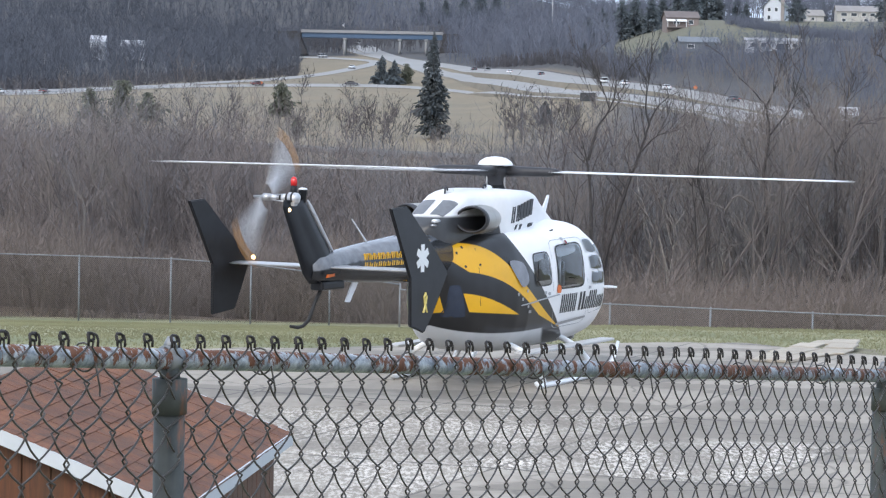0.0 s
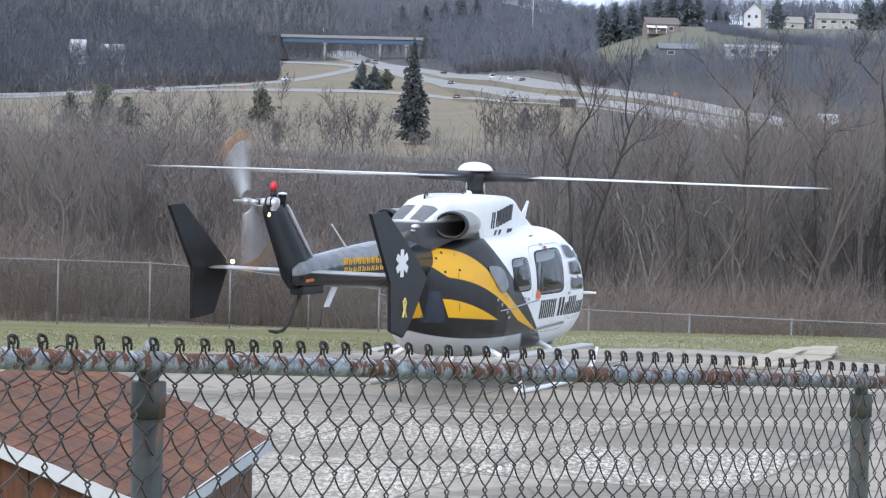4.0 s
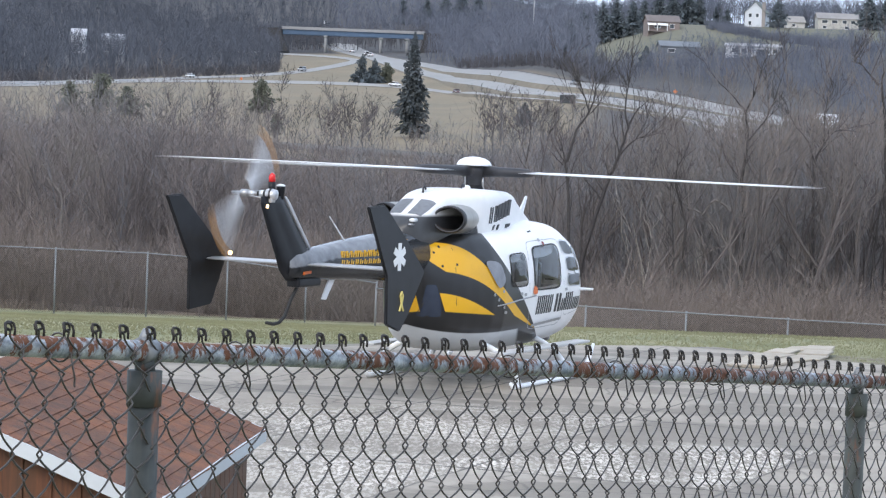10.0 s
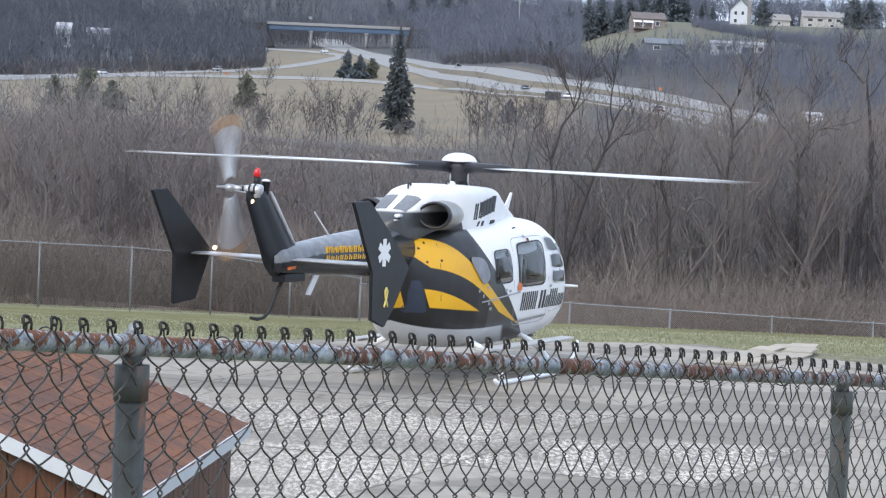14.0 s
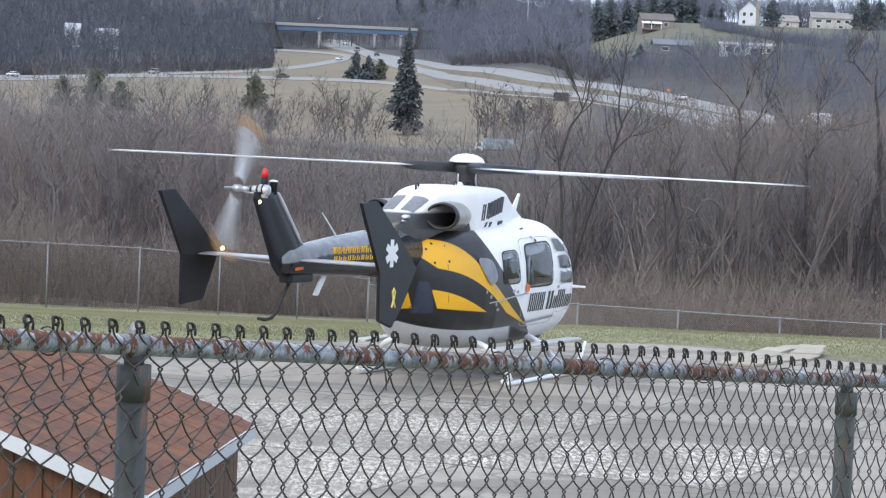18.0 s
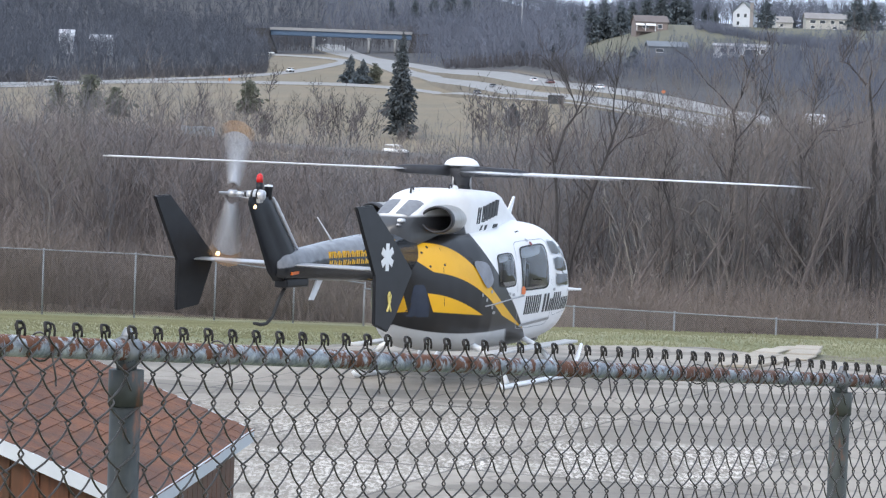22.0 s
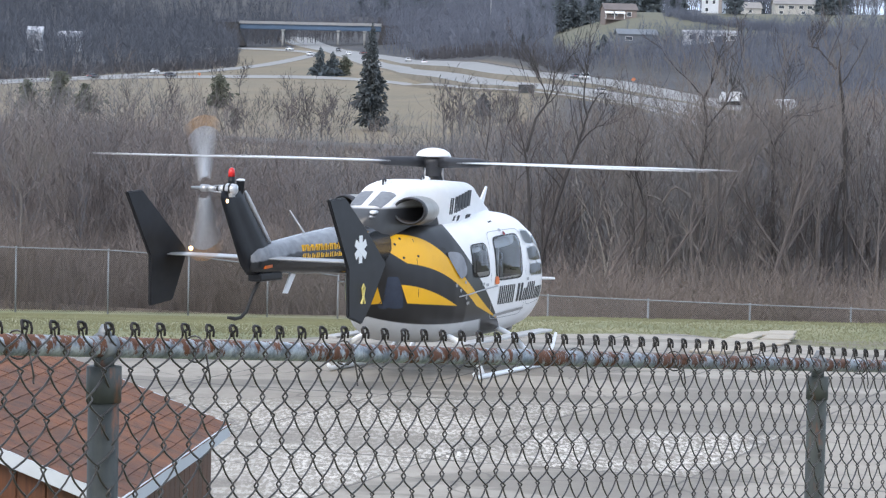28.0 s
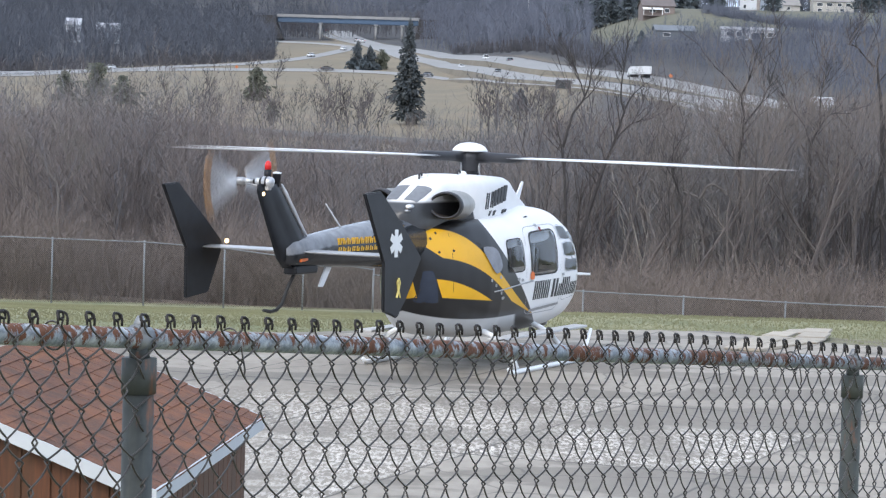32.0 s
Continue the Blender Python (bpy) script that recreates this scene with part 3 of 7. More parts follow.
build_skids(heli)
main_rotor, tail_rotor = build_rotors(heli)


# ---- helicopter details ----
def clear_pane():
    m = bpy.data.materials.new("tinted_pane")
    m.use_nodes = True
    nt = m.node_tree
    nt.nodes.clear()
    out = nt.nodes.new("ShaderNodeOutputMaterial")
    mix = nt.nodes.new("ShaderNodeMixShader")
    fres = nt.nodes.new("ShaderNodeFresnel")
    fres.inputs[0].default_value = 1.75
    clear = nt.nodes.new("ShaderNodeBsdfTransparent")
    clear.inputs[0].default_value = (0.90, 0.92, 0.93, 1)
    gloss = nt.nodes.new("ShaderNodeBsdfGlossy")
    gloss.inputs["Roughness"].default_value = 0.03
    ripple = nt.nodes.new("ShaderNodeTexNoise")
    ripple.inputs["Scale"].default_value = 3.5
    ripple.inputs["Detail"].default_value = 1.0
    place = nt.nodes.new("ShaderNodeTexCoord")
    wave = nt.nodes.new("ShaderNodeBump")
    wave.inputs["Strength"].default_value = 0.8
    wave.inputs["Distance"].default_value = 0.06
    nt.links.new(place.outputs["Object"], ripple.inputs["Vector"])
    nt.links.new(ripple.outputs[0], wave.inputs["Height"])
    nt.links.new(wave.outputs[0], gloss.inputs["Normal"])
    nt.links.new(wave.outputs[0], fres.inputs["Normal"])
    nt.links.new(fres.outputs[0], mix.inputs[0])
    nt.links.new(clear.outputs[0], mix.inputs[1])
    nt.links.new(gloss.outputs[0], mix.inputs[2])
    nt.links.new(mix.outputs[0], out.inputs[0])
    return m


pane_glass = clear_pane()


def build_cabin(h):
    """What shows through the windows: floor, bulkhead and seats."""
    dark = mat("grey_cabin_trim", (0.22, 0.225, 0.235), 0.8, var=0.3)
    liner = mat("pale_headliner", (0.66, 0.67, 0.69), 0.8, var=0.15)
    bm = bmesh.new()
    box(bm, -0.6, -0.6, 0.72, 2.1, 0.6, 0.76)
    part("cabin_floor", bm, dark, h)
    bm = bmesh.new()
    box(bm, -0.62, -0.70, 0.76, -0.56, 0.70, 2.1)
    part("bulkhead", bm, dark, h)
    bm = bmesh.new()
    box(bm, -0.55, -0.6, 2.16, 1.9, 0.6, 2.19)
    part("headliner", bm, liner, h)
    bm = bmesh.new()
    box(bm, 2.2, -0.5, 0.8, 2.45, 0.5, 1.40, 0.05)
    part("instrument_panel", bm, dark, h)
    for x, y in ((1.55, -0.42), (1.55, 0.42), (0.35, -0.42), (0.35, 0.42), (-0.30, 0.0)):
        bm = bmesh.new()
        box(bm, x - 0.25, y - 0.24, 0.76, x + 0.25, y + 0.24, 1.18, 0.06)
        seat = part("cabin_seat", bm, dark, h)
        bm = bmesh.new()
        box(bm, x - 0.32, y - 0.23, 1.12, x - 0.18, y + 0.23, 1.82, 0.06)
        part("backrest", bm, dark, seat)
        bm = bmesh.new()
        box(bm, x - 0.31, y - 0.13, 1.82, x - 0.20, y + 0.13, 2.0, 0.04)
        part("headrest", bm, dark, seat)
    bm = bmesh.new()
    tube(bm, [(0.98, -0.68, 0.8), (0.98, -0.68, 2.1)], 0.04, 8)
    part("cabin_pole", bm, liner, h, smooth=True)
    bm = bmesh.new()
    loft(bm, [[(x, 0.62, 1.98), (x, 0.72, 1.98), (x, 0.66, 2.18), (x, 0.40, 2.27), (x, 0.38, 2.24), (x, 0.60, 2.15)] for x in np.linspace(-0.5, 1.75, 6)])
    part("side_lining", bm, mat("white_cabin_lining", (0.75, 0.76, 0.77), 0.6, var=0.08), h, "pale cabin lining", True)


def cowl_w(x):
    return between((-2.66, -1.9, -1.2, -0.8, -0.3, 0.7, 1.3, 2.05), (0.1, 0.31, 0.46, 0.54, 0.53, 0.37, 0.25, 0.10), x)


def build_windows(h):
    lining = mat("pale_gleam_patch", (0.72, 0.73, 0.74), 0.6, var=0.1)
    seal = mat("black_window_seal", (0.02, 0.02, 0.02), 0.5)
    frame_w = mat("white_window_frame", (0.78, 0.80, 0.82), 0.35, var=0.05)
    for side in (-1, 1):
        for k, (corners, e) in enumerate(PANES):
            bm = bmesh.new()
            patch(bm, corners, 0.002, side, e, 10, 48, 0.0, 0.05 if k < 2 else 0.012)
            w = part("window", bm, pane_glass, h, "clear cabin window", True)
            bm = bmesh.new()
            patch(bm, corners, 0.008, side, e, 2, 48, 0.925)
            part("frame", bm, seal if k < 2 else frame_w, w, smooth=True)
        for (a, b, c, d), e in PANES[:2]:  # pale patches added behind the pane tops, standing in for reflected sky
            bm = bmesh.new()
            f = lambda p, q, u: (p[0] + (q[0] - p[0]) * u, p[1] + (q[1] - p[1]) * u)
            patch(bm, (f(a, d, 0.70), f(b, c, 0.74), f(b, c, 1.12), f(a, d, 1.12)), -0.075, side, 3.0, 4, 32)
            part("pane_gleam_patch", bm, lining, h, smooth=True)
        bm = bmesh.new()
        patch(bm, ((-0.84, 1.47), (-0.60, 1.58), (-0.78, 1.90), (-1.22, 1.93)), 0.02, side, 3.2, 6, 32)
        part("window", bm, mat("milky_blister_window", (0.24, 0.25, 0.28), 0.12, var=0.3, scale=5), h, "milky grey blister window", True)
    for side in (-1, 1):
        bm = bmesh.new()
        patch(bm, ((-2.26, 1.10), (-1.98, 1.10), (-2.11, 1.58), (-2.29, 1.58)), 0.006, side, 7.0, 5, 32)
        part("window", bm, mat("dark_blue_rear_window", (0.035, 0.046, 0.072), 0.15, var=0.3, scale=4), h, "dark blue rear door window", True)
    # windscreen
    bm = bmesh.new()
    rows = []
    for a in np.linspace(-0.95, 0.95, 25):
        col = []
        for v in np.linspace(1.42, 2.05, 10):
            x = 2.95 - 0.75 * ((v - 1.42) / 0.63) ** 1.3 - 0.45 * abs(a) ** 2.2
            y = shell_y(x, v) * math.sin(a * 1.35)
            lo, hi = 1.5, 3.2
            for _ in range(18):
                mid = (lo + hi) / 2
                if shell_y(mid, v) > abs(y):
                    lo = mid
                else:
                    hi = mid
            col.append(bm.verts.new((lo + 0.008, y * 1.01, v)))
        rows.append(col)
    for p, q in zip(rows, rows[1:]):
        for k in range(9):
            bm.faces.new((p[k], p[k + 1], q[k + 1], q[k]))
    part("windscreen", bm, tint, h, "dark windscreen", True)


def build_markings(h, lp, rp):
    dark = mat("black_lettering", (0.015, 0.015, 0.018), 0.4, var=0.1)
    # broad slanted bars where the operator's name stands
    x = 0.60
    for wd, ht in ((0.13, 0.29), (0.12, 0.29), (0.14, 0.29), (0.12, 0.29), (0, 0), (0.21, 0.29), (0.12, 0.20), (0.13, 0.29), (0.14, 0.29), (0.13, 0.20), (0.13, 0.20), (0.11, 0.20)):
        if not wd:
            x += 0.09
            continue
        z0 = 1.03 + (x - 0.6) * 0.01
        for side in (-1, 1):
            for a in (0.0, 0.62):
                bm = bmesh.new()
                patch(bm, ((x + a * wd, z0), (x + (a + 0.42) * wd, z0), (x + (a + 0.42) * wd + 0.06, z0 + ht), (x + a * wd + 0.06, z0 + ht)), 0.005, side, 14, 2, 16)
                part("marking", bm, dark, h)
        x += wd + 0.034
    for k in range(6):  # registration bars on the cowling, broad strokes in pairs
        for side in (-1, 1):
            for a in (0.0, 0.075):
                bm = bmesh.new()
                x0 = -0.56 + k * 0.185 + a
                zb = 2.45 + k * 0.02
                slab(bm, [(x0, zb), (x0 + 0.048, zb + 0.004), (x0 + 0.108, zb + 0.25), (x0 + 0.06, zb + 0.246)], "y", side * (cowl_w(x0) - 0.06), side * (cowl_w(x0) + 0.004))
                part("marking", bm, dark, h)
    for x0 in (-0.44, -0.25, 0.25, 0.38):
        for side in (-1, 1):
            bm = bmesh.new()
            slab(bm, [(x0, 2.345), (x0 + 0.07, 2.355), (x0 + 0.13, 2.43), (x0 + 0.06, 2.42)], "y", side * (cowl_w(x0) - 0.06), side * (cowl_w(x0) + 0.004))
            part("cooling_slot", bm, dark, h)
    for row, (zb, ht) in enumerate(((2.04, 0.09), (1.94, 0.07))):  # unreadable yellow lettering on the boom
        for k in range(9):
            for a, tall in ((0.0, 1.0), (0.052, 0.75 if k % 3 else 1.0)):
                x0 = -4.74 + k * 0.125 + a
                for side in (-1, 1):
                    y = between((-5.3, -4.4, -3.4), (0.18, 0.23, 0.28), x0) + 0.004
                    bm = bmesh.new()
                    slab(bm, [(x0, zb), (x0 + 0.034, zb + 0.002), (x0 + 0.046, zb + ht * tall), (x0 + 0.012, zb + ht * tall)], "y", side * (y - 0.03), side * y)
                    part("marking", bm, yellow_paint, h)
    star_m = mat("white_decal", (0.78, 0.79, 0.78), 0.5, var=0.05)
    for k in range(3):
        bm = bmesh.new()
        box(bm, -0.048, -0.004, -0.185, 0.048, 0.004 + 0.001 * k, 0.185)
        bm.transform(Matrix.Translation((-5.51, -1.477 - 0.001 * k, 2.15)) @ Matrix.Rotation(radians(60 * k), 4, "Y"))
        part("star_bar", bm, star_m, rp, "white medical star bar")
    bm = bmesh.new()
    tube(bm, [(-5.47, -1.482, 1.42), (-5.40, -1.482, 1.55), (-5.38, -1.482, 1.63), (-5.415, -1.482, 1.675), (-5.45, -1.482, 1.63), (-5.43, -1.482, 1.55), (-5.36, -1.482, 1.42)], 0.016, 6)
    part("ribbon", bm, mat("pale_yellow_decal", (0.75, 0.62, 0.2), 0.5), rp, "pale yellow looped ribbon decal")


def build_fittings(h, lp):
    # exhausts
    for side in (-1, 1):
        out = Vector((-0.97, side * 0.22, 0.02)).normalized()
        c = Vector((-1.66, side * 0.465, 2.535))
        u = Vector((-out.y, out.x, 0)).normalized()
        v = out.cross(u)

        def circle(d, r):
            return [c + out * d + r * (1.12 * math.cos(a) * u + 0.90 * math.sin(a) * v) for a in (2 * math.pi * k / 28 for k in range(28))]
        bm = bmesh.new()
        loft(bm, [circle(-0.75, 0.20), circle(-0.5, 0.235), circle(-0.2, 0.243), circle(0.12, 0.236), circle(0.33, 0.218), circle(0.36, 0.208), circle(0.34, 0.192)], cap=False)
        pipe = part("exhaust", bm, mat("heat_stained_steel", (0.36, 0.35, 0.33), 0.42, 0.6, var=0.35, scale=6), h, "heat-stained steel exhaust stub", True)
        bm = bmesh.new()
        loft(bm, [circle(0.25, 0.229), circle(0.33, 0.222), circle(0.366, 0.211), circle(0.345, 0.19)], cap=False)
        part("lip", bm, dark_metal, pipe, "dark exhaust lip", True)
        bm = bmesh.new()
        loft(bm, [circle(0.345, 0.193), circle(0.0, 0.185), circle(-0.45, 0.175)], cap=False)
        bm.faces.new([bm.verts.new(p) for p in circle(-0.45, 0.175)])
        part("bore", bm, soot, pipe, "sooty exhaust bore", True)
    # cowling screens and lights
    for side in (-1, 1):
        bm = bmesh.new()
        rows = []
        for x in np.linspace(-2.40, -1.96, 7):
            top, w = between((-2.4, -2.2, -1.95), (2.61, 2.70, 2.815), x), between((-2.4, -2.2, -1.95), (0.30, 0.335, 0.355), x)
            c, hh = (top + 2.1) / 2, (top - 2.1) / 2
            rows.append([bm.verts.new((x - 0.004, side * f * w, c + hh * (1 - f ** 4.8) ** (1 / 4.8) + 0.006)) for f in np.linspace(0.17, 0.88, 8)])
        for p, q in zip(rows, rows[1:]):
            for k in range(7):
                bm.faces.new((p[k], p[k + 1], q[k + 1], q[k]))
        part("intake_screen", bm, grey_decal, h, "grey screen flush in the cowling", True)
    for x, y in ((-1.62, 0.0), (-0.70, -0.2)):
        bm = bmesh.new()
        zt = 2.925 if x < -1 else 2.965
        loft(bm, [[(x + r * 1.5 * math.cos(a), y + r * math.sin(a), zt + z) for a in (2 * math.pi * k / 14 for k in range(14))] for r, z in ((0.065, -0.02), (0.06, 0.03), (0.04, 0.055), (0.01, 0.06))])
        part("cowl_scoop", bm, white_paint, h, "small white roof scoop", True)
        bm = bmesh.new()
        tube(bm, [(x - 0.17, y, zt - 0.02), (x - 0.16, y, zt + 0.05), (x - 0.12, y, zt + 0.075), (x - 0.08, y, zt + 0.05), (x - 0.07, y, zt - 0.02)], 0.016, 8)
        part("lifting_eye", bm, dark_metal, h, "black lifting eye", True)
    for dx, z, r, m, words in ((0.03, 2.525, 0.030, white_paint, "white oval cap"), (0.01, 2.46, 0.022, grey_metal, "small steel drain")):
        bm = bmesh.new()
        y = -0.06 - 0.05 * r / 0.03
        loft(bm, [[(-2.60 + dx + d, y - 0.11 + 1.5 * r * f * math.cos(a), z + r * f * math.sin(a)) for a in (2 * math.pi * k / 16 for k in range(16))] for f, d in ((1.0, 0.10), (1.0, -0.01), (0.8, -0.03), (0.2, -0.04))])
        part("cowl_cap", bm, m, h, words, True)
    bm = bmesh.new()
    patch(bm, ((0.90, 2.10), (0.99, 2.10), (0.99, 2.16), (0.90, 2.16)), 0.02, -1, 3, 3, 16)
    part("door_lamp", bm, mat("dark_red_lens", (0.22, 0.02, 0.02), 0.2), h, "small dark red lamp over the door", True)
    bm = bmesh.new()
    tube(bm, [(0.66, -0.62, 2.26), (0.70, -0.63, 2.30), (0.80, -0.63, 2.315), (0.88, -0.62, 2.28)], 0.013, 8)
    part("grab_handle", bm, dark_metal, h, "black grab handle on the shoulder", True)
    bm = bmesh.new()
    slab(bm, [(1.50, 2.56), (1.66, 2.52), (1.82, 2.82), (1.77, 2.83)], "y", -0.132, -0.108)
    part("antenna", bm, white_paint, h, "white blade antenna")
    bm = bmesh.new()
    tube(bm, [(-4.25, 0, 2.24), (-4.74, 0, 2.60)], [0.014, 0.008], 8)
    part("antenna", bm, white_paint, h, "pale whip antenna")
    bm = bmesh.new()
    slab(bm, [(-4.50, 1.76), (-4.68, 1.76), (-4.90, 1.46), (-4.78, 1.45)], "y", -0.012, 0.012)
    part("antenna", bm, white_paint, h, "white ventral antenna blade")
    # tail
    silver = mat("scuffed_silver_gearbox", (0.55, 0.56, 0.58), 0.35, 0.5, var=0.5, scale=16)
    bm = bmesh.new()
    tube(bm, [(-6.50, -0.12, 2.92), (-6.50, -0.11, 2.92), (-6.50, -0.03, 2.93), (-6.50, 0.02, 2.93), (-6.50, 0.03, 2.93)], [0.045, 0.07, 0.075, 0.07, 0.04], 18)
    box(bm, -6.55, -0.08, 2.82, -6.45, -0.01, 2.90, 0.01)
    gearbox = part("gearbox", bm, silver, h, "scuffed silver tail gearbox", True)
    for y0, y1, r0, r1, m, nm in ((-0.055, -0.03, 0.079, 0.079, rubber, "dark_collar"), (0.025, 0.06, 0.055, 0.055, rubber, "dark_collar"), (0.055, 0.13, 0.048, 0.043, silver, "sleeve"), (0.125, 0.165, 0.034, 0.034, rubber, "dark_collar"), (0.16, 0.34, 0.022, 0.022, grey_metal, "tail_shaft"), (0.21, 0.30, 0.026, 0.042, silver, "spider")):
        bm = bmesh.new()
        tube(bm, [(-6.50, y0, 2.93), (-6.50, y1, 2.93)], [r0, r1], 16)
        part(nm, bm, m, gearbox, smooth=True)
    for dx, dz in ((-0.05, -0.07), (0.05, 0.06)):
        bm = bmesh.new()
        tube(bm, [(-6.50 + dx, 0.02, 2.93 + dz * 0.8), (-6.50 + dx, 0.25, 2.93 + dz * 0.5)], 0.009, 8)
        part("control_rod", bm, grey_metal, gearbox, smooth=True)
    bm = bmesh.new()
    tube(bm, [(-6.52, -0.03, 2.86), (-6.52, 0.0, 2.82), (-6.52, 0.0, 2.79)], [0.03, 0.026, 0.018], 10)
    part("drain_cap", bm, dark_metal, gearbox, smooth=True)
    bm = bmesh.new()
    tube(bm, [(-6.42, 0, 2.96), (-6.42, 0, 3.09)], 0.05, 12)
    base = part("beacon_base", bm, black_paint, h, smooth=True)
    bm = bmesh.new()
    tube(bm, [(-6.42, 0, 3.09), (-6.42, 0, 3.15), (-6.42, 0, 3.19), (-6.42, 0, 3.21)], [0.045, 0.047, 0.035, 0.01], 12)
    part("beacon", bm, red_glass, base, "red beacon", True)
    bm = bmesh.new()
    tube(bm, [(-6.19, 0, 2.86), (-6.17, 0, 3.02), (-6.17, 0, 3.03)], [0.05, 0.06, 0.06], 14)
    post = part("fin_tip", bm, black_paint, h, smooth=True)
    bm = bmesh.new()
    tube(bm, [(-6.17, 0, 3.03), (-6.17, 0, 3.05), (-6.17, 0, 3.06)], [0.062, 0.055, 0.02], 14)
    part("cap", bm, white_paint, post, "white cap", True)
    for name, x, y, z, r, par in (("fin_light", -6.58, -0.02, 2.77, 0.03, h), ("position_light", -5.02, 1.40, 2.03, 0.032, h)):
        bm = bmesh.new()
        bmesh.ops.create_uvsphere(bm, u_segments=12, v_segments=8, radius=r)
        bm.transform(Matrix.Translation((x, y, z)))
        part(name, bm, lamp_glow, par, "lit warm lamp", True)
    bm = bmesh.new()
    slab(bm, [(-5.72, 1.84), (-5.52, 1.85), (-5.52, 1.89), (-5.72, 1.88)], "y", -0.16, 0.16)
    part("reflector", bm, orange_paint, h, "orange strip")
    bm = bmesh.new()
    tube(bm, [(-5.50, 0, 1.78), (-5.78, 0, 1.50), (-5.95, 0, 1.27), (-6.10, 0, 1.20), (-6.25, 0, 1.19), (-6.45, 0, 1.22)], [0.03, 0.025, 0.025, 0.025, 0.025, 0.02], 8)
    part("tail_bumper", bm, rubber, h, "black hooked tail bumper", True)
    bm = bmesh.new()
    box(bm, -5.75, -0.10, 1.66, -5.10, 0.10, 1.78, 0.03)
    part("tail_fairing", bm, black_paint, h)
    # nose and doors
    bm = bmesh.new()
    tube(bm, [(2.42, -0.70, 1.35), (2.55, -0.86, 1.35), (2.60, -1.02, 1.35)], [0.028, 0.025, 0.018], 10)
    part("pitot_tube", bm, white_paint, h, "white probe", True)
    bm = bmesh.new()
    patch(bm, ((0.44, 1.35), (0.62, 1.35), (0.60, 1.47), (0.46, 1.49)), 0.014, -1, 3, 3, 16)
    part("door_latch", bm, orange_paint, h, "orange door latch cover", True)
    seam = mat("door_seam", (0.42, 0.43, 0.44), 0.6)
    for corners in (((0.36, 0.80), (1.74, 0.82), (1.62, 2.20), (0.26, 2.17)), ((1.78, 0.95), (2.50, 1.02), (2.02, 2.14), (1.66, 2.18))):
        for side in (-1, 1):
            bm = bmesh.new()
            patch(bm, corners, 0.003, side, 9, 1, 48, 0.985)
            part("door_seam", bm, seam, h, smooth=True)
    bm = bmesh.new()
    patch(bm, ((0.50, 0.84), (1.70, 0.90), (1.70, 0.94), (0.50, 0.885)), 0.02, -1, 8, 3, 24)
    part("sliding_rail", bm, grey_metal, h, "door rail", True)
    for x, z in ((-0.05, 1.36), (0.10, 1.34), (-0.62, 1.10), (0.8, 2.16), (1.72, 1.36)):
        bm = bmesh.new()
        patch(bm, ((x, z), (x + 0.10, z), (x + 0.10, z + 0.045), (x, z + 0.045)), 0.012, -1, 4, 2, 14)
        part("handle", bm, grey_metal, h, smooth=True)
    bm = bmesh.new()
    bmesh.ops.create_uvsphere(bm, u_segments=12, v_segments=8, radius=0.06)
    bm.transform(Matrix.Translation((2.3, -0.35, 0.55)))
    part("landing_light", bm, grey_metal, h, "small round landing light", True)
    # rivets, vents and the rear door's rail
    bare_dot = mat("dark_fastener", (0.03, 0.028, 0.026), 0.6)
    for x, z in ((-1.99, 2.13), (-2.12, 2.05), (-2.01, 1.85), (-1.75, 1.87), (-1.22, 1.97), (-1.17, 1.95)):
        for side in (-1, 1):
            bm = bmesh.new()
            patch(bm, ((x - 0.022, z - 0.02), (x + 0.022, z - 0.02), (x + 0.022, z + 0.02), (x - 0.022, z + 0.02)), 0.004, side, 2, 2, 10)
            part("fastener", bm, bare_dot, h)
    for x, z in ((-0.93, 1.40), (-0.80, 1.32), (-0.66, 1.44), (-0.63, 1.20)):
        bm = bmesh.new()
        patch(bm, ((x - 0.025, z - 0.022), (x + 0.03, z - 0.022), (x + 0.03, z + 0.03), (x - 0.025, z + 0.03)), 0.008, -1, 3, 2, 12)
        part("latch", bm, grey_metal, h, smooth=True)
    for side in (-1, 1):
        bm = bmesh.new()
        tube(bm, [(x, side * (shell_y(x, z) + 0.012), z) for x, z in ((-0.84, 1.23), (-0.5, 1.255), (-0.21, 1.28), (0.15, 1.305), (0.55, 1.33))], 0.011, 8)
        part("door_rail", bm, grey_metal, h, "thin steel door rail", True)
        bm = bmesh.new()
        tube(bm, [(x, side * (shell_y(x, z) + 0.002), z) for x, z in ((-1.72, 2.28), (-1.76, 2.1), (-1.78, 1.8), (-1.76, 1.3), (-1.70, 0.9))], 0.004, 6)
        part("panel_seam", bm, bare_dot, h, smooth=True)
    # rotor mast under the hub
    bm = bmesh.new()
    tube(bm, [(0, 0, 2.85), (0, 0, 2.98), (0, 0, 3.02), (0, 0, 3.2)], [0.2, 0.17, 0.13, 0.11], 16)
    part("mast", bm, black_paint, h, "dark rotor mast", True)
    for k in range(3):
        a = radians(30 + 120 * k)
        bm = bmesh.new()
        tube(bm, [(0.16 * math.cos(a), 0.16 * math.sin(a), 2.95), (0.15 * math.cos(a), 0.15 * math.sin(a), 3.18)], 0.018, 8)
        part("control_rod", bm, grey_metal, h, smooth=True)


build_cabin(heli)
build_windows(heli)
build_markings(heli, left_plate, right_plate)
build_fittings(heli, left_plate)


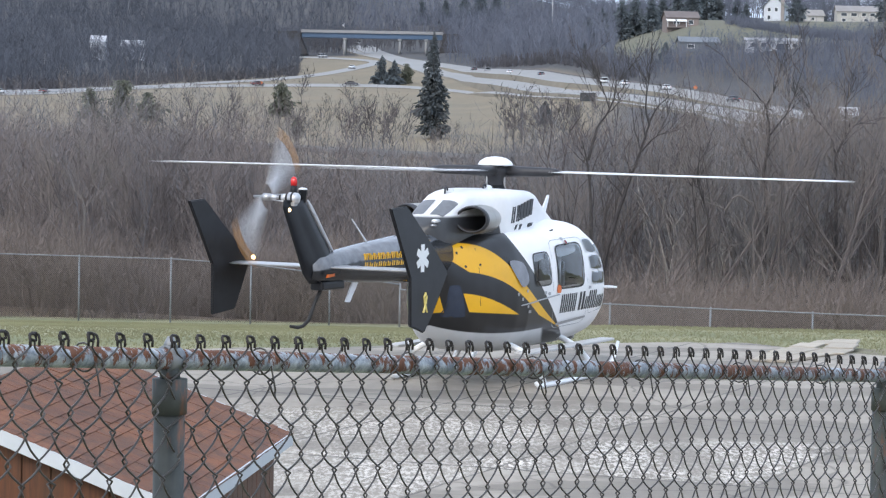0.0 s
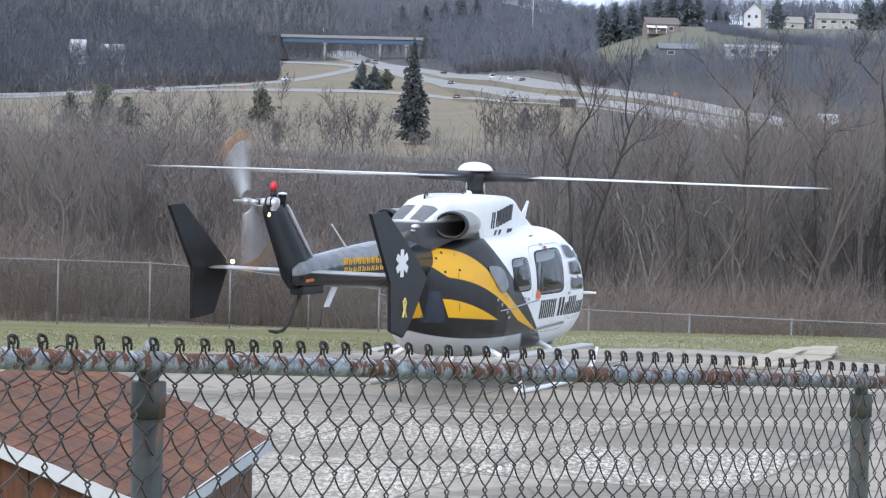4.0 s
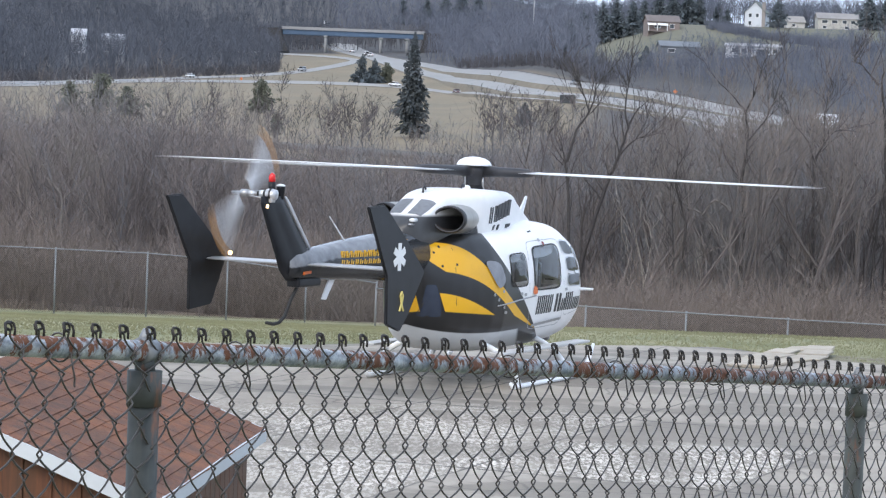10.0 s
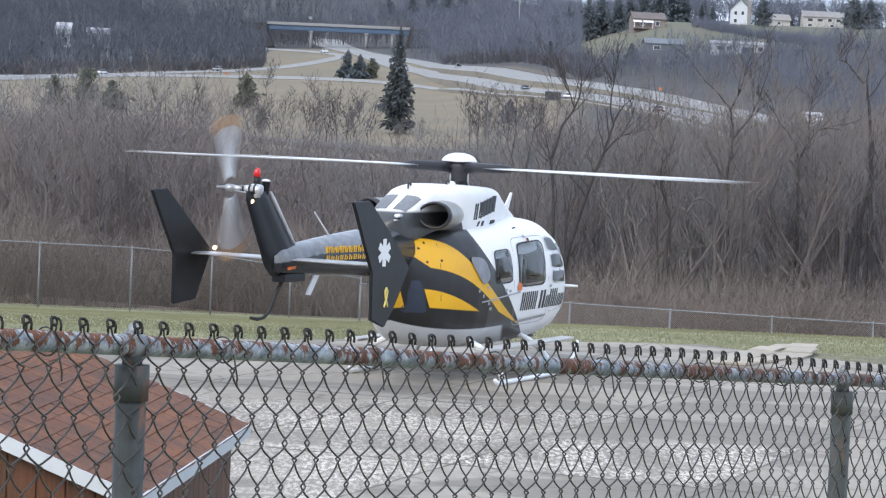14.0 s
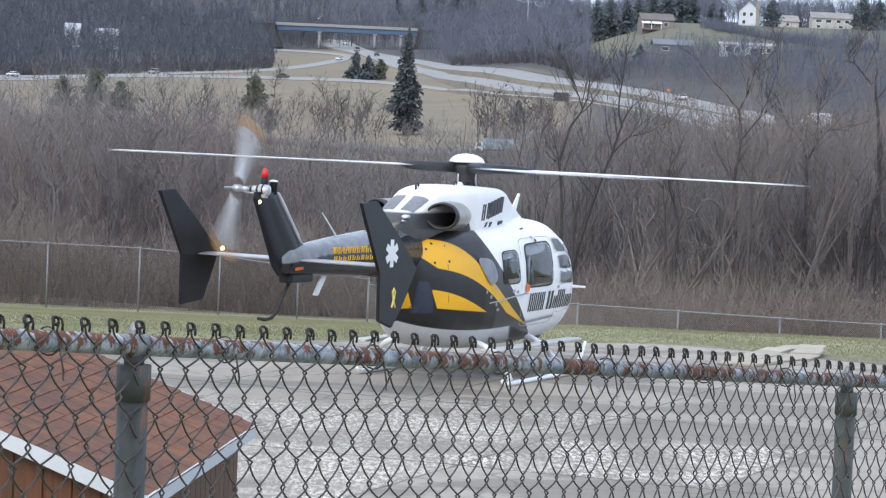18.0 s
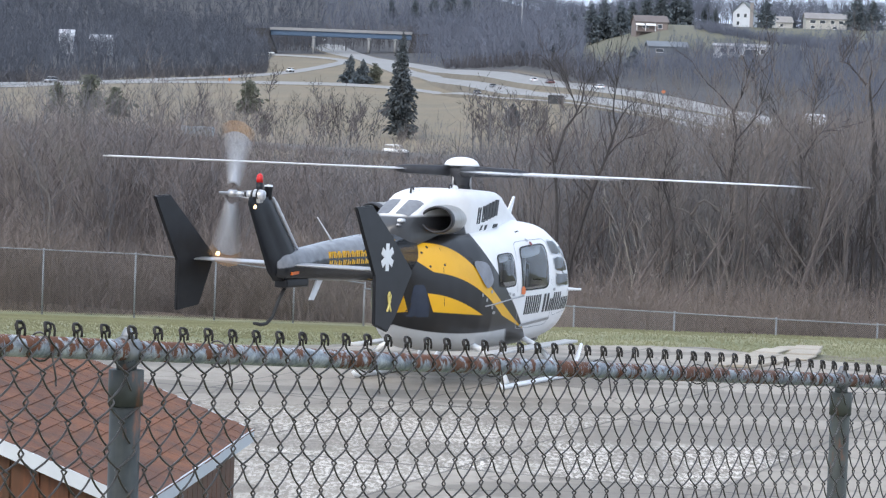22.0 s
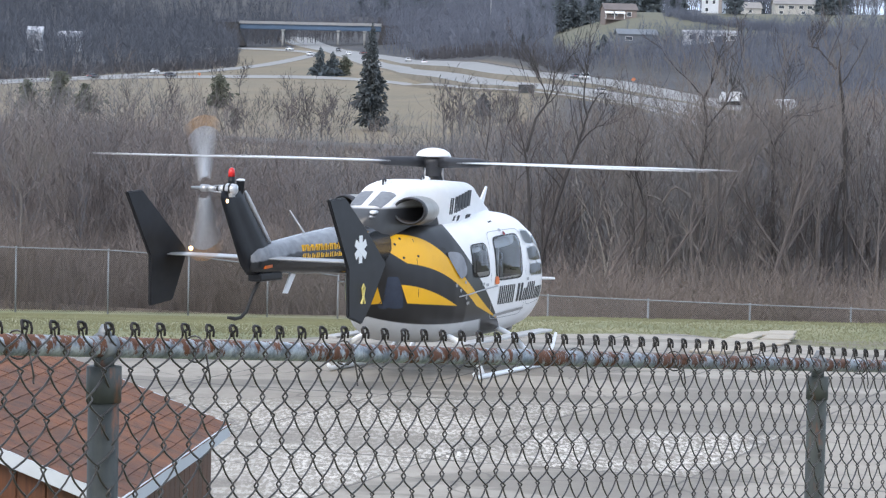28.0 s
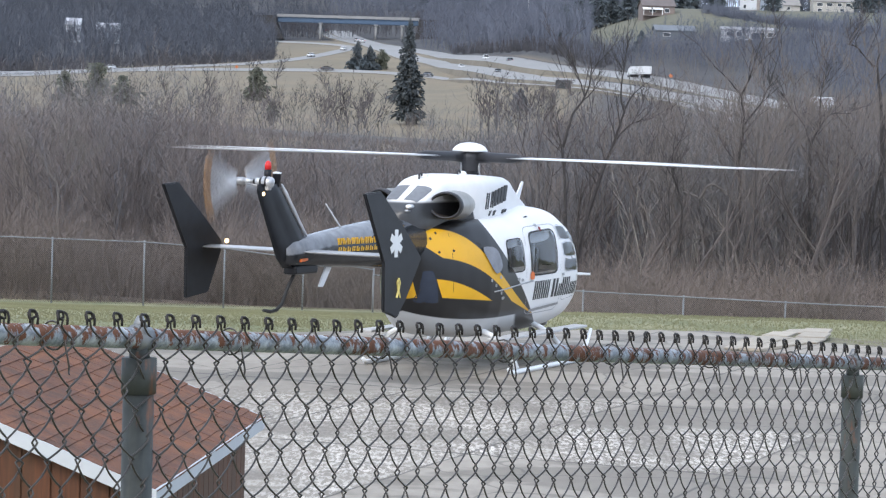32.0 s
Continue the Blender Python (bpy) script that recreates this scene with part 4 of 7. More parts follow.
# ---- helipad ----
def pad_material():
    """Old concrete laid in lanes: joints, scaled stony areas, smooth damp ones."""
    m = bare("worn_damp_pavement", 0.6)
    q = Net(m)
    q.b.inputs["Specular IOR Level"].default_value = 0.12
    big, mid = q.noise(0.30, 5, 0.6, stretch=(1, 0.7, 1)), q.noise(1.3, 5, 0.6, stretch=(1, 0.35, 1))
    fine = q.noise(30, 4, 0.75, stretch=(1, 0.35, 1))
    grit = q.noise(17, 4, 0.7, stretch=(1, 0.27, 1))
    u = q.op("MULTIPLY_ADD", q.y, -0.3635, q.op("MULTIPLY", q.x, 0.932))
    v = q.op("MULTIPLY_ADD", q.y, 0.932, q.op("MULTIPLY", q.x, 0.3635))
    sway = q.op("MULTIPLY_ADD", big, 4.0, -2.0)
    left = q.step(q.op("SUBTRACT", -10.8, u), 0.0, 0.02)
    lane = q.both(q.step(u, -10.8, 0.02), q.step(q.op("SUBTRACT", -7.7, u), 0.0, 0.02))
    far_left = q.step(q.op("ADD", q.op("SUBTRACT", 36.6, q.y), sway), 0.0, 0.6)
    in_lane = q.both(q.step(q.op("ADD", v, q.op("MULTIPLY", sway, 0.1)), 28.5, 0.1), q.step(q.op("ADD", q.op("SUBTRACT", 33.5, q.y), q.op("MULTIPLY", sway, 0.5)), 0.0, 0.35))
    stony = q.op("ADD", q.op("MULTIPLY", q.op("MULTIPLY", left, 0.72), far_left), q.op("MULTIPLY", lane, in_lane))
    worn = q.op("MULTIPLY", stony, q.op("MULTIPLY_ADD", q.step(mid, 0.47, 0.09), 0.72, 0.28))
    smooth = q.mix(q.step(mid, 0.5, 0.2), (0.318, 0.282, 0.238), (0.405, 0.362, 0.306))
    smooth = q.mix(q.op("MULTIPLY", q.step(big, 0.5, 0.1), 0.35), smooth, (0.465, 0.42, 0.36))
    rough = q.mix(q.step(grit, 0.515, 0.045), (0.27, 0.24, 0.202), (0.79, 0.73, 0.655))
    c = q.mix(worn, smooth, rough)
    wet = q.noise(0.42, 5, 0.5, stretch=(0.62, 1.15, 1))
    damp = q.op("MULTIPLY", q.step(wet, 0.515, 0.018), q.op("MULTIPLY_ADD", worn, -0.8, 1.0))
    smear = q.noise(5.0, 5, 0.65, stretch=(0.6, 0.3, 1))
    c = q.mix(q.op("MULTIPLY", q.step(smear, 0.54, 0.1), 0.3), c, (0.19, 0.168, 0.142))
    edge = q.op("MULTIPLY_ADD", q.noise(0.6, 4, 0.6, stretch=(1, 0.5, 1)), 2.4, -1.2)
    at = q.op("ADD", q.y, edge)
    bands = q.op("ADD", q.both(q.step(at, 33.7, 0.12), q.step(q.op("SUBTRACT", 36.1, at), 0.0, 0.12)), q.both(q.step(at, 37.3, 0.12), q.step(q.op("SUBTRACT", 38.7, at), 0.0, 0.12)))
    bands = q.both(bands, q.step(q.op("ADD", u, q.op("MULTIPLY", edge, 0.3)), -10.6, 0.1), q.step(q.op("SUBTRACT", q.op("MULTIPLY_ADD", at, 0.5, -11.8), q.x), 0.0, 0.25))
    damp = q.op("MAXIMUM", damp, bands)
    c = q.mix(q.op("MULTIPLY", damp, 0.55), c, (0.135, 0.117, 0.096))
    lean = q.op("MULTIPLY_ADD", q.noise(0.9, 3), 0.10, -0.05)
    for across, spread in ((q.op("ADD", u, lean), 3.1), (q.op("ADD", v, lean), 6.2)):
        off = q.op("ADD", across, 10.8 if spread < 4 else -28.5)
        dist = q.op("ABSOLUTE", q.op("SUBTRACT", off, q.op("MULTIPLY", q.op("ROUND", q.op("DIVIDE", off, spread)), spread)))
        c = q.mix(q.op("MULTIPLY", q.step(q.op("SUBTRACT", 0.022 if spread < 4 else 0.045, dist), 0.0, 0.012), q.op("MULTIPLY_ADD", q.step(mid, 0.45, 0.1), 0.4, 0.35)), c, (0.075, 0.07, 0.065))
    crack = q.nt.nodes.new("ShaderNodeTexVoronoi")
    crack.feature = "DISTANCE_TO_EDGE"
    crack.inputs["Scale"].default_value = 0.23
    wob = q.nt.nodes.new("ShaderNodeVectorMath")
    wob.operation = "MULTIPLY_ADD"
    q.nt.links.new(q.vec, wob.inputs[0])
    wob.inputs[1].default_value = (1, 1, 1)
    nz = q.nt.nodes.new("ShaderNodeTexNoise")
    nz.inputs["Scale"].default_value = 0.8
    q.nt.links.new(q.vec, nz.inputs["Vector"])
    q.nt.links.new(nz.outputs["Color"], wob.inputs[2])
    q.nt.links.new(wob.outputs[0], crack.inputs["Vector"])
    line = q.step(q.op("SUBTRACT", 0.005, crack.outputs["Distance"]), 0.0, 0.003)
    c = q.mix(q.op("MULTIPLY", line, 0.45), c, (0.07, 0.066, 0.06))
    q.color(q.mix(q.op("MULTIPLY", fine, 0.22), c, (0.17, 0.16, 0.148)))
    q.put(q.b.inputs["Roughness"], q.op("MULTIPLY_ADD", damp, -0.08, q.op("MULTIPLY_ADD", worn, 0.1, 0.75)))
    q.bump(q.op("ADD", q.op("MULTIPLY", worn, grit), q.op("MULTIPLY", fine, 0.25)), 0.5, 0.03)
    return m


def pad_edge(x):
    """How far the pavement reaches, with a ragged edge."""
    return between((-22, -7.3, -4.6, -1.7, 3.4, 5.0, 6.3, 7.8, 26), (41.5, 44.3, 45.3, 46.4, 48.6, 48.8, 47.4, 46.3, 44), x) + 0.25 * noise.noise((x * 0.9, 3.1, 0)) + 0.12 * noise.noise((x * 3.1, 1.7, 0))


def build_pad():
    verts, faces = [], []
    xs = np.linspace(-22, 26, 320)
    n = len(xs)
    for f in (0, 0.3, 0.6, 0.8, 0.9, 1.0):
        for x in xs:
            verts.append((x, 24.5 + (pad_edge(x) - 24.5) * f, 0.0))
    for j in range(5):
        for i in range(n - 1):
            a = j * n + i
            faces.append((a, a + 1, a + n + 1, a + n))
    p = data_part("pavement_pad", verts, faces, pad_material())
    tagged(p, "worn grey landing pad with damp patches and cracks", "pavement", kind="structure")
    concrete = mat("pale_concrete", (0.40, 0.352, 0.285), 0.85, var=0.3, scale=3.5, bump=0.3, obj=0.3)
    sl = empty("concrete_slab", pose(0, 0, 0), "pale broken concrete slab at the pavement's edge", "slab")
    rng = random.Random(14)
    left = [(4.72, 45.0), (5.0, 45.9), (5.3, 46.8), (5.75, 47.7), (6.1, 48.6), (6.4, 49.3)]
    right = [(5.35, 44.8), (6.0, 45.7), (6.5, 46.6), (6.85, 47.5), (7.1, 48.6), (7.3, 49.6)]
    for k in range(5):
        for h0, h1 in ((0.0, 0.46), (0.48, 1.0)):
            bm = bmesh.new()
            quad = []
            for line_k, f in ((k + 0.02, h0), (k + 0.02, h1), (k + 0.98, h1), (k + 0.98, h0)):
                i = min(4, int(line_k))
                g = line_k - i
                a = Vector(left[i]).lerp(Vector(left[i + 1]), g)
                b = Vector(right[i]).lerp(Vector(right[i + 1]), g)
                p = a.lerp(b, f)
                quad.append((p.x + rng.gauss(0, 0.05), p.y + rng.gauss(0, 0.06)))
            slab(bm, quad, "z", 0.004, 0.035 + rng.uniform(0, 0.03))
            bmesh.ops.bevel(bm, geom=list(bm.edges), offset=0.01, segments=1, affect="EDGES")
            part("slab_piece", bm, concrete, sl)


build_pad()

# ---- near chain-link fence ----
galv = mat("weathered_galvanised_steel", (0.22, 0.23, 0.24), 0.5, 0.55, var=0.35, scale=20, bump=0.1)
wire_mat = mat("dull_wire", (0.078, 0.071, 0.066), 0.33, 0.55, var=0.5, scale=25)


# Wire ends, darker than the rest of the mesh.
knuckle_mat = mat("dark_wire_end", (0.026, 0.022, 0.020), 0.6, 0.3, var=0.5, scale=40)


def rust_rail():
    m = bare("rusting_painted_rail", 0.5)
    q = Net(m)
    a, b = q.noise(46, 6, 0.68, stretch=(1, 1, 0.4)), q.noise(90, 4)
    big = q.noise(5.5, 3)
    rise = q.op("SUBTRACT", q.z, q.op("MULTIPLY_ADD", q.y, -0.0946, 4.017))
    steel = q.mix(q.step(q.noise(40, 5, 0.7), 0.5, 0.12), (0.20, 0.235, 0.27), (0.50, 0.53, 0.55))
    steel = q.mix(q.op("MULTIPLY", q.step(b, 0.55, 0.1), 0.5), steel, (0.10, 0.11, 0.13))
    rust = q.mix(q.noise(55, 4, 0.7), (0.045, 0.020, 0.015), (0.22, 0.085, 0.038))
    mask = q.step(q.op("MULTIPLY_ADD", rise, 3.5, q.op("ADD", a, q.op("MULTIPLY_ADD", big, 0.5, -0.25))), 0.515, 0.03)
    q.color(q.mix(mask, steel, rust))
    q.put(q.b.inputs["Metallic"], q.op("MULTIPLY", q.op("SUBTRACT", 1.0, mask), 0.35))
    q.put(q.b.inputs["Roughness"], q.op("MULTIPLY_ADD", mask, 0.35, 0.42))
    q.bump(a, 0.35, 0.004)
    return m


rail_mat = rust_rail()


def post_paint():
    m = bare("dull_grey_green_post", 0.65)
    q = Net(m)
    a, b = q.noise(22, 6, 0.7, stretch=(1, 1, 0.25)), q.noise(70, 4)
    steel = q.mix(b, (0.028, 0.033, 0.032), (0.060, 0.066, 0.063))
    rust = q.mix(b, (0.11, 0.05, 0.03), (0.20, 0.09, 0.05))
    lichen = q.step(q.noise(9, 5, 0.7, stretch=(1, 1, 0.18)), 0.56, 0.08)
    steel = q.mix(q.op("MULTIPLY", lichen, 0.55), steel, (0.105, 0.112, 0.088))
    q.color(q.mix(q.step(a, 0.64, 0.05), steel, rust))
    q.bump(b, 0.2, 0.003)
    return m


post_mat = post_paint()
F0, F1 = Vector((-0.462, 4.09, 3.63)), Vector((1.015, 6.5, 3.402))  # rail axis at two posts
FDIR = (F1 - F0).normalized()


def fence_pt(d, dz=0.0, out=0.0):
    """Point d metres along the rail from the first post."""
    n = Vector((FDIR.y, -FDIR.x, 0)).normalized()
    return F0 + FDIR * d + Vector((0, 0, dz)) + n * out


def build_near_fence():
    span = (F1 - F0).length
    f = empty("chain_link_fence", Matrix.Translation((0, 0, 0)), "old chain-link fence with a rusty top rail", "fence")
    bm = bmesh.new()
    tube(bm, [fence_pt(-2 * span), fence_pt(3 * span)], 0.0164, 18)
    part("top_rail", bm, rail_mat, f, "grey top rail blotched with rust", True)
    for k in (-1, 0, 1, 2):
        base = fence_pt(k * span)
        g = land(base.x, base.y)
        bm = bmesh.new()
        tube(bm, [(base.x, base.y, g - 0.05), (base.x, base.y, base.z - 0.05)], 0.0242, 18)
        post = part("post", bm, post_mat, f, "grey-green steel line post, rust on one side", True)
        bm = bmesh.new()
        tube(bm, [(base.x, base.y, base.z - 0.085), (base.x, base.y, base.z - 0.03)], 0.0272, 18)
        tube(bm, [(base.x, base.y, base.z - 0.035), (base.x, base.y, base.z - 0.01)], 0.016, 12)
        part("cap", bm, post_mat, post, smooth=True)
        bm = bmesh.new()
        tube(bm, [base - FDIR * 0.013, base + FDIR * 0.013], 0.0215, 16)
        tube(bm, [(base.x, base.y, base.z + 0.015), (base.x, base.y, base.z + 0.035)], [0.014, 0.005], 10)
        part("rail_loop", bm, galv, post, smooth=True)
    return f


near_fence = build_near_fence()


def column(k):
    """Where a column of the mesh meets the rail: the wires stand a little wider towards the far end."""
    return -0.348 + 0.06514 * k + 0.000072 * k * k


def slack(s):
    """How much higher the mesh rides on the rail along the fence."""
    return between((-1.0, -0.35, 0.8, 1.7, 2.4, 3.0), (0.0, 0.0, 0.011, 0.015, 0.014, 0.008), s)


def bow(a, b):
    """Three points of the sagging curve that a wire makes from bend to bend."""
    out = []
    for u in (0.2, 0.5, 0.8):
        s = 0.42 * u + 0.58 * u * u
        p = a.lerp(b, s)
        p.z = a.z + (b.z - a.z) * u
        out.append(p)
    return out


def build_mesh_wires(f):
    """Zigzag wires that hook into their neighbours, knuckled in pairs along the top."""
    drop, top, low = 0.0744, 0.0324, -0.50
    rng = random.Random(8)
    rows = int((top - low) / (drop / 2))
    for k in range(-22, 66):
        for flip in (0, 1):
            bm = bmesh.new()
            pts = []
            tilt = rng.gauss(0, 0.0012)
            for j in range(rows + 1):
                if flip:
                    s = column(k + (0.5 if j % 2 else 1.0))
                else:
                    s = column(k + (0.5 if j % 2 else 0.0))
                over = 0.0022 * (1 if (j % 2 == 1) != bool(flip) else -1)
                z = top - j * drop / 2 - (0.0095 if j == 0 else 0.003 if j == 1 else 0) + slack(s)
                p = fence_pt(s + over + tilt - 0.0034 * j + rng.gauss(0, 0.0006), z + rng.gauss(0, 0.0006), 0.0215)
                way = 1 if flip else -1
                if j:
                    pts += bow(pts[-1], p + Vector((0, 0, 0.0040)) + fence_n * (0.003 * way))
                pts += [p + Vector((0, 0, 0.0040)) + fence_n * (0.003 * way), p - Vector((0, 0, 0.0040)) - fence_n * (0.003 * way)]
            # knuckle: the end crosses its neighbour, turns over and hooks back down
            s0 = column(k + flip)
            h = fence_pt(s0 + rng.gauss(0, 0.001), top - 0.0095 + slack(s0), 0.0215)
            w = -1 if flip else 1
            lift = rng.gauss(0, 0.0008)
            hook = [h + FDIR * (w * a) + Vector((0, 0, b + lift)) + fence_n * c for a, b, c in ((0.0088, -0.007, 0.004), (0.0096, 0.002, 0.004), (0.0090, 0.0095, 0.002), (0.0060, 0.0118, 0.0), (-0.0020, 0.0120, -0.001 * w), (-0.0072, 0.0092, 0.0), (-0.0070, 0.003, 0.001))]
            tube(bm, [h + fence_n * (0.003 * w)] + pts[2:], 0.00175, 6, False)
            wire = part("wire", bm, wire_mat, f, smooth=True)
            bm = bmesh.new()
            tube(bm, hook + [h + fence_n * (0.003 * w)], 0.0021, 6)
            part("knuckle", bm, knuckle_mat, wire, smooth=True)
    # ties that hold the wire to the rail
    for s in (-0.21, 0.235, 0.68, 1.12, 1.56, 2.02, 2.46, 3.1):
        bm = bmesh.new()
        c = fence_pt(s)
        loop = [c + fence_n * (0.0215 * math.cos(a)) + Vector((0, 0, 0.0215 * math.sin(a))) + FDIR * (0.004 * a / 6) for a in np.linspace(0.2, 6.0, 14)]
        loop += [fence_pt(s + 0.012, -0.045, 0.024), fence_pt(s + 0.016, -0.052, 0.02), fence_pt(s + 0.012, -0.056, 0.024)]
        tube(bm, loop, 0.0016, 5, False)
        part("tie_wire", bm, wire_mat, f, smooth=True)


fence_n = Vector((FDIR.y, -FDIR.x, 0)).normalized()
build_mesh_wires(near_fence)


# ---- shed ----
def shingle_material():
    """Sun-bleached red-brown grit with orange, sooty and mossy drifts."""
    m = bare("red_brown_shingles", 0.92)
    q = Net(m)
    q.vec = q.nt.nodes.new("ShaderNodeNewGeometry").outputs["Position"]
    info = q.nt.nodes.new("ShaderNodeObjectInfo")
    drift, grit, fleck = q.noise(1.1, 4, 0.6), q.noise(9, 5, 0.65), q.noise(70, 3, 0.7)
    c = q.mix(q.step(drift, 0.5, 0.14), (0.128, 0.054, 0.033), (0.225, 0.084, 0.037))
    c = q.mix(q.op("MULTIPLY", q.step(grit, 0.55, 0.08), 0.55), c, (0.255, 0.108, 0.050))
    c = q.mix(q.op("MULTIPLY", q.step(q.noise(4.0, 5, 0.65), 0.55, 0.07), 0.6), c, (0.070, 0.046, 0.036))
    c = q.mix(q.op("MULTIPLY_ADD", info.outputs["Random"], 0.30, 0.0), c, (0.080, 0.042, 0.030))
    c = q.mix(q.op("MULTIPLY", q.step(fleck, 0.56, 0.06), 0.4), c, (0.045, 0.030, 0.026))
    q.color(c)
    q.bump(fleck, 0.5, 0.01)
    return m


def siding_material():
    """Orange-brown stained boards, streaked along the grain, with mould in places."""
    m = bare("orange_brown_siding", 0.6)
    q = Net(m)
    info = q.nt.nodes.new("ShaderNodeObjectInfo")
    grain, stain = q.noise(30, 5, 0.65, stretch=(1, 1, 0.06)), q.noise(3.0, 5, 0.6, stretch=(1, 1, 0.35))
    c = q.mix(q.step(grain, 0.5, 0.15), (0.070, 0.022, 0.009), (0.150, 0.050, 0.018))
    c = q.mix(q.op("MULTIPLY", q.step(stain, 0.54, 0.1), 0.55), c, (0.040, 0.026, 0.014))
    c = q.mix(q.op("MULTIPLY", info.outputs["Random"], 0.3), c, (0.060, 0.024, 0.012))
    q.color(c)
    q.bump(grain, 0.25, 0.01)
    return m


def build_shed():
    sh = empty("shed", pose(0, 0, 0), "brown wooden shed with a rusty-red shingle roof and white trim", "shed")
    A, B = Vector((-1.893, 17.6, 1.36)), Vector((-1.48, 21.9, 1.36))
    along = (B - A).normalized()
    across = Vector((-along.y, along.x, 0))
    half, pitch = 1.75, math.tan(radians(21))
    sh.matrix_world = Matrix(((along.x, across.x, 0, A.x), (along.y, across.y, 0, A.y), (0, 0, 1, A.z), (0, 0, 0, 1)))
    L = (B - A).length
    roof_m = shingle_material()
    wood = siding_material()
    trim = mat("white_trim_paint", (0.50, 0.525, 0.56), 0.5, var=0.08)
    slope = math.hypot(half, half * pitch)
    up = Vector((0, half, half * pitch)).normalized()
    for s in (0, 1):
        bm = bmesh.new()
        pts = [(0.0, 0.0), (half, half * pitch)] if s == 0 else [(half, half * pitch), (2 * half, 0.0)]
        slab(bm, [(pts[0][0], pts[0][1]), (pts[1][0], pts[1][1]), (pts[1][0], pts[1][1] + 0.022), (pts[0][0], pts[0][1] + 0.022)], "x", 0, L)
        deck = part("roof_slope", bm, roof_m, sh, "weathered red-brown shingles")
        if s:
            continue
        rng = random.Random(2)
        nrm = Vector((0, -up.z, up.y))
        shapes = []
        for wdt in (0.30, 0.31, 0.29):
            bm = bmesh.new()
            box(bm, 0.0, 0.0, 0.0, wdt, 0.165, 0.009)
            shapes.append(part("shingle", bm, roof_m, deck))
        turn = Matrix(((1, 0, 0, 0), (0, up.y, nrm.y, 0), (0, up.z, nrm.z, 0), (0, 0, 0, 1)))
        first = set()
        course = 0
        v = -0.015
        while v < slope - 0.1:
            x = -0.02 - (0.15 if course % 2 else 0)
            while x < L - 0.02:
                k = rng.randrange(3)
                x0 = min(max(x, -0.01), L - 0.29)
                m = Matrix.Translation(Vector((x0, 0, 0)) + up * v + nrm * (0.0215 + rng.uniform(0, 0.003))) @ turn @ pose(0, 0, 0, -2.4, 0, rng.gauss(0, 0.4))
                if k in first:
                    o = shapes[k].copy()
                    scene.collection.objects.link(o)
                else:
                    o = shapes[k]
                    first.add(k)
                o.matrix_local = m
                x += 0.305
            v += 0.14
            course += 1
    bm = bmesh.new()
    slab(bm, [(0.12, -1.75), (2 * half - 0.12, -1.75), (2 * half - 0.12, 0.03), (half, half * pitch - 0.02), (0.12, 0.03)], "x", 0.12, L - 0.12)
    wall = part("wall", bm, wood, sh, "grooved orange-brown board siding")
    x = 0.13
    while x < L - 0.3:
        bm = bmesh.new()
        box(bm, x, 0.106, -1.75, x + 0.192, 0.119, 0.02, 0.004)
        part("board", bm, wood, wall)
        x += 0.203
    y = 0.125
    while y < 2 * half - 0.3:
        top = half * pitch - abs(half - y - 0.1) * pitch - 0.04
        bm = bmesh.new()
        box(bm, 0.106, y, -1.75, 0.119, y + 0.192, top, 0.004)
        part("board", bm, wood, wall)
        y += 0.203
    bm = bmesh.new()
    box(bm, -0.02, -0.022, -0.075, L + 0.02, -0.002, 0.03)
    part("fascia", bm, trim, sh, "white eave board")
    for x in (-0.022, L + 0.002):
        bm = bmesh.new()
        slab(bm, [(-0.02, -0.08), (half, half * pitch - 0.075), (2 * half + 0.02, -0.08), (2 * half + 0.02, 0.025), (half, half * pitch + 0.028), (-0.02, 0.025)], "x", x, x + 0.02)
        part("rake_board", bm, trim, sh, "white gable trim")
    return sh


build_shed()


# ---- trees ----
bark = mat("grey_brown_bark", (0.110, 0.098, 0.094), 0.95, var=0.3, scale=3, obj=0.5)
twig = mat("bare_twigs", (0.160, 0.140, 0.130), 0.95, var=0.25, scale=0.7, island=0.5)


def grow(rng, height, spread, levels=4, trunk_r=None, lean=0.06):
    """Trunk and limbs of a leafless tree: two lists of (points, radii)."""
    limbs, twigs = [], []

    def branch(p, d, length, r, level):
        n = 4 if level < 2 else 3
        pts, rs = [p], [r]
        for i in range(n):
            d = (d + Vector((rng.gauss(0, 0.2), rng.gauss(0, 0.2), rng.gauss(0.05, 0.12)))).normalized()
            p = p + d * (length / n)
            pts.append(p)
            rs.append(max(0.006, r * (1 - 0.75 * (i + 1) / n)))
        (limbs if level < 2 else twigs).append((pts, rs))
        if level >= levels:
            return
        kids = rng.randint(5, 8) if level == 0 else rng.randint(3, 5)
        for k in range(kids):
            f = rng.uniform(0.3 if level == 0 else 0.2, 1.0)
            i = min(n - 1, int(f * n))
            q = pts[i].lerp(pts[i + 1], f * n - i)
            a = rng.uniform(0, 2 * math.pi)
            side = Vector((math.cos(a), math.sin(a), 0))
            nd = (d * rng.uniform(0.5, 1.0) + side * spread * rng.uniform(0.6, 1.2) + Vector((0, 0, 0.35))).normalized()
            branch(q, nd, length * rng.uniform(0.35, 0.62), rs[i] * rng.uniform(0.45, 0.7), level + 1)

    r0 = trunk_r or height * 0.012
    branch(Vector((0, 0, -0.3)), Vector((rng.gauss(0, lean), rng.gauss(0, lean), 1)).normalized(), height * 0.75, r0, 0)
    return limbs, twigs


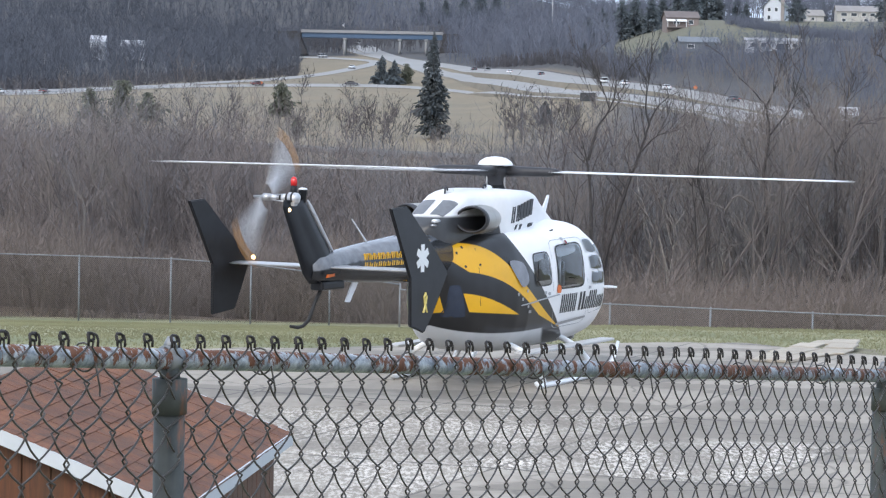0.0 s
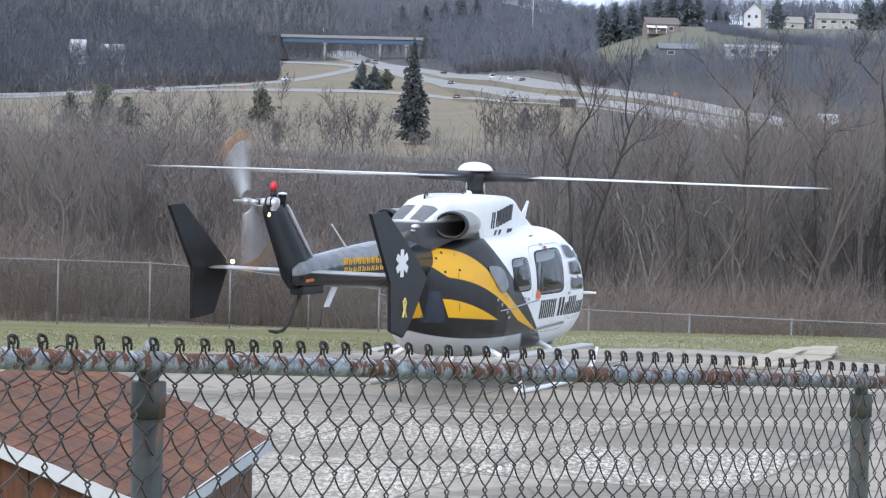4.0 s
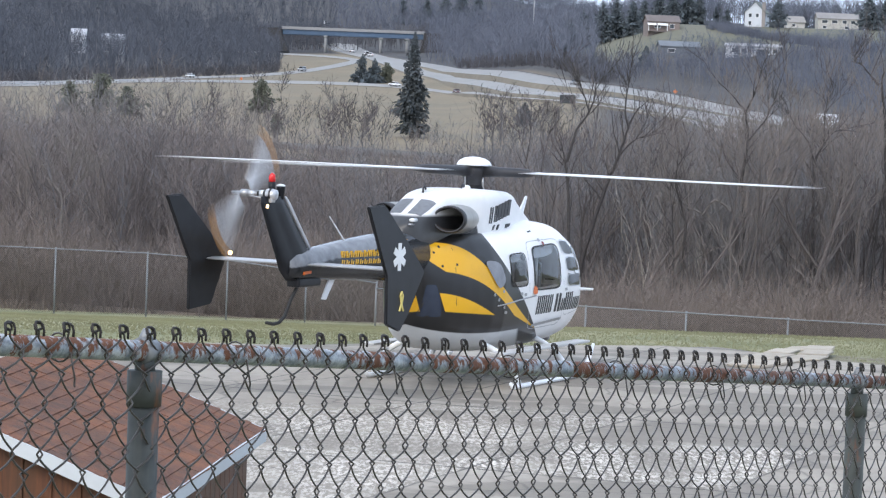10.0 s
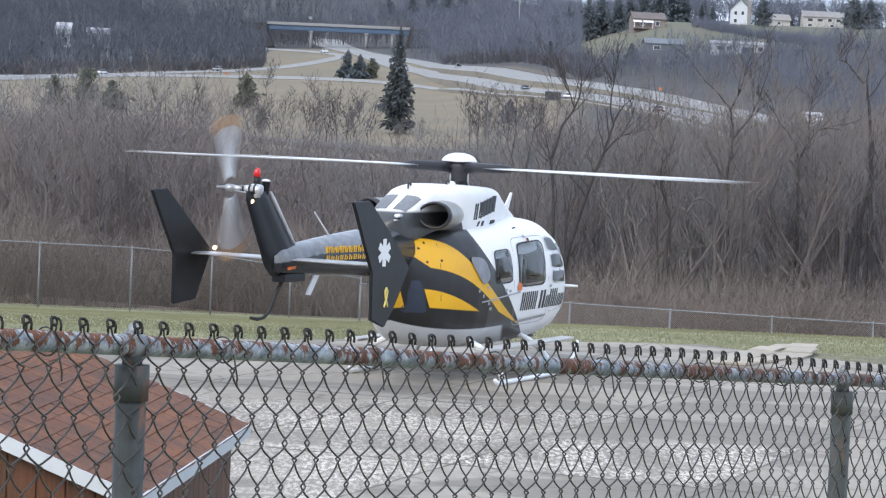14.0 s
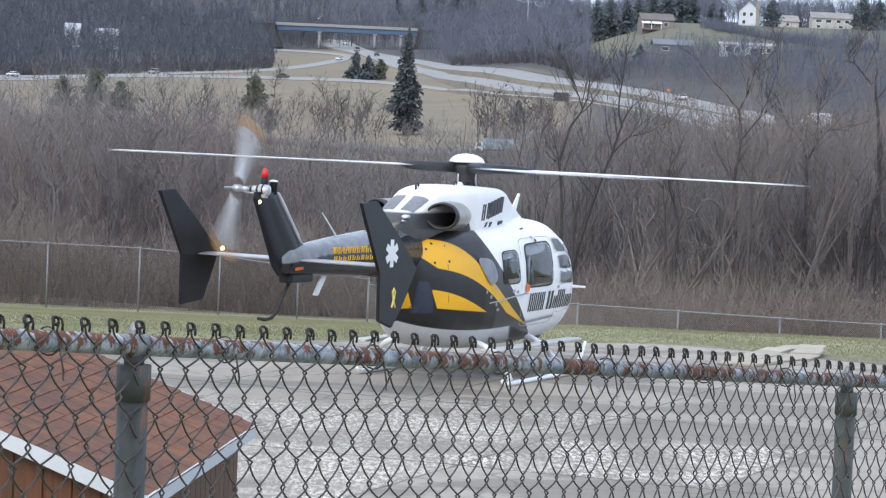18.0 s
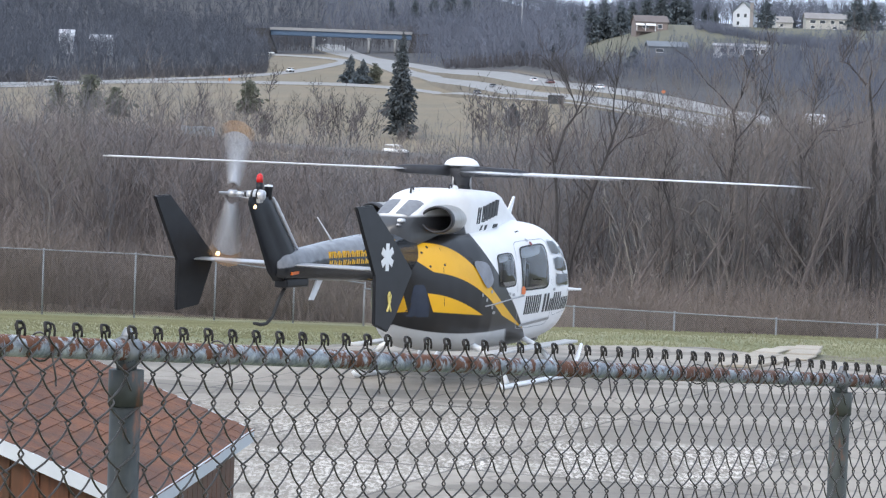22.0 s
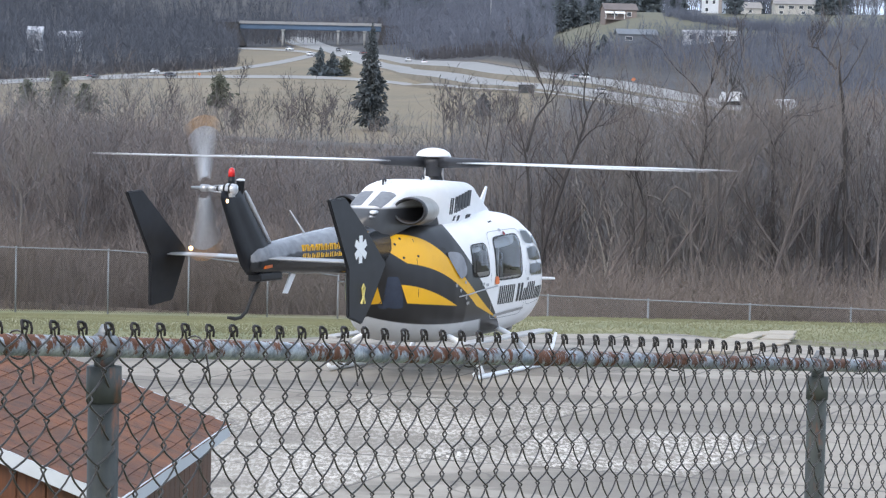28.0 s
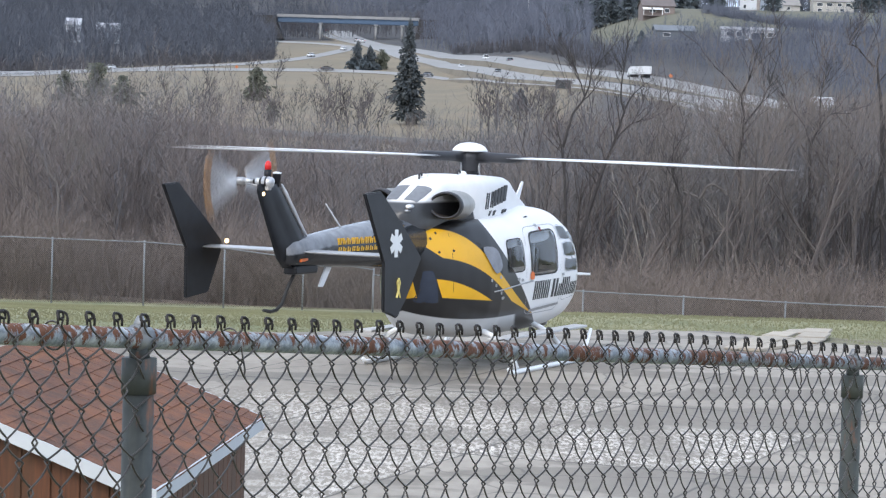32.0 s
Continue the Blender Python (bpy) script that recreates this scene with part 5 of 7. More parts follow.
def strip_mesh(name, chains, material, parent, sides=3):
    verts, faces = [], []
    for pts, rs in chains:
        base = len(verts)
        for i, p in enumerate(pts):
            d = (pts[min(i + 1, len(pts) - 1)] - pts[max(i - 1, 0)])
            u = d.orthogonal().normalized()
            v = d.normalized().cross(u)
            for k in range(sides):
                a = 2 * math.pi * k / sides
                verts.append(p + rs[i] * (math.cos(a) * u + math.sin(a) * v))
        for i in range(len(pts) - 1):
            for k in range(sides):
                a, b = base + i * sides + k, base + i * sides + (k + 1) % sides
                faces.append((a, b, b + sides, a + sides))
    return data_part(name, verts, faces, material, parent)


def build_trees():
    rng = random.Random(5)
    kinds = []
    for k in range(8):
        h = (9, 11, 13, 10, 8, 12, 14, 11)[k]
        t = empty("bare_tree", pose(0, 0, 0), "leafless grey-brown tree in the winter woods", "tree", "bare trees of the wood")
        limbs, twigs = grow(rng, h, (0.5, 0.4, 0.6, 0.7, 0.5, 0.35, 0.5, 0.45)[k], 4, h * (0.0085 + 0.001 * (k % 3)), 0.06)
        strip_mesh("trunk", limbs, bark, t, 5)
        strip_mesh("crown", twigs, twig, t, 3)
        kinds.append((t, h))
    # large trees behind the far fence: x, y, height
    places = [(4.2, 116, 8), (6.0, 119, 10), (8.6, 114, 9), (10.4, 117, 9.5), (12.0, 113, 10.5), (13.9, 120, 11), (14.6, 115, 9.5), (16.4, 116, 11.5), (17.2, 122, 12), (19.4, 115, 12), (20.6, 119, 11.5), (-6.5, 121, 7), (-9.2, 118, 6.5), (-13.0, 119, 7.5), (11.0, 125, 10), (7.9, 130, 10.5), (20.5, 125, 12), (2.2, 128, 7.5), (-15.2, 104, 7.5), (-11.0, 122, 7), (-18, 118, 7.5), (16.6, 140, 13), (10.1, 142, 12), (3.1, 108, 7.5), (7.4, 109, 9), (8.9, 111, 10), (11.6, 108, 9.5), (14.1, 109, 10.5), (16.2, 110, 11), (19.0, 109, 10), (7.0, 112, 11), (12.9, 110, 12), (16.9, 108, 11.5), (-4.5, 106, 6), (-8.2, 104, 6.5), (-12.6, 107, 7), (-17.5, 105, 7)]
    while len(places) < 112:
        y = 118 * (300 / 99) ** rng.random()
        s = rng.uniform(-0.2, 0.2)
        places.append((s * y, y, crown_top(s * y, y) * rng.uniform(0.66, 0.96)))
    used = set()
    for x, y, h in places:
        k = rng.randrange(8)
        t, h0 = kinds[k]
        m = pose(x, y, land(x, y), 0, 0, rng.uniform(0, 360))
        if k in used:
            t = copy_thing(t, m)
        else:
            t.matrix_world = m
            used.add(k)
        f = h / h0 * 1.05
        t.scale = (f, f, f)


def crown_top(x, y):
    """Usual tree height: the woods stand higher to both sides of the field."""
    px = x / y
    v = between((-0.2, -0.16, -0.127, -0.105, -0.084, -0.065, -0.042, -0.02, 0.0, 0.025, 0.043, 0.065, 0.09, 0.12, 0.138, 0.156, 0.2), (20, 17, 11, 4, -10, -42, -68, -78, -78, -50, -18, 4, 16, 18, 8, 16, 22), px)
    return max(2.5, min(14, EYE + v * y / 4700 - land(x, y)))


def sprig(rng, kind):
    """Slim ribbons of one leafless plant of height 1: trunk, boughs, branchlets and twigs, as rows of start, end, half-widths."""
    segs = []
    steps = kind["steps"]

    def go(p, d, ln, w, level):
        n = steps[level]
        for i in range(n):
            d = d + np.array((rng.gauss(0, kind["bend"]), rng.gauss(0, kind["bend"]), kind["rise"][level]))
            d = d / np.linalg.norm(d)
            q = p + d * ln / n
            w0, w1 = w * (1 - 0.7 * i / n), w * (1 - 0.7 * (i + 1) / n)
            segs.append((*p, *q, w0, w1))
            if level + 1 < len(steps) and (level or (i + 1) / n > kind["clear"]):
                for _ in range(kind["kids"][level]):
                    a = rng.uniform(0, 2 * math.pi)
                    f = rng.uniform(0.05, 1)
                    side = np.array((math.cos(a), math.sin(a), 0.0))
                    side = side - d * side.dot(d)
                    open_ = rng.uniform(0.6, 1.2) * kind["spread"]
                    nd = d * math.cos(open_) + side / max(0.2, np.linalg.norm(side)) * math.sin(open_)
                    length = ln * rng.uniform(0.32, 0.56) * (1.2 - 0.5 * i / n if level == 0 else 1.0)
                    go(p + (q - p) * f, nd / np.linalg.norm(nd), length, max(w0 * 0.5, kind["fine"]), level + 1)
            p = q

    for s in range(kind["stems"]):
        lean = kind["lean"]
        d = np.array((rng.gauss(0, lean), rng.gauss(0, lean), 1.0))
        r = 0.12 if kind["stems"] > 1 else 0
        go(np.array((rng.gauss(0, r), rng.gauss(0, r), -0.02)), d / np.linalg.norm(d), rng.uniform(0.72, 0.98) * kind.get("tall", 0.95), kind["w"], 0)
    return np.array(segs)


def thicket(name, label, category, kind, places, material, seed):
    """One mesh of countless bare stems: slim ribbons of a few model sprigs, set out over the ground."""
    rng = random.Random(seed)
    models = [sprig(rng, kind) for _ in range(10)]
    nr = np.random.default_rng(seed)
    verts = []
    for x, y, h in places:
        m = models[nr.integers(10)]
        a = nr.uniform(0, 2 * math.pi)
        ca, sa = math.cos(a), math.sin(a)
        z = land(x, y)
        f = nr.uniform(0.8, 1.25)
        p0 = np.stack([(ca * m[:, 0] - sa * m[:, 1]) * h * f, (sa * m[:, 0] + ca * m[:, 1]) * h * f, m[:, 2] * h], 1) + (x, y, z)
        p1 = np.stack([(ca * m[:, 3] - sa * m[:, 4]) * h * f, (sa * m[:, 3] + ca * m[:, 4]) * h * f, m[:, 5] * h], 1) + (x, y, z)
        turn = nr.uniform(-0.9, 0.9, len(m))
        side = np.stack([np.cos(turn), np.sin(turn), 0 * turn], 1)
        wide = 1 + min(2.0, max(0.0, y - 130) / 170) if y < 500 else 1.0
        w0, w1 = m[:, 6:7] * h * wide, m[:, 7:8] * h * wide
        verts.append(np.stack([p0 - side * w0, p0 + side * w0, p1 + side * w1, p1 - side * w1], 1).reshape(-1, 3))
    v = np.concatenate(verts).astype(np.float32)
    n = len(v) // 4
    me = bpy.data.meshes.new(name)
    me.vertices.add(len(v))
    me.vertices.foreach_set("co", v.ravel())
    me.loops.add(len(v))
    me.loops.foreach_set("vertex_index", np.arange(len(v), dtype=np.int32))
    me.polygons.add(n)
    me.polygons.foreach_set("loop_start", np.arange(0, 4 * n, 4, dtype=np.int32))
    me.update(calc_edges=True)
    me.materials.append(material)
    return tagged(new(name, me), label, category, kind="stuff")


build_trees()

# large single trees along the fence: distance, then limbs as radius and (x, z) points
GREAT_TREES = [
    (112, "dead broken-topped tree behind the fence", [(0.24, [(18.44, -1.65), (18.27, 0.76), (18.2, 2.72), (18.02, 4.67), (17.78, 6.17), (17.86, 6.7)]), (0.1, [(17.78, 6.17), (17.39, 6.53), (16.99, 6.96), (16.53, 7.09)]), (0.15, [(17.88, -1.68), (18.02, 0.45), (18.16, 1.97)])]),
    (113, "leaning leafless tree behind the fence", [(0.17, [(5.53, -2.61), (6.09, -0.14), (6.62, 1.56), (7.09, 2.8), (7.42, 3.88), (7.76, 4.65), (8.19, 5.05)]), (0.07, [(7.09, 2.8), (7.67, 3.43), (8.07, 3.57)]), (0.08, [(7.42, 3.88), (7.23, 4.63), (7.33, 5.7), (7.43, 6.61)])]),
    (110, "forked leafless tree behind the fence", [(0.16, [(4.92, -2.16), (4.84, 0.95), (4.65, 2.43), (4.45, 3.01)]), (0.1, [(4.71, 2.43), (5.08, 3.78), (5.56, 4.54), (5.81, 5.44), (5.68, 6.47)]), (0.06, [(5.56, 4.54), (5.3, 5.27), (5.05, 5.85)])]),
    (112, "twisted low tree with pale bare limbs behind the fence", [(0.12, [(12.36, -2.54), (11.74, -0.9), (11.18, -0.17), (10.62, 0.41), (10.46, 0.55)]), (0.08, [(10.54, 0.48), (10.08, 0.65), (9.55, 0.74)]), (0.09, [(10.62, 0.41), (11.12, 1.04), (11.74, 0.61), (12.13, 0.33), (12.82, 0.21)]), (0.05, [(11.74, -0.9), (11.22, -1.0), (10.63, -1.33)])]),
    (117, "tall spreading leafless tree behind the fence", [(0.16, [(12.86, -2.52), (12.9, 0.33), (12.74, 2.06), (12.9, 3.48), (12.75, 4.74), (12.16, 5.5), (11.5, 6.09)]), (0.09, [(12.75, 4.74), (13.17, 5.86), (13.49, 7.21)]), (0.08, [(12.9, 3.48), (13.64, 4.46), (14.06, 5.43), (14.52, 7.02)])]),
    (114, "open-crowned leafless tree behind the fence", [(0.15, [(15.59, -1.9), (15.52, 1.48), (15.53, 2.71), (15.87, 3.5), (16.37, 4.13), (17.29, 4.18)]), (0.08, [(15.53, 2.71), (15.17, 3.62), (14.52, 4.36), (14.18, 4.95)]), (0.08, [(15.87, 3.5), (15.87, 4.88), (16.12, 5.96)])]),
    (110, "slim leafless tree behind the fence", [(0.13, [(9.68, -2.24), (9.7, 0.14), (9.26, 1.6), (9.33, 3.09)]), (0.08, [(9.31, -2.26), (9.2, 0.41), (9.04, 1.59)])]),
    (103, "small tree with pale bark behind the fence", [(0.1, [(-15.17, -2.07), (-15.11, 0.29), (-15.39, 0.79), (-15.93, 1.69)]), (0.045, [(-15.11, 0.29), (-14.52, 0.93), (-14.18, 1.46), (-14.16, 2.13)]), (0.045, [(-14.55, 0.91), (-14.79, 1.33), (-14.85, 2.05)])]),
]


def build_great_trees():
    rng = random.Random(31)
    pale = mat("pale_bark", (0.15, 0.136, 0.126), 0.9, var=0.25, scale=4)
    dark = mat("dark_bark", (0.049, 0.044, 0.043), 0.95, var=0.35, scale=3)
    for dist, label, limbs in GREAT_TREES:
        x0 = limbs[0][1][0][0]
        g = land(x0, dist)
        t = empty("large_tree", pose(x0, dist, g), label, "tree", "large trees along the fence")
        stems, twigs = [], []

        def shoot(p, d, ln, r, level):
            n = 5 if level == 0 else 4
            pts, rs = [p], [r]
            for i in range(n):
                d = (d + Vector((rng.gauss(0, 0.22), rng.gauss(0, 0.2), rng.gauss(0.1, 0.14)))).normalized()
                pts.append(pts[-1] + d * ln / n)
                rs.append(max(0.006, r * (1 - 0.8 * (i + 1) / n)))
            (stems if level < 2 else twigs).append((pts, rs))
            if level < 2 + (r > 0.012):
                for k in range(3 if level < 2 else 2):
                    i = rng.randrange(1, n)
                    a = rng.uniform(0, 2 * math.pi)
                    e = (pts[i + 1] - pts[i]).normalized() + Vector((math.cos(a), 0.7 * math.sin(a), 0.25)) * rng.uniform(0.5, 1.0)
                    shoot(pts[i], e.normalized(), ln * rng.uniform(0.35, 0.6), rs[i] * 0.6, level + 1)

        for r, line in limbs:
            depth = rng.uniform(-0.5, 0.5)
            pts = [Vector((x - x0, depth * k * 0.4, z - g)) for k, (x, z) in enumerate(line)]
            if r == limbs[0][0] or z_low(line):
                pts.insert(0, Vector((pts[0].x, 0, -0.4)))
            fine = []
            for i in range(len(pts) - 1):  # smooth curve through the bends
                a, b, c, d = pts[max(i - 1, 0)], pts[i], pts[i + 1], pts[min(i + 2, len(pts) - 1)]
                for f in (0.0, 0.25, 0.5, 0.75):
                    fine.append(0.5 * (2 * b + (c - a) * f + (2 * a - 5 * b + 4 * c - d) * f * f + (3 * b - a - 3 * c + d) * f ** 3) + Vector((rng.gauss(0, 0.015), rng.gauss(0, 0.02), 0)))
            fine.append(pts[-1])
            n = len(fine)
            rs = [max(0.012, 0.66 * r * (1 - 0.85 * k / (n - 1))) for k in range(n)]
            stems.append((fine, rs))
            for k in range(9 if r < 0.2 else 4):
                i = rng.randrange(n // 3, n - 1)
                a = rng.uniform(0, 2 * math.pi)
                d = ((fine[i + 1] - fine[i]).normalized() * 0.8 + Vector((math.cos(a), 0.6 * math.sin(a), 0.3)) * rng.uniform(0.5, 1.0)).normalized()
                shoot(fine[i], d, rng.uniform(0.9, 2.4), max(0.016, rs[i] * rng.uniform(0.35, 0.6)), 0)
        strip_mesh("trunk", stems, pale if "pale" in label else dark, t, 6)
        strip_mesh("crown", twigs, pale if "pale" in label else dark, t, 3)


def z_low(line):
    return line[0][1] < -1.2


build_great_trees()

TREE = dict(steps=(6, 3, 2, 1), kids=(3, 2, 1), rise=(0.05, 0.14, 0.12, 0.1), clear=0.2, spread=0.9, stems=1, lean=0.05, w=0.0056, fine=0.0010, bend=0.125)
SLOPE_TREE = dict(steps=(5, 3, 2), kids=(3, 2), rise=(0.05, 0.14, 0.12), clear=0.2, spread=0.9, stems=1, lean=0.08, w=0.0052, fine=0.0013, bend=0.16)
SHRUB = dict(steps=(3, 2, 1), kids=(2, 1), rise=(-0.03, 0.02, 0.05), clear=0.2, spread=0.8, stems=7, lean=0.42, w=0.0036, fine=0.0019, bend=0.2, tall=1.1)
FAR_SHRUB = dict(steps=(2, 1), kids=(2,), rise=(0.0, 0.05), clear=0.0, spread=0.8, stems=8, lean=0.4, w=0.016, fine=0.011, bend=0.2)
TRUNK = dict(steps=(7, 5, 2), kids=(1, 1), rise=(0.04, 0.12, 0.1), clear=0.35, spread=0.6, stems=1, lean=0.055, w=0.0100, fine=0.0022, bend=0.09)
FAR_TREE = dict(steps=(4, 2, 1), kids=(3, 2), rise=(0.06, 0.15, 0.1), clear=0.3, spread=0.7, stems=1, lean=0.05, w=0.0125, fine=0.0042, bend=0.14)


def mid_places(n, seed, near, far):
    rng = random.Random(seed)
    out = []
    while len(out) < n:
        y = near * (far / near) ** rng.random()
        x = rng.uniform(-0.2, 0.2) * y
        if y < (106 if x < 0 else 118):
            continue
        clump = noise.noise((x * 0.11, y * 0.05, 3.3))
        if clump < rng.uniform(-0.7, 0.2):
            continue
        out.append((x, y, crown_top(x, y) * min(1.02, rng.uniform(0.66, 1.02) + 0.2 * clump)))
    return out


def kindred(places, seed):
    """Parts the trees into three sorts that grow in drifts."""
    rng = random.Random(seed)
    sorts = ([], [], [])
    for x, y, h in places:
        v = noise.noise((x * 0.06, y * 0.03, 7.7)) + rng.gauss(0, 0.28)
        sorts[0 if v < -0.1 else 1 if v < 0.3 else 2].append((x, y, h))
    return sorts


def trunk_places(n, seed):
    rng = random.Random(seed)
    out = []
    while len(out) < n:
        y = 112 * (260 / 112) ** (rng.random() ** 1.4)
        s = rng.uniform(-0.2, 0.2)
        if s < 0.02 and rng.random() < 0.3:
            continue
        out.append((s * y, y, crown_top(s * y, y) * rng.uniform(0.6, 1.0) * (1.15 if s > 0.03 else 1.0)))
    return out


def brush_places(n, seed):
    rng = random.Random(seed)
    out = []
    while len(out) < n:
        y = 94 * (200 / 94) ** (rng.random() ** 1.3)
        x = rng.uniform(-0.21, 0.21) * y
        bush = noise.noise((x * 0.35, y * 0.2, 1.1))
        if bush < rng.uniform(-0.6, 0.1):
            continue
        out.append((x, y, max(0.8, rng.uniform(1.1, 2.3) + 1.3 * bush) * (1.35 if x < 0 else 1.3)))
    return out


def field_places(n, seed):
    """Scrub on the lower edge of the field and along the road on the far slope."""
    rng = random.Random(seed)
    out = []
    while len(out) < n:
        y = rng.uniform(480, 640)
        x = rng.uniform(-0.2, 0.2) * y
        s = x / y
        if -0.028 < s < 0.016 or (-0.085 < s < 0.03 and y > 596):
            continue
        low = smooth01(-0.1, -0.07, s) * smooth01(0.03, 0.016, s)
        out.append((x, y, rng.uniform(3, 8) * (1 - 0.6 * low)))
    return out


def weed_places(n, seed):
    """Dry weeds and low brush along the road at the valley's foot."""
    rng = random.Random(seed)
    out = []
    while len(out) < n:
        s = rng.uniform(-0.09, 0.03)
        y = between((-0.09, -0.055, -0.018, 0.0, 0.02, 0.03), (646, 616, 607, 604, 598, 594), s) - 1.5 - abs(rng.gauss(0, 6))
        out.append((s * y, y, rng.uniform(0.7, 1.7)))
    return out


def west_edge(s):
    """Where the woods begin behind the slip road."""
    return between((-0.2, -0.15, -0.1157, -0.092, -0.0723, -0.0627, -0.0505, -0.046), (960, 1012, 1078, 1132, 1182, 1207, 1250, 1380), s)


def far_places(n, seed):
    rng = random.Random(seed)
    out = []
    while len(out) < n:
        y = rng.uniform(560, 2300)
        s = rng.uniform(-0.2, 0.2)
        x = s * y
        v = (land(x, y) - EYE) / y * 4700
        ok, h = False, rng.uniform(9, 17)
        if s < -0.047:
            ok = y > (west_edge(s) if s < -0.0665 else 1445) and not (abs(s + 0.135) < 0.017 and y < 1330 and rng.random() < 0.3)
        elif s < -0.012:
            ok = y > 1560
        elif s < 0.052:
            ok = y > 1240 - 6200 * s
        else:
            edge = between((0.052, 0.08, 0.12, 0.167, 0.2), (905, 870, 800, 700, 640), s)
            if edge < y < 985:
                ok, h = rng.random() < (0.9 if y < 925 else 0.45), rng.uniform(5, 10) * (1.0 if y < 925 else 0.6)
            elif 1120 < y < (1260 if s > 0.1 else 1500):
                ok, h = True, (rng.uniform(9, 15) if s > 0.1 else h)
        if ok and y > 1700 and rng.random() < 0.45:
            ok = False
        if ok:
            out.append((x, y, h))
    return out


def stem_mix(name, scale, one, two):
    """Stems whose hue drifts from patch to patch and whose brightness differs from stem to stem."""
    m = bare(name, 0.95)
    q = Net(m)
    geo = q.nt.nodes.new("ShaderNodeNewGeometry")
    tone = q.mix(q.step(q.noise(scale, 4, 0.6), 0.5, 0.12), one, two)
    q.color(q.mix(q.op("MULTIPLY_ADD", geo.outputs["Random Per Island"], -0.24, 0.30), tone, tuple(0.35 * c for c in two)))
    return m


wood_tones = [
    stem_mix("brown_bare_wood", 0.06, (0.188, 0.159, 0.148), (0.155, 0.136, 0.134)),
    stem_mix("grey_bare_wood", 0.06, (0.172, 0.166, 0.171), (0.142, 0.143, 0.157)),
    stem_mix("pale_bare_wood", 0.06, (0.205, 0.192, 0.185), (0.167, 0.163, 0.167)),
]
# Bluer than the near woods: the valley's haze is put into the colour.
slope_m = stem_mix("haze_tinted_wood", 0.03, (0.162, 0.158, 0.166), (0.140, 0.143, 0.160))
brush_m = stem_mix("brown_brush", 0.13, (0.212, 0.175, 0.153), (0.158, 0.133, 0.125))
trunk_m = mat("dark_wet_bark", (0.078, 0.069, 0.068), 0.95, var=0.3, scale=0.3, island=0.4)
# The blue in far_m stands in for haze over distant trees.
far_m = mat("far_woods_haze_blue", (0.112, 0.124, 0.158), 0.95, var=0.35, scale=0.01, island=0.5)
for spots, tone, words in zip(kindred(mid_places(1500, 11, 99, 200), 4), wood_tones, ("brown", "grey", "pale grey")):
    thicket("woods", words + " leafless trees growing densely behind the fence", "woods", TREE, spots, tone, 1 + len(words))
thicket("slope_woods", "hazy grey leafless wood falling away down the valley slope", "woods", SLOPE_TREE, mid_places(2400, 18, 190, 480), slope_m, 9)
thicket("brush", "tangled brown leafless brush along the fence", "brush", SHRUB, brush_places(3500, 12), brush_m, 2)
thicket("trunks", "dark slender trunks standing in the wood", "woods", TRUNK, trunk_places(430, 15), trunk_m, 5)
thicket("pale_stems", "pale dead stems standing in the brush", "woods", TRUNK, [(x, y, h * 0.6) for x, y, h in trunk_places(40, 16)], mat("pale_dead_wood", (0.30, 0.28, 0.25), 0.9, var=0.2, scale=0.3), 6)
thicket("scrub", "leafless scrub at the foot of the dry field", "scrub", FAR_SHRUB, field_places(900, 13), brush_m, 3)
thicket("weeds", "dry brown weeds along the valley road", "weeds", FAR_SHRUB, weed_places(420, 21), brush_m, 13)


def bank_places(n, seed):
    """Bare saplings on the bank between the highway and the houses."""
    rng = random.Random(seed)
    out = []
    while len(out) < n:
        s = rng.uniform(0.05, 0.2)
        edge = between((0.052, 0.08, 0.12, 0.167, 0.2), (905, 870, 800, 700, 640), s)
        y = rng.uniform(edge, 985)
        out.append((s * y, y, rng.uniform(3, 8) * (1.0 if y < 930 else 0.55)))
    return out


def foot_places(n, seed):
    """Undergrowth at the foot of the woods behind the slip road and above the highway."""
    rng = random.Random(seed)
    out = []
    while len(out) < n:
        s = rng.uniform(-0.2, -0.0665) if rng.random() < 0.6 else rng.uniform(0.0, 0.06)
        y = (west_edge(s) - 6 if s < 0 else 1236 - 6200 * s) + abs(rng.gauss(0, 45))
        if y > 900:
            out.append((s * y, y, rng.uniform(2, 5)))
    return out


def hedge_places(n, seed):
    """Overgrown hedge slanting across the hillside below the houses."""
    rng = random.Random(seed)
    return [(99 + 44 * f + rng.gauss(0, 1.2), 1035 - 128 * f + rng.gauss(0, 3), rng.uniform(2, 4.5)) for f in (rng.random() for _ in range(n))]


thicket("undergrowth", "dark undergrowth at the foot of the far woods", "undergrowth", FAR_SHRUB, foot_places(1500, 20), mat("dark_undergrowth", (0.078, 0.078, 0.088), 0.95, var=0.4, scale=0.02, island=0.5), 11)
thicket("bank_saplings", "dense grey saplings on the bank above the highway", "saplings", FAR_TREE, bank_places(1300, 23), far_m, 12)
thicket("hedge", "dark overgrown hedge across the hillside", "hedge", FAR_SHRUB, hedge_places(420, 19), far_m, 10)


def grove_places(n, seed):
    """Bare grove beyond the bridge."""
    rng = random.Random(seed)
    out = []
    while len(out) < n:
        y = rng.uniform(1446, 1530)
        out.append((rng.uniform(-100, -15), y, rng.uniform(7, 13)))
    return out


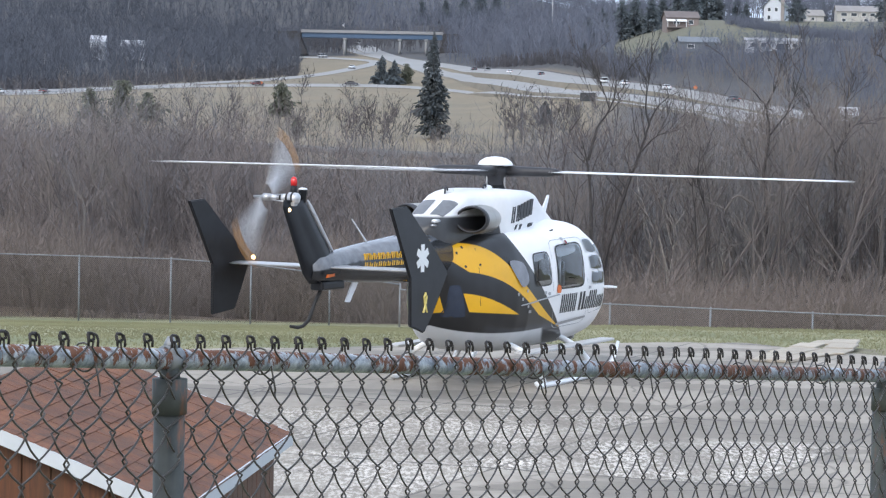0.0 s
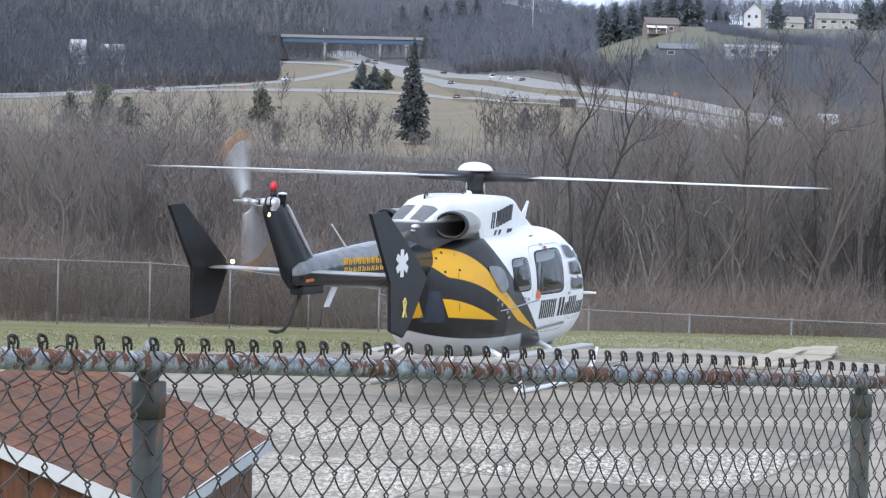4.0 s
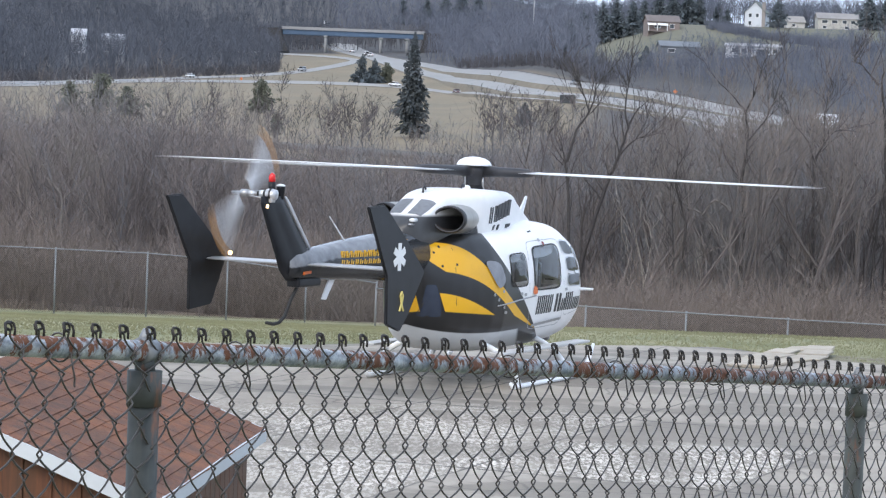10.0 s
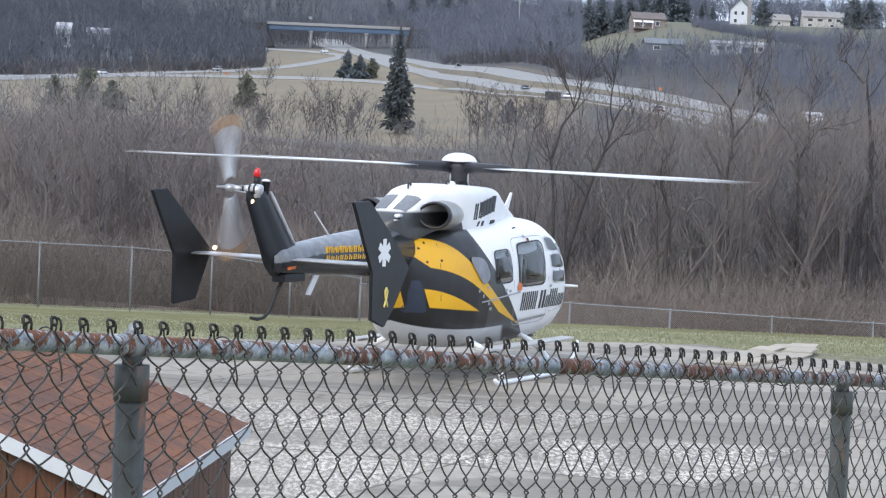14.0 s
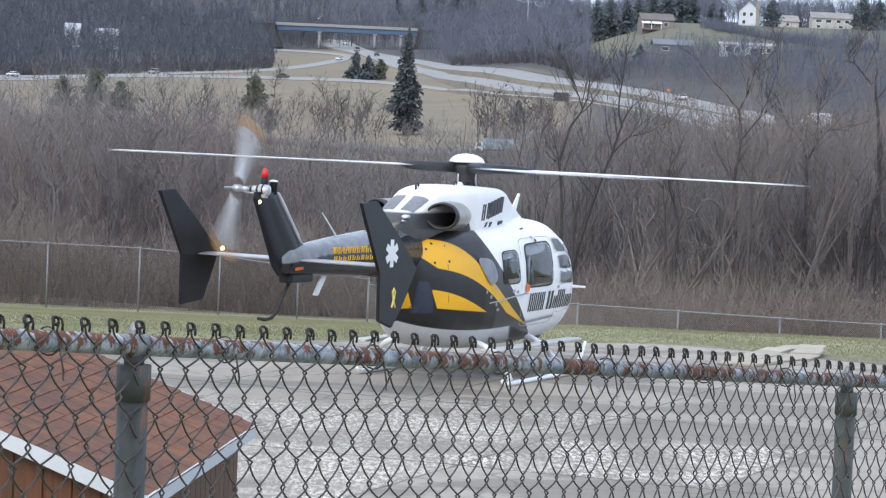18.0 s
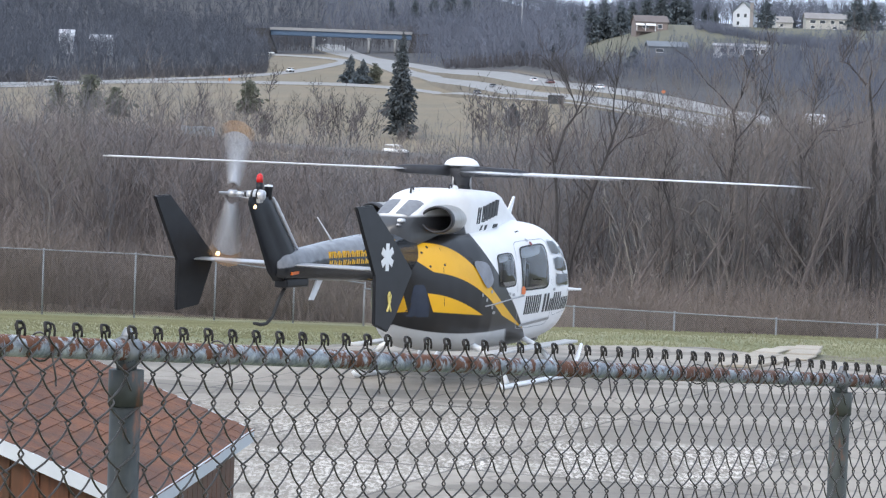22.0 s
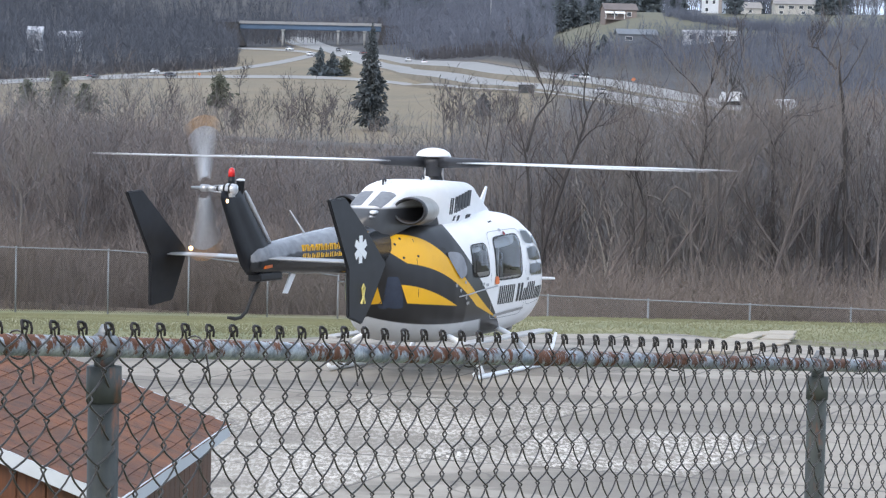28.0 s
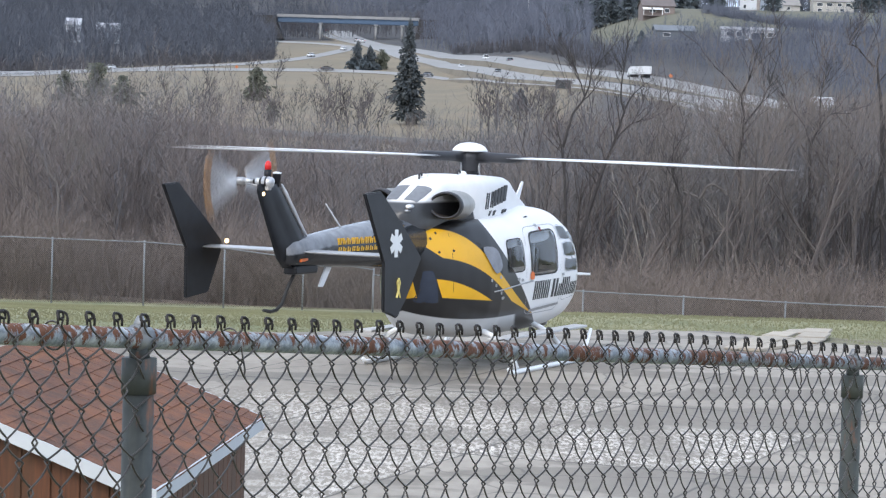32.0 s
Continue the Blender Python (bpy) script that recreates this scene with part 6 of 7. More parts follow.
# Distance haze is mixed into the grove's bluish grey.
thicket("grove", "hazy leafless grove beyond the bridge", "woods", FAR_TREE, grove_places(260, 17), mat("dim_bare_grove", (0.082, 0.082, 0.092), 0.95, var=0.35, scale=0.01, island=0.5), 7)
far_spots = far_places(10000, 14)
thicket("distant_woods", "far leafless hillside woods, coloured blue-grey for haze", "woods", FAR_TREE, [p for p in far_spots if p[0] / p[1] >= -0.047], far_m, 4)
# Darker woods, their colour also shifted to blue in place of haze.
thicket("hillside_woods", "dark leafless woods behind the slip road", "woods", FAR_TREE, [p for p in far_spots if p[0] / p[1] < -0.047], mat("dark_woods_haze_blue", (0.074, 0.083, 0.104), 0.95, var=0.35, scale=0.01, island=0.5), 8)


# ---- far side of the valley ----
old_asphalt = mat("old_grey_asphalt", (0.125, 0.118, 0.110), 0.9, var=0.2, scale=0.3)
verge_m = mat("dry_grass_verge", (0.165, 0.145, 0.112), 0.95, var=0.25, scale=0.2)
far_asphalt = mat("pale_far_road", (0.255, 0.252, 0.245), 0.8, var=0.12, scale=0.3)
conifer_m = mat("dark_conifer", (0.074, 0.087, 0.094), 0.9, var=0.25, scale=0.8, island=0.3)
# Evergreens beyond 900 m: haze is put into this bluish colour.
hill_conifer_m = mat("haze_tinted_conifer", (0.086, 0.106, 0.120), 0.9, var=0.3, scale=0.8, island=0.35)
pine_m = mat("dull_green_pine", (0.118, 0.126, 0.098), 0.9, var=0.4, scale=0.8, island=0.6)

RAMP = [(-125, 1398), (-100, 1388), (-80, 1368), (-64, 1345), (-52.5, 1322), (-49, 1303), (-52, 1275), (-58, 1240), (-66, 1208), (-76, 1178), (-84, 1160), (-102, 1110), (-122, 1051), (-150, 990), (-190, 915)]
LOW_ROAD = [(-215, 830), (-180, 890), (-156, 927), (-146, 975), (-124, 1023), (-92, 1067), (-68, 1083), (-42, 1083), (-21, 1067), (-2, 1030), (11.3, 949), (21, 885), (30.7, 838), (46, 780), (59, 728), (63.5, 690), (66.5, 648), (76, 570), (90, 490)]
VALLEY_ROAD = [(-190, 700), (-115, 668), (-75, 642), (-34, 620), (-11, 611), (0, 608), (12, 603), (30, 588), (45, 560), (55, 520), (60, 470)]
UPPER = [(-75, 1560), (-60, 1440), (-45, 1360), (-32, 1315), (-18.5, 1274), (-3, 1212), (14, 1090), (31.4, 952), (43.4, 894), (52.9, 842), (67.3, 779), (78, 740), (85.4, 668), (96.9, 588), (112, 500)]
LOWER = [(-66, 1540), (-52, 1420), (-38, 1330), (-27, 1255), (-17, 1188), (-2.7, 1133), (11, 1028), (22.5, 925), (33.5, 862), (45, 808), (58, 755), (68, 712), (74, 650), (84, 570), (98, 490)]


def resample(line, step):
    pts = [Vector((x, y)) for x, y in line]
    # Catmull-Rom through the points
    out = []
    for i in range(len(pts) - 1):
        a, b, c, d = pts[max(i - 1, 0)], pts[i], pts[i + 1], pts[min(i + 2, len(pts) - 1)]
        n = max(2, int((c - b).length / step))
        for k in range(n):
            t = k / n
            out.append(0.5 * (2 * b + (c - a) * t + (2 * a - 5 * b + 4 * c - d) * t * t + (3 * b - a - 3 * c + d) * t ** 3))
    return out + [pts[-1]]


BANK = 0.2
WIDTH = {"VALLEY_ROAD": 6.5, "RAMP": 6.5, "LOW_ROAD": 6.5, "UPPER": 12.5, "LOWER": 12.5}


def road_top(p, d, width):
    """Height of the road's middle: the carriageway is banked towards the valley."""
    return land(p.x, p.y) + 0.3 + 0.15 * width / 2 * abs(d.x)


def build_road(name, line, width, label, top=None):
    pts = resample(line, 8)
    verts, faces = [], []
    for i, p in enumerate(pts):
        d = (pts[min(i + 1, len(pts) - 1)] - pts[max(i - 1, 0)]).normalized()
        s = Vector((d.y, -d.x))
        z = road_top(p, d, width)
        for f in (-0.5, 0.5):
            q = p + s * width * f
            verts.append((q.x, q.y, max(z + BANK * (q.y - p.y), land(q.x, q.y) + 0.1)))
        for f in (-0.62, 0.62):
            q = p + s * width * f
            verts.append((q.x, q.y, land(q.x, q.y) - 0.6))
    for i in range(len(pts) - 1):
        a, b = 4 * i, 4 * i + 4
        faces += [(a, a + 1, b + 1, b), (a + 2, a, b, b + 2), (a + 1, a + 3, b + 3, b + 1)]
    road = data_part(name, verts, faces, top or far_asphalt)
    road.data.materials.append(verge_m)
    road.data.polygons.foreach_set("material_index", [0, 1, 1] * (len(pts) - 1))
    return tagged(road, label, "road", kind="structure")


def road_z(p):
    return max(land(p.x + a, p.y + b) for a in (-4, 0, 4) for b in (-4, 0, 4))


build_road("road_ramp", RAMP, WIDTH["RAMP"], "pale curving slip road")
build_road("road_lower", LOW_ROAD, WIDTH["LOW_ROAD"], "pale country road across the dry field")
build_road("road_valley", VALLEY_ROAD, WIDTH["VALLEY_ROAD"], "grey road along the foot of the dry field", old_asphalt)
build_road("road_away", UPPER, WIDTH["UPPER"], "pale highway carriageway")
build_road("road_towards", LOWER, WIDTH["LOWER"], "pale highway carriageway")


def build_guard_rail(line, off, label, material):
    pts = resample(line, 6)
    g = empty("guard_rail", pose(0, 0, 0), label, "guard rail")
    chain = []
    for i, p in enumerate(pts):
        d = (pts[min(i + 1, len(pts) - 1)] - pts[max(i - 1, 0)]).normalized()
        q = p + Vector((d.y, -d.x)) * off
        chain.append((q.x, q.y, road_z(p) + 0.95))
        if i % 2 == 0:
            bm = bmesh.new()
            box(bm, q.x - 0.08, q.y - 0.08, road_z(p) - 0.3, q.x + 0.08, q.y + 0.08, road_z(p) + 0.95)
            part("post", bm, galv, g)
    bm = bmesh.new()
    for a, b in zip(chain, chain[1:]):
        vs = [bm.verts.new(v) for v in ((a[0], a[1], a[2] - 0.35), (b[0], b[1], b[2] - 0.35), b, a, )]
        bm.faces.new(vs)
        vs2 = [bm.verts.new((v.co.x, v.co.y + 0.06, v.co.z)) for v in vs]
        bm.faces.new(vs2[::-1])
    part("rail", bm, material, g)


build_guard_rail([(-174, 905), (-158, 935), (-148, 980), (-128, 1022)], 5.0, "pale steel guard rail along the road", mat("pale_rail_steel", (0.55, 0.56, 0.57), 0.4, 0.3, var=0.1))
build_guard_rail([(14, 1090), (31.4, 952), (43.4, 894), (52.9, 842), (67.3, 779), (78, 740), (85.4, 668)], -4.6, "dull brown guard rail along the highway", mat("dull_rail_steel", (0.13, 0.115, 0.11), 0.6, 0.2, var=0.2))


def build_bridge():
    b = empty("bridge", pose(-58, 1425, 0), "blue steel girder bridge with concrete deck and piers", "bridge")
    blue = mat("blue_girder_paint", (0.055, 0.10, 0.17), 0.5, var=0.2, scale=0.4)
    conc = mat("bridge_concrete", (0.25, 0.255, 0.26), 0.8, var=0.15, scale=0.3)
    z = 49.0
    bm = bmesh.new()
    box(bm, -36, -5.5, z - 0.2, 40, 5.5, z + 0.45, 0.05)
    part("deck", bm, conc, b, "pale concrete deck")
    for y in (-5.4, 5.2):
        bm = bmesh.new()
        box(bm, -36, y, z + 0.45, 40, y + 0.3, z + 1.35, 0.04)
        part("parapet", bm, conc, b, "pale concrete parapet")
    for y in (-4.6, -1.5, 1.5, 4.6):
        bm = bmesh.new()
        for zz, w in ((z - 2.7, 0.3), (z - 0.25, 0.3)):
            box(bm, -35.5, y - w, zz - 0.05, 39.5, y + w, zz + 0.05)
        box(bm, -35.5, y - 0.06, z - 2.7, 39.5, y + 0.06, z - 0.25)
        part("girder", bm, blue, b, "blue steel girder")
    for x in (-12.5, 17, 31):
        bm = bmesh.new()
        box(bm, x - 1.0, -5, z - 3.7, x + 1.0, 5, z - 2.75, 0.08)
        pier = part("pier_cap", bm, conc, b, "concrete pier cap")
        for y in (-3.8, 0, 3.8):
            bm = bmesh.new()
            tube(bm, [(x, y, land(x - 58, 1425 + y) - 1), (x, y, z - 3.6)], 0.75, 12)
            part("column", bm, conc, pier, smooth=True)
    bm = bmesh.new()
    slab(bm, [(-48, z + 0.4), (-36, z + 0.4), (-36, z - 3), (-32, z - 12), (-48, z - 12)], "y", -8, 8)
    part("abutment", bm, mat("wooded_bank", (0.048, 0.046, 0.048), 0.95, var=0.3, scale=0.3), b, "dark bridge abutment")
    bm = bmesh.new()
    slab(bm, [(52, z + 0.4), (40, z + 0.4), (40, z - 3), (37, z - 12), (52, z - 12)], "y", -8, 8)
    part("abutment", bm, mat("wooded_bank", (0.048, 0.046, 0.048), 0.95, var=0.3, scale=0.3), b, "dark bridge abutment")


build_bridge()


def conifer(name, label, x, y, h, w, material, seed, ragged=0.35, base=0.08, round_=False, group=""):
    """Evergreen: a tapered trunk and tiers of drooping boughs, each a clump of slim needles sprays."""
    rng = random.Random(seed)
    t = empty(name, pose(x, y, land(x, y)), label, "tree", group)
    bm = bmesh.new()
    tube(bm, [(0, 0, -0.4), (0, 0, h * 0.5), (0, 0, h * 0.95)], [h * 0.02, h * 0.012, 0.02], 6)
    part("trunk", bm, bark, t)
    verts, faces = [], []
    n = 1700 if h > 25 else 700
    up = Vector((0, 0, 1))
    for i in range(n):
        f = base + (1 - base) * (i + rng.random()) / n
        reach = w * 0.72 * ((1 - f) ** 0.6 * (0.85 + 0.35 * noise.noise((f * 9, seed * 1.7, 0))) if not round_ else math.sin(math.pi * min(0.94, 0.22 + f * 0.7)) ** 0.7 * (0.8 + 0.7 * noise.noise((f * 4, seed * 2.3, 5))))
        a = rng.uniform(0, 2 * math.pi)
        reach *= (1 - ragged * rng.random()) * (0.8 + 0.6 * noise.noise((math.cos(a) * 1.5, math.sin(a) * 1.5, f * 7 + seed)))
        reach = max(reach, 0.03 * w)
        z0 = f * h
        d = Vector((math.cos(a), math.sin(a), 0))
        s = Vector((-d.y, d.x, 0))
        for k in range(4):
            r0 = reach * rng.uniform(0.05, 0.75)
            r1 = r0 + reach * rng.uniform(0.18, 0.34)
            off = s * rng.uniform(-0.25, 0.25) * reach
            dz = rng.uniform(-0.3, 0.08) * reach + rng.uniform(-0.015, 0.015) * h
            b = len(verts)
            tip = rng.uniform(0, math.pi)
            wide = (s * math.cos(tip) + up * math.sin(tip)) * (reach * rng.uniform(0.05, 0.11) + 0.03)
            p0, p1 = d * r0 + off * 0.4 + up * z0, d * r1 + off + up * (z0 + dz)
            m = p0 * 0.45 + p1 * 0.55
            verts += [p0, m - wide, p1, m + wide]
            faces.append((b, b + 1, b + 2, b + 3))
    data_part("crown", verts, faces, material, t)
    return t


CONIFERS = [  # x, y, height, width, green pine?
    (-11.1, 694.6, 28, 10.5, 0), (-39, 1102, 12.5, 10, 0), (-34, 1106, 10.5, 9, 0), (-29, 1110, 8.5, 8, 1), (-59.5, 815, 10.5, 8.5, 1), (-103.8, 779, 11.5, 10, 1),
    (-95, 770, 8.5, 9, 1), (-112, 772, 9, 9, 1), (19.1, 727, 6.5, 6.5, 0), (125.1, 1043, 12.5, 9, 0), (161, 1046, 15, 12, 0), (168, 1050, 12, 10, 0),
    (66, 930, 7.5, 8, 0), (-47, 700, 5, 4, 1), (110, 1090, 8, 5, 0), (78, 1120, 13, 11, 0), (84, 1118, 15, 12, 0), (90, 1116, 15, 12, 0), (96, 1119, 15, 13, 0), (101, 1121, 13, 10, 0),
    (58, 1075, 18, 13, 0), (64, 1082, 17, 13, 0), (51, 1088, 16, 12, 0), (70, 1070, 14, 11, 0), (46, 1100, 14, 11, 0), (60, 1180, 14, 10, 0), (52, 1190, 13, 10, 0), (68, 1185, 15, 11, 0), (-8, 1660, 20, 14, 0), (2, 1680, 22, 15, 0), (-20, 1670, 17, 14, 0), (12, 1690, 20, 15, 0), (-35, 1690, 16, 14, 0), (36, 1300, 12, 10, 0), (44, 1290, 10, 8, 0),
    (112, 1150, 10, 8, 0), (150, 1160, 11, 8, 0), (158, 1165, 10, 9, 0), (165, 1162, 11, 9, 0), (174, 1160, 10, 8, 0), (143, 1165, 9, 8, 0), (182, 1155, 12, 9, 0),
]
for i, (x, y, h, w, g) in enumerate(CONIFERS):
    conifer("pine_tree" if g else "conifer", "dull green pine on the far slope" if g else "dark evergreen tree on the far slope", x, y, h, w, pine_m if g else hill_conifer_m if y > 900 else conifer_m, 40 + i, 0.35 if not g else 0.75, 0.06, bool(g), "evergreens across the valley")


def far_bare_trees():
    """Single leafless trees in the field."""
    rng = random.Random(77)
    field_twig = mat("pinkish_grey_twigs", (0.088, 0.080, 0.081), 0.95, var=0.2, scale=0.4, island=0.4)
    habit = dict(TREE, steps=(6, 3, 2, 1), fine=0.0060, w=0.013, clear=0.2)
    spots = [(-98.9, 916, 13), (-67.2, 883, 15), (-59.4, 907, 14), (-29.1, 652, 10), (-21.5, 674, 11), (-45.8, 809, 8), (-34.9, 762, 12), (-23.5, 720, 11), (-44, 690, 9), (-36, 720, 10), (12, 690, 10), (17, 700, 11)]
    spots += [(-46, 648, 11), (-29.5, 634, 13), (-27, 640, 12), (-24.5, 637, 14.5), (-21.5, 629, 11.5), (-19.5, 645, 12), (-17, 634, 13), (-42.5, 640, 12), (-38.5, 644, 10), (-33, 646, 11), (-9.6, 628, 7), (-5.2, 630, 7.5), (7.4, 633, 14.5), (9.2, 628, 17), (11.8, 636, 13), (14.5, 626, 11), (18, 634, 14), (21.5, 624, 12), (24, 630, 13), (-58, 655, 12), (-62, 668, 13), (-70, 664, 12), (-52, 652, 10)]
    for _ in range(34):
        y = rng.uniform(634, 735)
        spots.append((rng.choice((rng.uniform(-0.1, -0.03), rng.uniform(0.016, 0.045))) * y, y, rng.uniform(4, 10)))
    for x, y, h in spots:
        t = empty("field_tree", pose(x, y, land(x, y)), "small leafless tree in the dry field", "tree", "bare trees in the field")
        segs = sprig(rng, habit) * h
        verts, faces = [], []
        for r in segs:
            a = rng.uniform(0, math.pi)
            side = Vector((math.cos(a), math.sin(a) * 0.5, 0))
            p, q = Vector(r[:3]), Vector(r[3:6])
            b = len(verts)
            verts += [p - side * r[6], p + side * r[6], q + side * r[7], q - side * r[7]]
            faces.append((b, b + 1, b + 2, b + 3))
        data_part("crown", verts, faces, field_twig, t)
        bm = bmesh.new()
        tube(bm, [(0, 0, -0.4), (0, 0, 0.06 * h), tuple(segs[0][3:6])], [0.014 * h, 0.012 * h, 0.010 * h], 7)
        part("trunk", bm, bark, t)


far_bare_trees()


def gable_house(name, label, x, y, wx, wy, hw, hr, turn, wall_c, roof_c, windows, extra=None, ridge="x"):
    h = empty(name, pose(x, y, land(x, y) - 0.3, 0, 0, turn), label, "house")
    wm = mat(name + "_siding", wall_c, 0.8, var=0.1, scale=0.5)
    rm = mat(name + "_roof", roof_c, 0.9, var=0.2, scale=0.5)
    glass_m = mat(name + "_glass", (0.05, 0.06, 0.07), 0.15, var=0.2)
    trim_m = mat(name + "_trim", (0.75, 0.76, 0.77), 0.5, var=0.05)
    bm = bmesh.new()
    if ridge == "x":
        slab(bm, [(-wy / 2, -3), (wy / 2, -3), (wy / 2, hw), (0, hw + hr), (-wy / 2, hw)], "x", -wx / 2, wx / 2)
    else:
        slab(bm, [(-wx / 2, -3), (wx / 2, -3), (wx / 2, hw), (0, hw + hr), (-wx / 2, hw)], "y", -wy / 2, wy / 2)
    part("wall", bm, wm, h)
    o = 0.5
    for s in (-1, 1):
        bm = bmesh.new()
        if ridge == "x":
            slope = hr / (wy / 2)
            slab(bm, [(s * (wy / 2 + o), hw - o * slope + 0.02), (0, hw + hr + 0.02), (0, hw + hr + 0.27), (s * (wy / 2 + o), hw - o * slope + 0.27)], "x", -wx / 2 - o, wx / 2 + o)
        else:
            slope = hr / (wx / 2)
            slab(bm, [(s * (wx / 2 + o), hw - o * slope + 0.02), (0, hw + hr + 0.02), (0, hw + hr + 0.27), (s * (wx / 2 + o), hw - o * slope + 0.27)], "y", -wy / 2 - o, wy / 2 + o)
        part("roof", bm, rm, h)
    for wx0, wz0, ww, wh in windows:
        bm = bmesh.new()
        box(bm, wx0 - ww / 2 - 0.12, -wy / 2 - 0.08, wz0 - 0.12, wx0 + ww / 2 + 0.12, -wy / 2 + 0.02, wz0 + wh + 0.12)
        w = part("window", bm, trim_m, h)
        bm = bmesh.new()
        box(bm, wx0 - ww / 2, -wy / 2 - 0.11, wz0, wx0 + ww / 2, -wy / 2 - 0.085, wz0 + wh)
        part("pane", bm, glass_m, w)
    if extra:
        extra(h, trim_m, rm, glass_m)
    return h


def porch(h, trim_m, rm, glass_m):
    for x0, x1 in ((-6.6, -3.2), (-2.6, 1.4)):  # sloping awnings
        bm = bmesh.new()
        slab(bm, [(-6.2, 2.25), (-4.5, 3.05), (-4.5, 3.2), (-6.2, 2.4)], "x", x0, x1)
        part("awning", bm, trim_m, h, "white window awning")
    bm = bmesh.new()
    box(bm, -6.5, -6.6, -0.2, 1.2, -4.45, 0.15, 0.05)
    deck = part("porch_floor", bm, rm, h)
    for x in (-6.3, -2.9, 1.0):
        bm = bmesh.new()
        box(bm, x - 0.1, -6.2, 0.15, x + 0.1, -6.0, 2.4)
        part("porch_post", bm, trim_m, deck)


def chimney(h, trim_m, rm, glass_m):
    bm = bmesh.new()
    box(bm, 2.9, -4.6, 0, 4.3, -3.6, 10.6, 0.05)
    part("chimney", bm, mat("grey_brick", (0.25, 0.23, 0.22), 0.9, var=0.2), h, "grey brick chimney")


gable_house("house", "brown brick bungalow with a white porch on the hillside", 79, 1036, 12.5, 8.8, 3.9, 2.3, 8, (0.20, 0.165, 0.15), (0.15, 0.13, 0.125), [(3.2, 1.4, 1.6, 1.5), (-2.5, 1.4, 2.2, 1.5)], porch)
gable_house("house", "tall white gabled house with a chimney", 124.5, 1112, 8.5, 9, 6.5, 4.2, -18, (0.50, 0.53, 0.57), (0.14, 0.16, 0.15), [(-2, 1.2, 1.2, 1.5), (1.0, 4.4, 1.2, 1.5), (-2, 4.4, 1.2, 1.5)], chimney, "y")
gable_house("garage", "small cream garage with a grey roof", 137.3, 1090, 7.0, 6.5, 2.9, 2.2, 10, (0.46, 0.45, 0.43), (0.26, 0.25, 0.24), [(-1.2, 1.0, 1.2, 1.0)])
gable_house("house", "long cream house with a wide grey roof", 153.7, 1083, 16.5, 9, 4.6, 2.2, 0, (0.40, 0.39, 0.36), (0.25, 0.24, 0.235), [(-5.5, 2.7, 2.2, 1.2), (-1.5, 2.7, 2.2, 1.2), (2.5, 2.7, 1.6, 1.2), (6, 2.7, 1.8, 1.2), (-5.5, 0.6, 1.6, 1.0), (3.5, 0.6, 1.6, 1.0)])
gable_house("mobile_home", "grey and white mobile home among the trees", 103.5, 930, 19.5, 4.5, 3.4, 0.8, -3, (0.50, 0.52, 0.56), (0.35, 0.36, 0.38), [(-7, 1.2, 1.6, 1.4), (-3.5, 1.2, 1.6, 1.4), (3.0, 0.2, 4.0, 2.2), (7.2, 1.2, 1.6, 1.4)])
gable_house("barn", "low blue-grey metal shed on the slope", 79, 952, 14, 6, 3.0, 1.6, 5, (0.13, 0.145, 0.165), (0.16, 0.18, 0.205), [(-3, 0.8, 2.4, 1.2)])
gable_house("house", "white house half hidden by the hillside woods", -172, 1330, 11, 8, 7, 3, 0, (0.50, 0.53, 0.58), (0.40, 0.42, 0.46), [(-2, 1.5, 1.3, 1.4)])
gable_house("house", "white house half hidden by the hillside woods", -188, 1322, 7, 8, 9, 3, 0, (0.50, 0.53, 0.58), (0.40, 0.42, 0.46), [(1, 3.5, 1.3, 1.4)])


